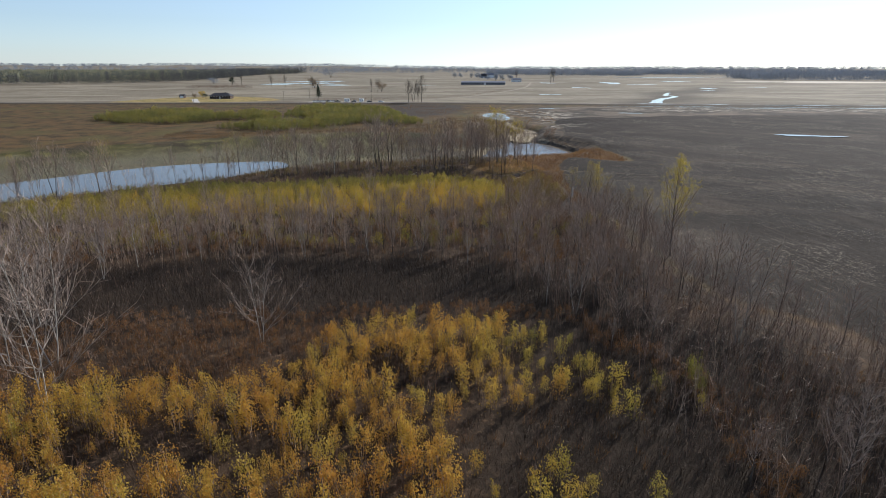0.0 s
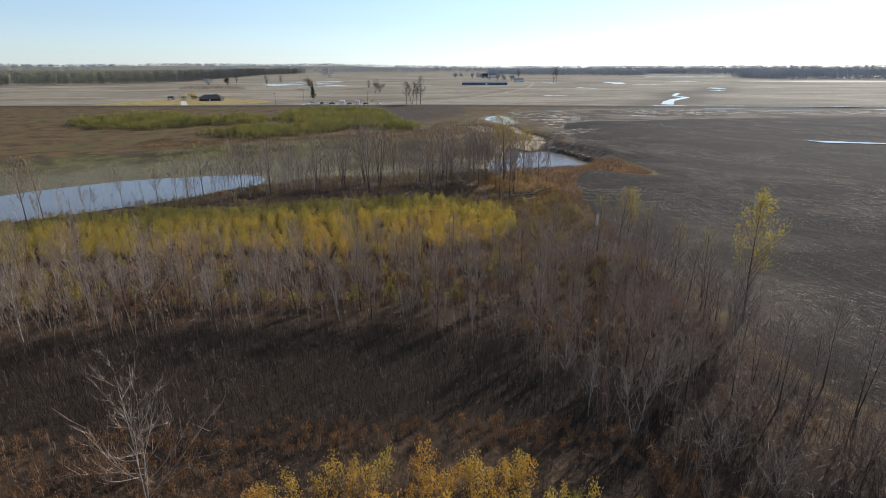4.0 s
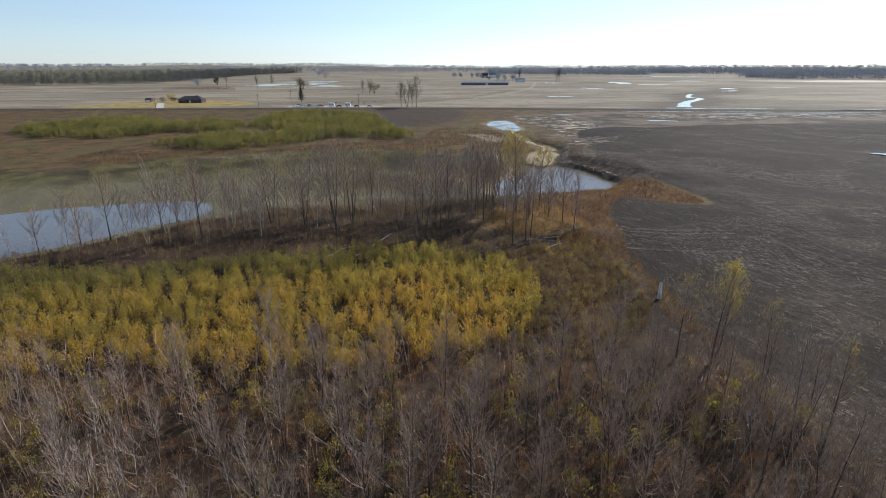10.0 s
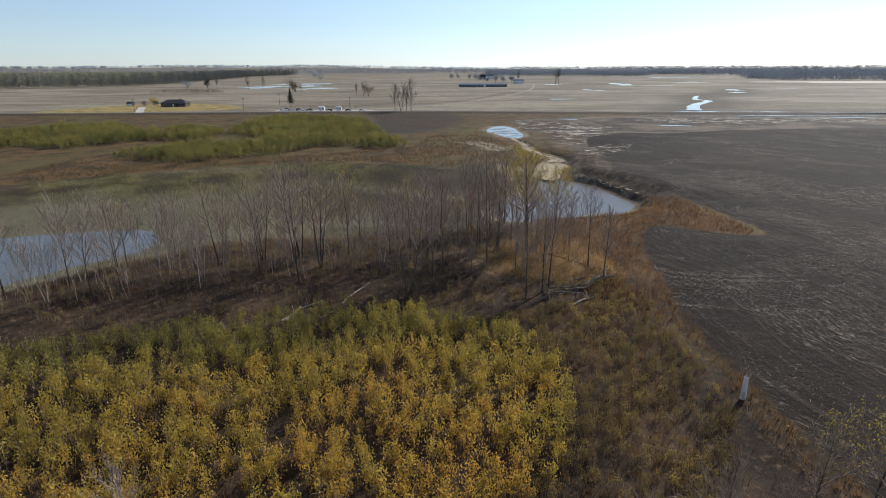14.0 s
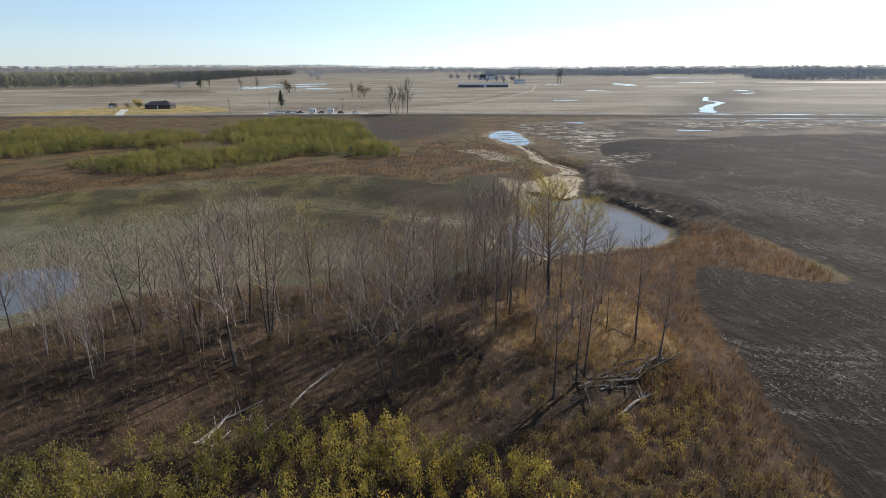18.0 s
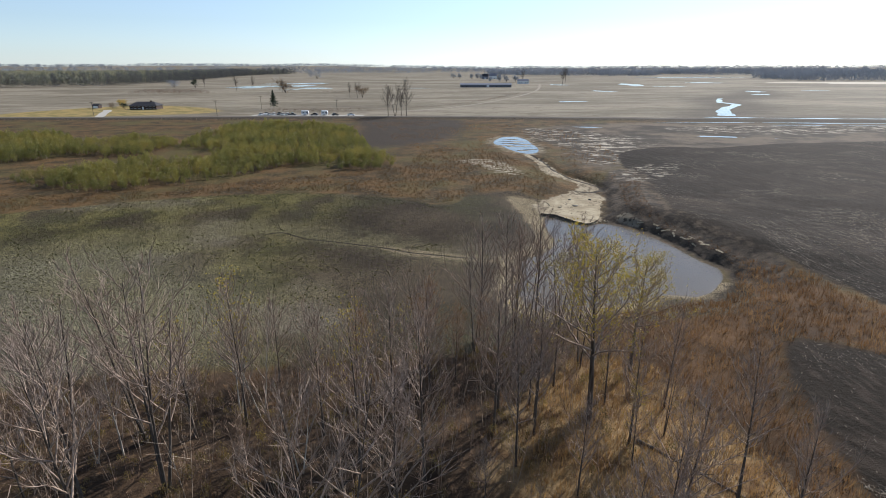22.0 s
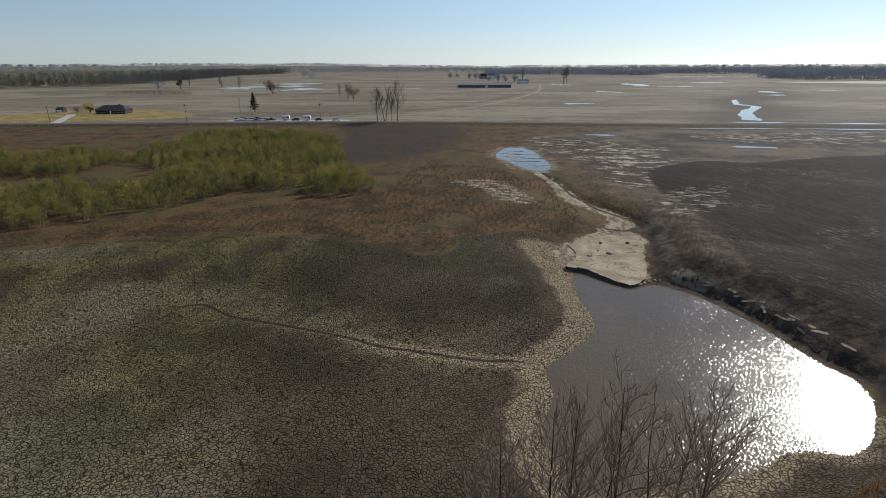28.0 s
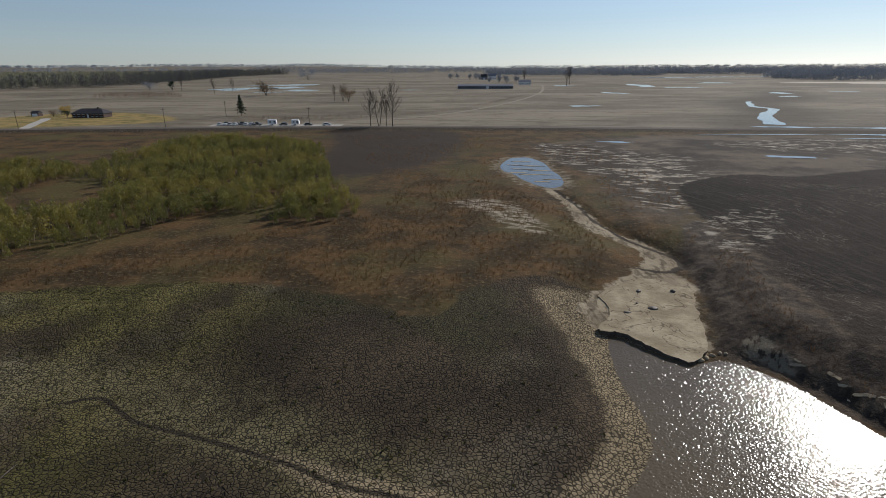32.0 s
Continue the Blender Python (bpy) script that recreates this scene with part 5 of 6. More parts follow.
mass("bank_brush", "brush", p, BRUSH, rng.uniform(0.25, 0.6, len(p)), tints_for(p, 9, 45, 0.25), M_BRUSH, "dark dead brush along the pond's steep bank", "undergrowth")
p = scatter(EAST_BANK, 0.8, rng)
mass("bank_tussocks", "tuft", p, TUFTS, rng.uniform(0.25, 0.6, len(p)), tints_for(p, 9, 46, 0.15, 0.3, 0.2), M_GRASS_RUST, "brown tussocks of grass above the pond", "grass")


def straw_bits(spots, r, heads=1.5):
    n = len(spots)
    a, ln = heads + r.normal(0, 0.8, n), r.uniform(0.05, 0.19, n)
    z = height(spots[:, 0], spots[:, 1]) + 0.03
    c = np.stack([spots[:, 0], spots[:, 1], z], 1)
    d = np.stack([np.cos(a), np.sin(a), r.normal(0, 0.12, n)], 1) * ln[:, None]
    w = np.stack([-np.sin(a), np.cos(a), r.normal(0, 0.8, n)], 1) * 0.017
    return np.stack([c - d - w, c + d - w, c + d + w, c - d + w], 1).reshape(-1, 3), np.arange(n * 4).reshape(-1, 4)


p = scatter(smooth_outline([(35, 60), (60, 40), (110, 60), (120, 160), (100, 230), (66, 240), (62, 200), (66, 180), (46, 184), (38, 170), (34, 140), (35, 110)], 3), 0.5, rng)
p = p[(inside(p[:, 0], p[:, 1], FIELD) > 1) & (waves(p[:, 0] + 0.4 * p[:, 1], p[:, 1], 17, 47) + 0.35 * rng.normal(0, 1, len(p)) > 0.25)]
p = p + rng.uniform(-0.6, 0.6, p.shape)
v, q = straw_bits(p, rng, 0.9 + 0.9 * waves(p[:, 0], p[:, 1], 60, 76))


def turning_rows(r):
    """Straw combed along the tractor's turning tracks in the field corner."""
    spots, heads = [], []
    for radius in np.concatenate([8.2 + r.uniform(0, 14, 15), [9.0, 9.5, 11.6, 12.1, 14.6, 15.1, 18.0, 18.5]]):
        a = np.arange(2.2, 4.6, 0.1 / radius)
        arc = np.stack([43.5 + np.cos(a) * radius, 167.5 + np.sin(a) * radius * 0.98], 1)
        run = np.arange(0, 24, 0.1)
        straight = arc[-1] + np.stack([run, -0.11 * run + 0.008 * run ** 2], 1)
        line = np.vstack([arc, straight])
        d = np.gradient(line, axis=0)
        keep = waves(line[:, 0], line[:, 1], 9, 71) + 0.8 * waves(line[:, 0], line[:, 1], 2.3, 72) + 0.5 * r.normal(0, 1, len(line)) > 0.0 + 0.06 * np.maximum(line[:, 0] - 44, 0)
        spots.append((line + r.normal(0, 0.22, line.shape))[keep])
        heads.append(np.arctan2(d[:, 1], d[:, 0])[keep])
    return np.vstack(spots), np.concatenate(heads)


spots, heads = turning_rows(rng)
k = inside(spots[:, 0], spots[:, 1], FIELD) > 0.3
v2, q2 = straw_bits(spots[k], rng, heads[k])
v, q = np.vstack([v, v2]), np.vstack([q, q2 + len(v)])
p = np.vstack([p, spots[k]])
tagged(new("field_straw", mesh_np("field_straw", v, q, [tinted("straw", [(0.20, 0.163, 0.118), (0.40, 0.335, 0.25)])], np.repeat(rng.rand(len(p)), 4))), "pale broken straw scattered over the dark ploughed soil", "straw", kind="stuff")

# ---- fallen timber ----
M_DEADWOOD = bark("deadwood_pale", (0.13, 0.108, 0.088), (0.40, 0.355, 0.30))
M_DEADWOOD_DARK = bark("deadwood_dark", (0.045, 0.036, 0.03), (0.13, 0.11, 0.09))


def log_mesh(seed, length, radius, mat, bend=0.075, name="log_body"):
    r = np.random.RandomState(seed)
    line = branch_line(r, (0, 0, 0), (1, 0, 0), length, radius, 8, 0.0, bend)
    rad = radius * np.linspace(1, 0.45, 9) * r.uniform(0.85, 1.15, 9)
    line[0][:, 2] *= 0.3
    v, q = tubes([(line[0], rad)], 8)
    return mesh_np(name, v, q, [mat], smooth=True)


def fallen_log(seed, a, b, radius, mat, label, group="", stubs=3, lift=0.0):
    (ax, ay), (bx, by) = a, b
    length, turn = math.hypot(bx - ax, by - ay), math.atan2(by - ay, bx - ax)
    za, zb = height_at(ax, ay), height_at(bx, by)
    m = Matrix.LocRotScale((ax, ay, za + radius * 0.8 + lift), Euler((0, -math.atan2(zb - za, length), turn)), None)
    ob = thing("fallen_log", label, "log", group, m)
    part_np("log_body", log_mesh(seed, length, radius, mat), ob)
    r = np.random.RandomState(seed + 9)
    for i in range(stubs):
        x = length * r.uniform(0.3, 0.95)
        d = np.array([0.7, r.uniform(-1, 1), r.uniform(0.1, 0.7)])
        line = branch_line(r, (x, 0, 0), d / np.linalg.norm(d), length * r.uniform(0.08, 0.25), radius * 0.4, 3, 0.0, 0.15)
        part_np("branch_stub", mesh_np("branch_stub", *tubes([line], 5), [mat]), ob)
    return ob


for k, (a, b, rad) in enumerate((((-17.2, 143.9), (-14.8, 148.7), 0.17), ((-16.6, 144.0), (-15.9, 147.7), 0.13), ((-16.0, 147.3), (-12.8, 149.7), 0.12), ((-10.6, 149.0), (-8.2, 155.3), 0.14), ((-12.6, 144.7), (-11.1, 147.6), 0.09), ((-15.7, 143.7), (-13.5, 147.6), 0.08))):
    fallen_log(300 + k, a, b, rad, M_DEADWOOD, "bleached splintered fallen trunk on the woodland floor", "fallen trunks", 4)
pile_rng = np.random.RandomState(5)
for k in range(34):
    u = pile_rng.rand()
    x, y = 16.4 + 10.4 * u + pile_rng.normal(0, 0.8), 151.2 + 4.6 * u + pile_rng.normal(0, 0.8)
    a = pile_rng.normal(0.45, 0.45)
    ln = pile_rng.uniform(2.0, 5.0)
    fallen_log(330 + k, (x - math.cos(a) * ln / 2, y - math.sin(a) * ln / 2), (x + math.cos(a) * ln / 2, y + math.sin(a) * ln / 2), pile_rng.uniform(0.05, 0.14), M_DEADWOOD if k % 5 == 0 else M_DEADWOOD_DARK,
               "pale bare log in the brush pile" if k % 5 == 0 else "dark weathered log in the brush pile", "logs of the brush pile", 2, pile_rng.uniform(0, 0.5))
fallen_log(380, (19.5, 147.5), (24.5, 152.2), 0.16, M_DEADWOOD, "forked white branch lying beside the brush pile", "", 5)
fallen_log(381, (20, 166), (25.5, 157.5), 0.16, M_DEADWOOD_DARK, "dark fallen trunk pointing at the brush pile", "", 3)
fallen_log(382, (-30.0, 222.9), (-29.4, 226), 0.07, M_DEADWOOD_DARK, "dark stick lying on the cracked mud", "", 1)

# broken white trunk standing at the field edge
snag = thing("dead_stump", "broken white barkless stump leaning at the field edge", "stump", at=pose(31, 127, height_at(31, 127)))
rs = np.random.RandomState(4)
line = branch_line(rs, (0, 0, -0.3), (0.05, 0.04, 1), 2.6, 0.27, 7, 0.0, 0.03)
part_np("trunk", mesh_np("trunk", *tubes([(line[0], 0.27 * np.linspace(1, 0.75, 8) * rs.uniform(0.9, 1.1, 8))], 9), [bark("bleached_wood", (0.58, 0.55, 0.49), (0.84, 0.81, 0.75))], smooth=True), snag)
for k in range(4):
    d = np.array([rs.normal(0, 0.25), rs.normal(0, 0.25), 1])
    part_np("splinter", mesh_np("splinter", *tubes([branch_line(rs, line[0][-1] + rs.normal(0, 0.12, 3) * (1, 1, 0), d / np.linalg.norm(d), rs.uniform(0.3, 0.6), 0.07, 2, 0, 0.1)], 4), [M_DEADWOOD]), snag)

# ---- sand delta's undercut lip, clods and slumped bank ----
M_WET_SAND = plain("wet_silt", (0.10, 0.085, 0.065), 0.6, 0.3, 2.0)
def silt_material():
    """Dried silt: pale crust, damp stains, drainage lines and a few shrinkage cracks."""
    t = Tree("dry_silt")
    a, b = t.noise(0.35, 5, 0.6), t.noise(2.5, 4)
    c = t.mix(t.step(a, 0.35, 0.65), (0.31, 0.25, 0.16), (0.46, 0.385, 0.26))
    c = t.mix(t.step(t.noise(0.55, 4, 0.6, 1.5), 0.62, 0.7, 0, 0.6), c, (0.16, 0.12, 0.075))
    lines = t.math("ABSOLUTE", t.math("SUBTRACT", t.noise(0.22, 3, 0.5, 0.6), 0.5))
    c = t.mix(t.step(lines, 0.012, 0.004, 0, 0.75), c, (0.12, 0.092, 0.06))
    c = t.mix(t.step(b, 0.5, 0.75, 0, 0.35), c, (0.20, 0.16, 0.10))
    return t.finish(c, 0.95, t.bump(t.math("ADD", a, t.math("MULTIPLY", b, 0.3)), 0.25, 0.6), 0.1)


M_SILT = silt_material()


def slab(outline, top, deep, r, rough=0.15, rise=0.0):
    """A thin bed of silt with a ragged outline and a steep face: points, side quads and a top fan as one bmesh."""
    bm = bmesh.new()
    ring = [(x + r.normal(0, rough), y + r.normal(0, rough)) for x, y in outline]
    up = [bm.verts.new((x, y, top + rise * (y - 242) * (rise > 0) + r.normal(0, 0.012))) for x, y in ring]
    c = np.mean(ring, axis=0)
    lo = [bm.verts.new((x + (c[0] - x) * 0.012, y + (c[1] - y) * 0.012, top - deep + rise * (y - 242) * (rise > 0))) for x, y in ring]
    bm.faces.new(up)
    for k in range(len(up)):
        f = bm.faces.new((up[k - 1], lo[k - 1], lo[k], up[k]))
        f.material_index = 1
    bmesh.ops.triangulate(bm, faces=[f for f in bm.faces if f.material_index == 0])
    bmesh.ops.recalc_face_normals(bm, faces=bm.faces[:])
    return bm


rs = np.random.RandomState(11)
DELTA = smooth_outline([(29.6, 258.8), (34.1, 262.6), (36.9, 264.1), (40.1, 263.8), (41.6, 261.7), (43.4, 259.7), (41.9, 254.6), (40.6, 250.0), (39.5, 246.6), (38.6, 244.0), (35.5, 240.9), (33.5, 242.1), (31.5, 244.7), (29.5, 247.5), (27.5, 248.0), (26.8, 249.0), (29.1, 252.0), (29.8, 255.7)], 5)
delta = tagged(new("sand_delta"), "pale silt delta with a dark undercut edge above the pond", "sand", kind="structure")
bed = part("silt_bed", slab(DELTA, WATER_Z + 0.44, 0.6, rs, 0.10, 0.035), M_SILT, delta)
bed.data.materials.append(M_WET_SAND)


def clod(seed, wide, tall):
    r = np.random.RandomState(seed)
    bm = bmesh.new()
    bmesh.ops.create_icosphere(bm, subdivisions=2, radius=1.0)
    for v in bm.verts:
        k = 1 + 0.28 * noise.noise(v.co * 1.6 + Vector((seed, 0, 0)))
        v.co = Vector((v.co.x * wide * k, v.co.y * wide * 0.7 * k, max(v.co.z, -0.3) * tall * k))
    return bm


for k, (x, y, w, h) in enumerate(((35.8, 254.2, 0.75, 0.18), (35.7, 259.7, 0.5, 0.2), (40.6, 259.4, 0.42, 0.32), (31.9, 253.1, 0.5, 0.13), (34.1, 255.8, 0.25, 0.1))):
    ob = tagged(part("mud_clod", clod(40 + k, w, h), M_WET_SAND, None, smooth=True), "dark lump of eroded mud on the silt delta", "clod", "clods on the delta")
    ob.matrix_basis = pose(x, y, WATER_Z + 0.45 + 0.035 * (y - 242), 0, 0, 60 * k)
for k, (x, y, w) in enumerate(((36.7, 241.7, 0.5), (37.6, 242.2, 0.45), (38.6, 242.8, 0.4), (39.7, 243.2, 0.35), (40.3, 243, 0.3))):
    ob = tagged(part("pale_rock", clod(50 + k, w, 0.3), M_SILT, None, smooth=True), "pale rounded lump of silt at the water's edge", "rock", "pale lumps at the shore")
    ob.matrix_basis = pose(x, y, WATER_Z + 0.05, 0, 0, 75 * k)
foot_line = BANK_FOOT[(BANK_FOOT[:, 1] < 243)]
for k in range(16):
    x, y = foot_line[rs.randint(1, len(foot_line) - 2)] + rs.normal(0, 0.3, 2)
    x += rs.uniform(0.6, 2.4)
    a = -1.15 + rs.normal(0, 0.35)
    ln, wd = rs.uniform(0.35, 1.1), rs.uniform(0.12, 0.26)
    pts = [(math.cos(a) * u * ln - math.sin(a) * v * wd, math.sin(a) * u * ln + math.cos(a) * v * wd) for u, v in ((-1, -1), (-0.4, -1.2), (0.3, -0.9), (1, -1.1), (1.15, 0), (0.9, 1), (0.3, 0.8), (-0.3, 1.15), (-1, 0.9), (-1.1, 0))]
    ob = tagged(part("bank_slab", slab(pts, 0.0, 0.1, rs, 0.05), M_SILT, None), "slumped crust of dried silt above the water", "bank", "slumped bank crusts")
    ob.data.materials.append(M_SILT)
    tilt_x = math.degrees(math.atan(height_at(x, y + 0.4) - height_at(x, y - 0.4)) / 0.8)
    tilt_y = -math.degrees(math.atan(height_at(x + 0.4, y) - height_at(x - 0.4, y)) / 0.8)
    ob.matrix_basis = pose(x, y, height_at(x, y) + 0.01, tilt_x, tilt_y, 0)

for k, (x, y, ln) in enumerate(((29.5, 344, 3.2), (34, 341, 4.5), (31.5, 350, 3.4), (36.5, 347, 3.6), (30, 357, 2.6), (35.5, 355, 4.2), (37.5, 334, 2.6), (34.5, 331, 2.4), (33.5, 363, 3.4))):
    pts = [(math.cos(a) * ln * rs.uniform(0.8, 1.1), math.sin(a) * rs.uniform(0.3, 0.6) - 0.12 * math.cos(a) * ln) for a in np.arange(14) / 14 * 6.283]
    ob = tagged(part("silt_bar", slab(pts, 0.05, 0.3, rs, 0.08), M_SILT, None), "low pale bar of silt lying across the puddle", "sand", "silt bars in the puddle")
    ob.data.materials.append(M_WET_SAND)
    ob.matrix_basis = pose(x, y, PUDDLE_Z + 0.01)

# ---- creek, flood pools ----


def pool(name, cx, cy, rx, ry, seed, label, turn=0.0, mat=None, z=0.07):
    r = np.random.RandomState(seed)
    a = np.arange(28) / 28 * 2 * math.pi
    k = 1 + 0.28 * np.sin(a * 2 + r.uniform(0, 6)) + 0.2 * np.sin(a * 3 + r.uniform(0, 6)) + 0.14 * np.sin(a * 5 + r.uniform(0, 6)) + r.normal(0, 0.05, 28)
    x, y = np.cos(a) * rx * k * 0.85, np.sin(a) * ry * k * 0.85
    ct, st = math.cos(turn), math.sin(turn)
    bm = bmesh.new()
    bm.faces.new([bm.verts.new((cx + u * ct - v * st, cy + u * st + v * ct, z)) for u, v in zip(x, y)])
    bmesh.ops.triangulate(bm, faces=bm.faces[:])
    me = bpy.data.meshes.new(name)
    bm.to_mesh(me)
    bm.free()
    me.materials.append(mat or M_FAR)
    return tagged(new(name, me), label, "pool", kind="structure")


for k, (cx, cy, rx, ry, turn) in enumerate(((-275, 960, 40, 45, 0.2), (-222, 1000, 26, 50, -0.3), (-240, 1110, 50, 45, 0), (-172, 905, 26, 26, 0), (-196, 860, 16, 10, 0.3), (300, 1010, 18, 60, -0.2), (330, 930, 24, 10, 0.1),
                                             (365, 776, 13, 16, 0), (338, 715, 10, 9, 0), (114, 606, 12, 7, 0.4), (195, 796, 9, 20, 0.3), (187, 1015, 10, 30, 0.2), (453, 1100, 26, 30, 0), (450, 800, 15, 7, 0), (620, 1500, 160, 40, 0), (-30, 900, 20, 6, 0))):
    pool("flood_pool", cx, cy, rx, ry, 70 + k, "shallow pool of flood water on the fields", turn)
for k, (cx, cy, rx, ry) in enumerate(((150, 428, 24, 1.6), (205, 423, 30, 2.2), (262, 417, 34, 2.0), (320, 409, 36, 2.6), (280, 426, 26, 1.5), (235, 408, 22, 1.6), (185, 412, 14, 1.2))):
    pool("flood_streak", cx, cy, rx, ry, 110 + k, "thin sheet of flood water beside the road", -0.09, z=height_at(cx, cy) + 0.14)
pool("field_pool", 162, 243, 13, 3.6, 90, "narrow shining pool on the ploughed field", -0.35, z=height_at(162, 243) + 0.12)
pool("field_pool", 128, 367, 15, 3.0, 91, "pale wet streak on the flooded field", -0.3, z=height_at(128, 367) + 0.08)
pool("field_pool", 78, 407, 9, 2.2, 92, "pale wet streak on the flooded field", -0.3, z=height_at(78, 407) + 0.08)


def ribbon(name, line, widths, z, mat, label, category):
    line = np.asarray(line)
    tan = np.gradient(line, axis=0)
    nrm = np.stack([-tan[:, 1], tan[:, 0]], 1) / (np.linalg.norm(tan, axis=1)[:, None] + 1e-9)
    w = np.asarray(widths)[:, None]
    v = np.vstack([np.c_[line - nrm * w, np.full(len(line), z)], np.c_[line + nrm * w, np.full(len(line), z)]])
    n = len(line)
    k = np.arange(n - 1)
    return tagged(new(name, mesh_np(name, v, np.stack([k, k + 1, k + 1 + n, k + n], 1), [mat])), label, category, kind="structure")


creek_line = smooth_outline([(262, 645), (254, 634), (244, 612), (234, 590), (236, 570), (226, 552), (208, 528), (192, 500), (184, 480), (178, 468)], 6, False)
ribbon("creek", creek_line, 1.0 + 1.2 * np.abs(np.sin(np.arange(len(creek_line)) * 0.41)) + np.linspace(0, 2.6, len(creek_line)) ** 1.3, 0.1, M_FAR, "winding creek shining in the backlight", "creek")
ditch_line = smooth_outline([(160, 459), (185, 455), (220, 449), (280, 443), (360, 436), (520, 422), (760, 404)], 6, False)
ribbon("ditch_water", ditch_line, 0.3 + 3.4 * np.abs(np.sin(np.arange(len(ditch_line)) * 0.9) * np.sin(np.arange(len(ditch_line)) * 0.37)), 0.1, M_FAR, "flooded ditch along the road", "ditch")
track_line = smooth_outline([(-60, 490), (0, 530), (60, 640), (120, 820), (165, 1060)], 6, False)
ribbon("farm_track", track_line, np.full(len(track_line), 1.5), 0.06, plain("track_gravel", (0.27, 0.225, 0.165), 0.95, 0.2, 0.5), "pale farm track across the harvested fields", "track")
drive_line = smooth_outline([(-204, 462), (-212, 480), (-222, 500), (-229, 516), (-236, 528)], 5, False)
M_GRAVEL = plain("drive_gravel", (0.42, 0.39, 0.34), 0.95, 0.15, 0.8)
ribbon("driveway", drive_line, np.full(len(drive_line), 2.6), 0.09, M_GRAVEL, "pale gravel driveway to the house", "driveway")
ribbon("parking_strip", np.array([(-116, 481), (-95, 480), (-60, 478), (-45, 477)]), np.full(4, 4.5), 0.08, M_GRAVEL, "gravel strip with parked vehicles beside the road", "driveway")

# ---- far woods ----


def far_crowns(seed, quads, tall, wide, size):
    r = np.random.RandomState(seed)
    u = r.beta(1.3, 1.2, quads)
    a = r.uniform(0, 6.28, quads)
    d = wide * np.sqrt(r.rand(quads)) * (1.15 - 0.55 * u)
    c = np.stack([np.cos(a) * d, np.sin(a) * d, tall * (0.06 + 0.94 * u)], 1)
    return leaf_quads(r, c, size, 1.2)


# Bare-twig grey, paled and blued: distance haze painted into the base colour.
M_WOOD_HAZE = leafage("far_wood_haze", [(0.20, 0.222, 0.255), (0.23, 0.25, 0.28), (0.26, 0.275, 0.30)], 0.2)
M_WOOD_DARK = leafage("far_wood_dark", [(0.065, 0.068, 0.07), (0.09, 0.092, 0.09), (0.125, 0.122, 0.108)], 0.2)
M_WOOD_OLIVE = leafage("far_wood_olive", [(0.185, 0.185, 0.125), (0.22, 0.215, 0.135), (0.26, 0.24, 0.145)], 0.35)
CROWNS_NEAR = [far_crowns(400 + i, 100, 19, 5.0, 0.8) for i in range(6)]
CROWNS_FAR = [far_crowns(420 + i, 50, 16, 15, 1.9) for i in range(6)]
FOREST = smooth_outline([(-590, 985), (-520, 1040), (-505, 1120), (-520, 1350), (-590, 1900), (-570, 2300), (-1300, 2350), (-2600, 2000), (-2600, 900), (-1300, 860), (-760, 915)], 3)
p = scatter(FOREST, 9, rng)
d = inside(p[:, 0], p[:, 1], FOREST)
p = p[(d < 34) & (p[:, 0] > -1300) & (p[:, 1] < 2200)]
mass("forest_edge", "tree", p, CROWNS_NEAR, rng.uniform(0.75, 1.25, len(p)), rng.rand(len(p)), M_WOOD_DARK, "grey leafless edge of a distant forest", "forest")
p = scatter(FOREST, 26, rng)
p = p[(inside(p[:, 0], p[:, 1], FOREST) > 24) & (p[:, 0] > -0.95 * p[:, 1] - 100)]
mass("forest_canopy", "tree", p, CROWNS_FAR, rng.uniform(0.7, 1.0, len(p)), rng.rand(len(p)), M_WOOD_OLIVE, "olive-yellow canopy of a distant forest", "forest")
for k, pts in enumerate((((690, 1215), (900, 1160), (1500, 1100), (1600, 1700), (800, 1500)), ((760, 1840), (1000, 1780), (1500, 1800), (1400, 2300), (800, 2200)), ((180, 1900), (480, 1680), (620, 1740), (560, 2000), (200, 2100)))):
    outline = smooth_outline(pts, 3)
    p = scatter(outline, 16, rng)
    p = p[inside(p[:, 0], p[:, 1], outline) < 60]
    mass("far_wood", "tree", p, CROWNS_FAR, rng.uniform(0.7, 1.05, len(p)), rng.rand(len(p)), M_WOOD_HAZE, "grey wood with painted haze beyond the flooded fields", "forest")
rows = []
for y0, x0, x1, step in ((2350, -560, -200, 14), (2300, -170, -20, 15), (2500, 0, 900, 15), (2900, -2600, 2600, 14), (3500, -3200, 3200, 14), (4200, -3700, 3700, 15), (4700, -4200, 4200, 16)):
    xs = np.arange(x0, x1, step)
    xs = xs[waves(xs, xs * 0 + y0, 900, int(y0)) > (-0.5 if y0 > 2800 else -2)]
    rows.append(np.stack([xs + rng.normal(0, 5, len(xs)), y0 + 60 * waves(xs, xs * 0, 1500, int(y0) + 1) + rng.normal(0, 25, len(xs))], 1))
p = np.vstack(rows)
mass("horizon_woods", "tree", p, CROWNS_FAR, rng.uniform(0.7, 1.15, len(p)) * (1 + 0.25 * ease(p[:, 1], 3000, 4700)), rng.rand(len(p)), M_WOOD_HAZE, "thin lines of trees along the horizon", "forest")
far_sand = pool("pale_field", 790, 1060, 230, 70, 95, "strip of bleached sand beyond the river", -0.1, plain("far_sand", (0.50, 0.44, 0.34), 0.95, 0.12, 0.02), 0.05)

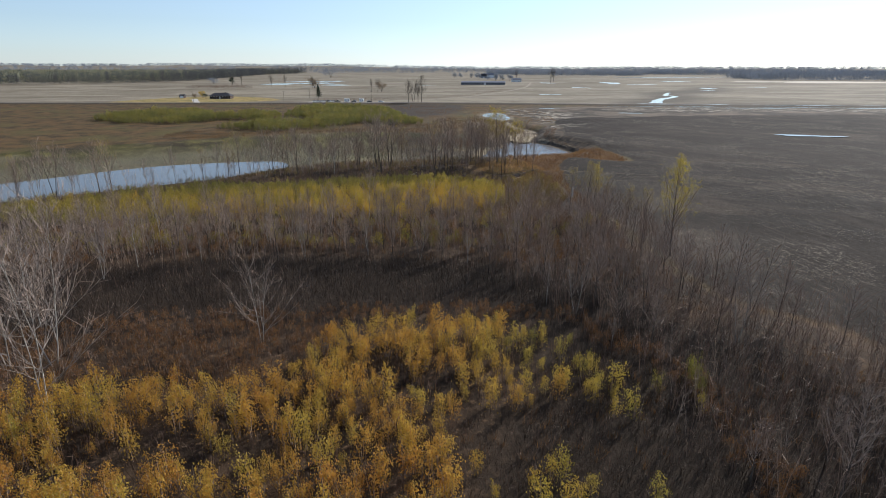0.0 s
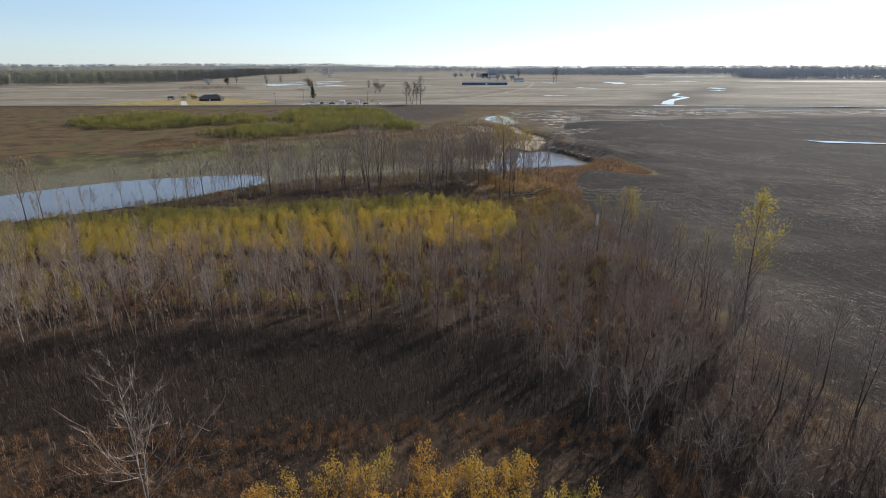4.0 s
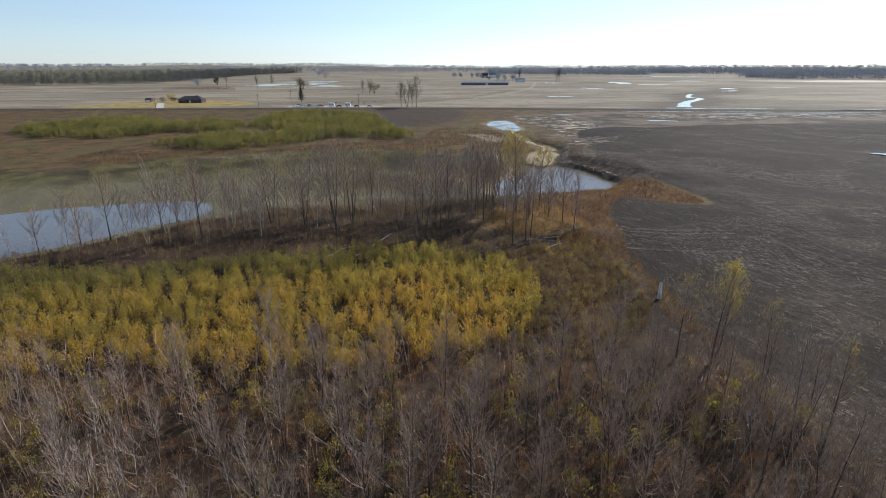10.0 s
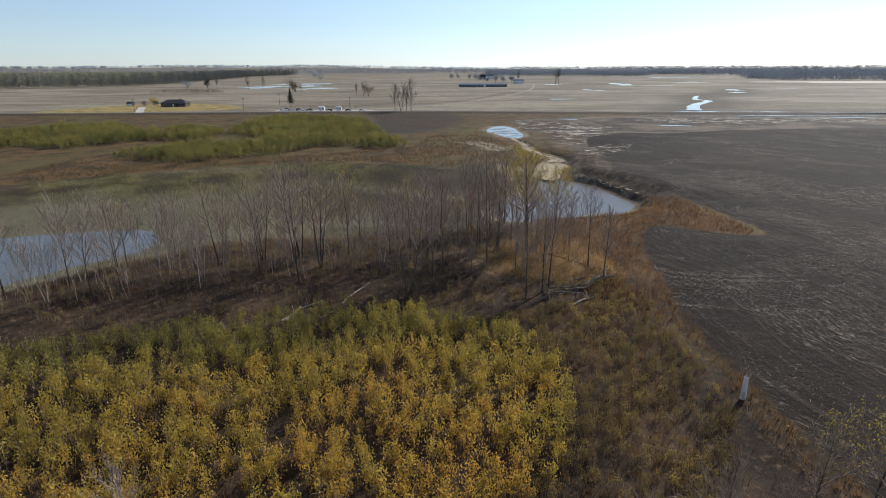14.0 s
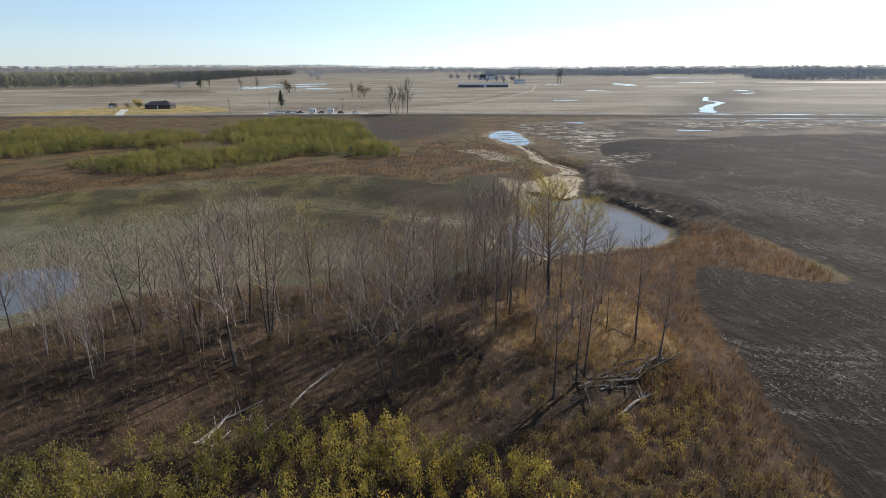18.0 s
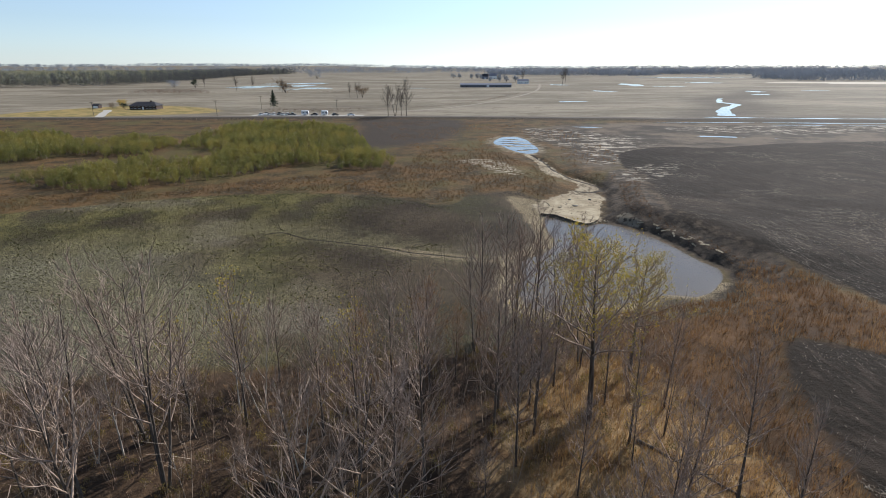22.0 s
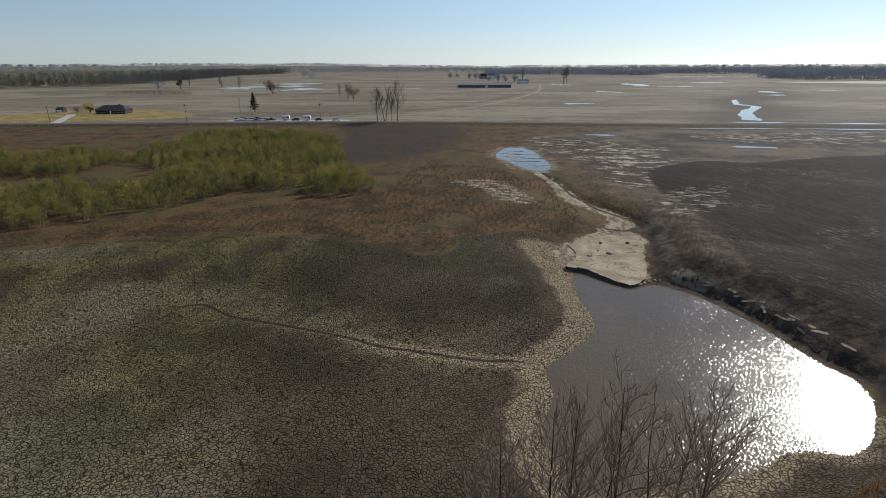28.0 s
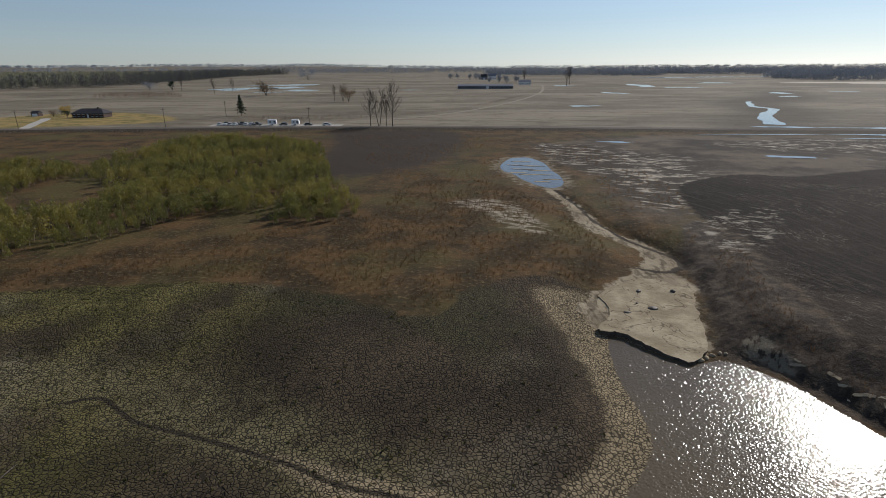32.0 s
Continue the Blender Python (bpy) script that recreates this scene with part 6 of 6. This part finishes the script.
# ---- trees of the fields ----
for key, x, y, tall, turn in (("sturdy0", -29, 469, 18, 0), ("sturdy1", -25, 472, 19, 1.2), ("sturdy2", -21, 469, 16, 2), ("sturdy0", -18, 471, 17, 3)):
    plant(key, x, y, tall, turn, "tall bare tree standing by the field road", "roadside trees")
for key, x, y, tall, turn in (("sturdy1", -254, 836, 18, 0), ("sturdy0", -237, 847, 17, 1), ("sturdy2", -87, 682, 14, 2), ("sturdy1", 200, 1050, 20, 3), ("sturdy0", 208, 1065, 22, 4), ("sturdy2", 141, 1090, 24, 5), ("sturdy0", -323, 905, 14, 2), ("sturdy1", -79, 679, 12, 2), ("sturdy2", -181, 780, 15, 1)):
    plant(key, x, y, tall, turn, "lone bare tree far out on the fields", "lone field trees")


def round_tree(x, y, tall, wide, seed, mat, label, name="round_tree", category="tree"):
    """A small leafy tree: a short forked trunk and a loose crown."""
    r = np.random.RandomState(seed)
    ob = thing(name, label, category, at=pose(x, y, height_at(x, y)))
    stems = [branch_line(r, (0, 0, -0.2), (r.normal(0, 0.3), r.normal(0, 0.3), 1), tall * 0.7, 0.025 * tall, 4, 0.1, 0.08) for _ in range(3)]
    part_np("trunk", mesh_np("trunk", *tubes(stems, 5), [M_BARK_DARK]), ob)
    n, lumps = 620, 9
    a, q = r.uniform(0, 6.28, lumps), r.uniform(0.15, 0.75, lumps)
    mid = np.stack([np.cos(a) * wide * q, np.sin(a) * wide * q, tall * r.uniform(0.3, 0.85, lumps)], 1)
    k = r.randint(0, lumps, n)
    c = mid[k] + r.normal(0, 1, (n, 3)) * np.array([wide * 0.24, wide * 0.24, tall * 0.11]) * r.uniform(0.6, 1.3, (lumps, 1))[k]
    c[:, 2] = np.maximum(c[:, 2], 0.3)
    v, f = leaf_quads(r, c, 0.045 * tall)
    part_np("crown", mesh_np("crown", v, f, [mat], np.repeat(r.rand(n), 4)), ob)
    return ob


M_SHRUB_BROWN = leafage("shrub_brown", [(0.12, 0.09, 0.06), (0.22, 0.15, 0.09), (0.27, 0.2, 0.12)], 0.2)
round_tree(-74, 677, 11, 7, 1, M_SHRUB_BROWN, "spreading rusty-brown tree on the harvested field")
round_tree(-178, 782, 16, 9, 2, M_SHRUB_BROWN, "rounded brown tree beside the flood pools")
round_tree(-285, 1435, 20, 26, 3, M_WOOD_HAZE, "broad clump of trees far across the fields", "tree_clump")
round_tree(-384, 945, 12, 10, 4, M_WOOD_HAZE, "dark bushy trees on the low mound", "tree_clump")
round_tree(-350, 937, 12, 6, 5, M_LEAF_DARK, "dark evergreen on the low mound")
round_tree(-240, 541, 4.5, 3.2, 6, M_SHRUB_BROWN, "low brown bush near the driveway", "bush", "bush")
round_tree(-234, 545, 6.5, 4.0, 7, M_LEAF_YELLOW, "yellowing small tree beside the house")
round_tree(-226, 533, 5, 3.4, 8, M_LEAF_DARK, "dark round bush at the corner of the house", "bush", "bush")


def pine(x, y, tall):
    r = np.random.RandomState(77)
    ob = thing("pine_tree", "dark green pine standing alone by the road", "tree", at=pose(x, y, height_at(x, y)))
    part_np("trunk", mesh_np("trunk", *tubes([branch_line(r, (0, 0, -0.2), (0.02, 0, 1), tall, 0.25, 6, 0, 0.01)], 7), [M_BARK_DARK], smooth=True), ob)
    n = 700
    u = r.rand(n) ** 0.8
    a = r.uniform(0, 6.28, n)
    shape = np.where(u < 0.25, 0.5 + 2 * u, 1.0) * (1.05 - u) * (0.75 + 0.35 * np.sin(u * 40) + 0.2 * np.sin(a * 5))
    rad = 3.9 * shape * r.rand(n) ** 0.4
    c = np.stack([np.cos(a) * rad, np.sin(a) * rad, tall * (0.12 + 0.9 * u) - 0.15 * rad], 1)
    v, f = leaf_quads(r, c, 0.5)
    part_np("needles", mesh_np("needles", v, f, [M_LEAF_DARK], np.repeat(r.rand(n), 4)), ob, "dark green needles")


pine(-120, 540, 12.5)
MOUND = smooth_outline([(-345, 772), (-300, 790), (-262, 772), (-262, 745), (-300, 738), (-340, 748)], 3)
p = scatter(MOUND, 3.2, rng)
mass("mound_brush", "brush", p, BRUSH, rng.uniform(1.5, 2.8, len(p)), tints_for(p, 20, 60, 0.15), M_BRUSH, "dark brush covering a low mound in the field", "undergrowth")
roadside = smooth_outline([(-300, 452), (-150, 456), (0, 452), (60, 446), (60, 440), (0, 446), (-150, 450), (-300, 446)], 3)
p = scatter(roadside, 2.4, rng)
p = p[waves(p[:, 0], p[:, 1], 30, 62) > -0.1]
mass("roadside_brush", "brush", p, BRUSH, rng.uniform(0.5, 1.1, len(p)), tints_for(p, 20, 61, 0.3), M_BRUSH, "dead weeds along the road ditch", "undergrowth")

p = np.vstack([scatter(smooth_outline([(-118, 512), (-95, 508), (-70, 512), (-50, 530), (-62, 536), (-85, 524), (-112, 524)], 3), 2.2, rng), scatter(smooth_outline([(-150, 790), (-120, 800), (-90, 790), (-100, 780), (-140, 778)], 3), 3.0, rng),
               scatter(smooth_outline([(-70, 500), (-20, 530), (30, 590), (90, 740), (86, 742), (24, 596), (-26, 536), (-74, 506)], 3), 3.0, rng)])
mass("field_brush", "brush", p, BRUSH, rng.uniform(0.6, 1.5, len(p)), tints_for(p, 20, 67, 0.2), M_BRUSH, "brown brush along the ditches of the fields", "undergrowth")

# ---- buildings ----


def box(x0, x1, y0, y1, z0, z1, bevel=0.0):
    bm = bmesh.new()
    bmesh.ops.create_cube(bm, size=1.0)
    for v in bm.verts:
        v.co = Vector(((x0 + x1) / 2 + v.co.x * (x1 - x0), (y0 + y1) / 2 + v.co.y * (y1 - y0), (z0 + z1) / 2 + v.co.z * (z1 - z0)))
    if bevel:
        bmesh.ops.bevel(bm, geom=bm.edges[:], offset=bevel, segments=2, affect="EDGES")
    return bm


def hip_roof(w, d, z, rise, over, inset):
    """A hipped (or, with no inset, gabled) roof with thick eaves."""
    bm = bmesh.new()
    x, y = w / 2 + over, d / 2 + over
    low = [bm.verts.new(c) for c in ((-x, -y, z - 0.2), (x, -y, z - 0.2), (x, y, z - 0.2), (-x, y, z - 0.2))]
    eave = [bm.verts.new(c) for c in ((-x, -y, z), (x, -y, z), (x, y, z), (-x, y, z))]
    r0, r1 = bm.verts.new((-x + inset, 0, z + rise)), bm.verts.new((x - inset, 0, z + rise))
    bm.faces.new(low[::-1])
    for k in range(4):
        bm.faces.new((low[k], low[(k + 1) % 4], eave[(k + 1) % 4], eave[k]))
    bm.faces.new((eave[0], eave[1], r1, r0))
    bm.faces.new((eave[2], eave[3], r0, r1))
    bm.faces.new((eave[1], eave[2], r1))
    bm.faces.new((eave[3], eave[0], r0))
    return bm


M_ROOF_DARK = plain("roof_dark", (0.045, 0.042, 0.045), 0.8, 0.25, 1.5)
M_ROOF_GREY = plain("roof_grey", (0.20, 0.20, 0.22), 0.5, 0.15, 0.6)
M_BRICK = plain("house_brick", (0.07, 0.048, 0.04), 0.85, 0.25, 2.0)
# Wall grey shifted towards blue, with the distance haze in the paint.
M_SHED_HAZE = plain("hazy_shed_sheet", (0.13, 0.135, 0.15), 0.6, 0.15, 0.8)
M_WHITE = plain("white_paint", (0.75, 0.75, 0.74), 0.5, 0.06, 1.0)
M_GLASS = plain("dark_glass", (0.02, 0.023, 0.027), 0.08, 0.1, 1.0, spec=0.5)
M_RUBBER = plain("rubber", (0.02, 0.02, 0.02), 0.85)
M_STEEL = plain("steel", (0.5, 0.5, 0.5), 0.35, 0.1, 2.0, 0.9)


def house(x, y, turn, w, d, eaves, rise, over, inset, wall_mat, roof_mat, label, windows=4, name="house", chimney=True, big_door=False):
    ob = thing(name, label, name.split("_")[-1], at=pose(x, y, height_at(x, y) - 0.05, 0, 0, turn))
    part("wall", box(-w / 2, w / 2, -d / 2, d / 2, 0, eaves - 0.2), wall_mat, ob)
    roof = part("roof", hip_roof(w, d, eaves, rise, over, inset), roof_mat, ob)
    if chimney:
        part("chimney", box(w * 0.2, w * 0.2 + 0.9, -0.4, 0.5, eaves, eaves + rise + 0.7, 0.04), M_BRICK, roof)
    for k in range(windows):
        u = -w / 2 + w * (k + 0.5) / windows
        if big_door and k == windows // 2:
            part("door", box(u - 1.8, u + 1.8, -d / 2 - 0.08, -d / 2 + 0.02, 0.02, min(3.2, eaves - 0.4), 0.02), M_WHITE, ob)
            continue
        if not big_door and k == windows // 2:
            part("door", box(u - 0.5, u + 0.5, -d / 2 - 0.07, -d / 2 + 0.02, 0.02, 2.1, 0.02), M_WHITE, ob)
            continue
        win = part("window", box(u - 0.7, u + 0.7, -d / 2 - 0.04, -d / 2 + 0.02, 0.9, 2.1), M_GLASS, ob)
        part("frame", box(u - 0.8, u + 0.8, -d / 2 - 0.07, -d / 2 - 0.041, 2.1, 2.22), M_WHITE, win)
        part("sill", box(u - 0.8, u + 0.8, -d / 2 - 0.12, -d / 2 - 0.041, 0.8, 0.9), M_WHITE, win)
    return ob


house(-212, 536, 2, 19, 10, 2.7, 2.7, 0.6, 4.0, M_BRICK, M_ROOF_DARK, "dark low brick house with a hipped roof on a mown lawn", 7)
house(-254, 546, 0, 4.5, 4, 2.2, 1.2, 0.3, 0.0, M_BRICK, M_ROOF_DARK, "small dark shed near the house", 3, "garden_shed", False, True)
house(66, 930, -3, 72, 12, 3.6, 2.0, 0.4, 0.0, M_SHED_HAZE, M_ROOF_GREY, "long low farm shed with a grey metal roof", 12, "farm_shed", False, True)
house(118, 1400, 0, 16, 11, 7, 5, 0.4, 0.0, M_WHITE, M_ROOF_GREY, "white two-storey farmhouse far off among trees", 5, "farm_house")
house(100, 1395, 0, 14, 12, 6, 5, 0.4, 0.0, M_ROOF_GREY, M_ROOF_DARK, "dark gabled barn beside the farmhouse", 3, "barn", False, True)
house(140, 1078, 0, 18, 10, 4.5, 3, 0.4, 0.0, M_WHITE, M_ROOF_GREY, "pale farm building with a blue-grey roof", 5, "farm_building", False, True)
for k, (x, y, h) in enumerate(((70, 1390, 12), (84, 1402, 14), (90, 1380, 11), (132, 1405, 13), (30, 1460, 13), (45, 1470, 12), (110, 1180, 12), (122, 1170, 13), (136, 1150, 14), (95, 1200, 10))):
    round_tree(x, y, h, h * 0.5, 20 + k, M_WOOD_HAZE, "leafless farmyard tree greyed with painted haze", "farmyard_tree")


def utility_pole(x, y):
    ob = thing("utility_pole", "weathered wooden utility pole with a crossarm", "pole", "utility poles", pose(x, y, height_at(x, y)))
    part_np("pole", mesh_np("pole", *tubes([(np.array([(0, 0, -0.5), (0, 0, 4), (0, 0, 9.5)]), np.array([0.13, 0.11, 0.09]))], 8), [M_DEADWOOD_DARK], smooth=True), ob)
    arm = part("crossarm", box(-1.1, 1.1, -0.07, 0.07, 8.8, 8.95, 0.01), M_DEADWOOD_DARK, ob)
    for u in (-0.95, 0, 0.95):
        part("insulator", box(u - 0.05, u + 0.05, -0.05, 0.05, 8.952, 9.1, 0.015), M_GLASS, arm)


for x, y in ((-133, 467), (-127, 533), (-210, 470), (-60, 468)):
    utility_pole(x, y)

# ---- vehicles ----


def wheel(parent, x, y, radius):
    for s in (-1, 1):
        bm = bmesh.new()
        bmesh.ops.create_cone(bm, cap_ends=True, segments=16, radius1=radius, radius2=radius, depth=0.22, matrix=pose(x, s * y, radius, 90, 0, 0))
        bmesh.ops.bevel(bm, geom=[e for e in bm.edges if len(e.link_faces) == 2 and abs(e.calc_face_angle(0)) > 1], offset=0.03, segments=1, affect="EDGES")
        w = part("wheel", bm, M_RUBBER, parent)
        bm = bmesh.new()
        bmesh.ops.create_cone(bm, cap_ends=True, segments=12, radius1=radius * 0.6, radius2=radius * 0.5, depth=0.05, matrix=pose(x, s * (y + 0.12), radius, -90 * s, 0, 0))
        part("rim", bm, M_STEEL, w)


def profile(points, half, bevel=0.05):
    """A body from a side outline, extruded across and bevelled."""
    bm = bmesh.new()
    a = [bm.verts.new((x, -half, z)) for x, z in points]
    b = [bm.verts.new((x, half, z)) for x, z in points]
    bm.faces.new(a), bm.faces.new(b[::-1])
    for k in range(len(points)):
        bm.faces.new((a[k - 1], b[k - 1], b[k], a[k]))
    bmesh.ops.recalc_face_normals(bm, faces=bm.faces[:])
    bmesh.ops.bevel(bm, geom=bm.edges[:], offset=bevel, segments=2, affect="EDGES")
    return bm


def car(x, y, turn, paint, label, pickup=False):
    ob = thing("pickup_truck" if pickup else "car", label, "pickup" if pickup else "car", "parked vehicles", pose(x, y, height_at(x, y) + 0.09, 0, 0, turn))
    if pickup:
        part("body", profile(((-2.6, 0.45), (2.6, 0.45), (2.65, 0.95), (1.2, 1.05), (0.6, 1.1), (-2.6, 1.1)), 0.95), paint, ob)
        part("cabin", profile(((-0.6, 1.06), (1.15, 1.06), (0.6, 1.75), (-0.5, 1.78)), 0.85), M_GLASS, ob)
    else:
        part("body", profile(((-2.2, 0.4), (2.2, 0.4), (2.25, 0.8), (1.1, 0.95), (-2.0, 1.0), (-2.25, 0.8)), 0.88), paint, ob)
        part("cabin", profile(((-1.7, 0.96), (1.0, 0.96), (0.4, 1.45), (-1.3, 1.47)), 0.78), M_GLASS, ob)
        part("roof", profile(((-1.3, 1.44), (0.38, 1.42), (0.3, 1.5), (-1.2, 1.52)), 0.76, 0.02), paint, ob)
    for u in (-1.4, 1.4):
        wheel(ob, u, 0.8, 0.34)


def camper(x, y, turn, label, length=6.5):
    ob = thing("camper_trailer", label, "camper", "parked vehicles", pose(x, y, height_at(x, y) + 0.09, 0, 0, turn))
    h = length / 2
    part("body", profile(((-h, 0.55), (h, 0.55), (h + 0.2, 1.4), (h - 0.2, 2.9), (-h, 2.95)), 1.2, 0.1), M_WHITE, ob)
    for u in (-0.6, 0.35):
        part("window", box(u * h, u * h + 0.9, -1.23, -1.19, 1.5, 2.1), M_GLASS, ob)
    part("door", box(0.75 * h - 0.3, 0.75 * h + 0.3, -1.225, -1.19, 0.65, 2.4), M_ROOF_GREY, ob)
    wheel(ob, -0.3, 1.0, 0.36)


PAINTS = [plain("paint_white", (0.75, 0.75, 0.75), 0.3, 0.04, 1, spec=0.5), plain("paint_silver", (0.45, 0.46, 0.47), 0.3, 0.05, 1, spec=0.5), plain("paint_dark", (0.04, 0.045, 0.055), 0.3, 0.1, 1, spec=0.5)]
for k in range(7):
    car(-110.5 + 2.8 * k, 481 + 0.8 * math.sin(k * 2.1), 80 + 12 * math.sin(k * 1.7), PAINTS[(0, 0, 1, 0, 2, 0, 0)[k]], ("white", "white", "silver", "white", "dark blue", "white", "white")[k] + " vehicle parked in a row beside the road", k % 3 == 1)
camper(-82.5, 480, 4, "white camper trailer parked beside the road", 4.4)
camper(-70, 479, 2, "white camper trailer parked beside the road", 3.9)
car(-90.5, 479, 10, PAINTS[2], "dark blue pickup parked beside a camper", True)
car(-76.5, 479, 170, PAINTS[2], "dark blue vehicle parked between campers")
car(-53, 476.5, 5, PAINTS[0], "white car standing alone beside the road")
car(-63, 477.5, 20, PAINTS[2], "dark blue vehicle parked beside the road")
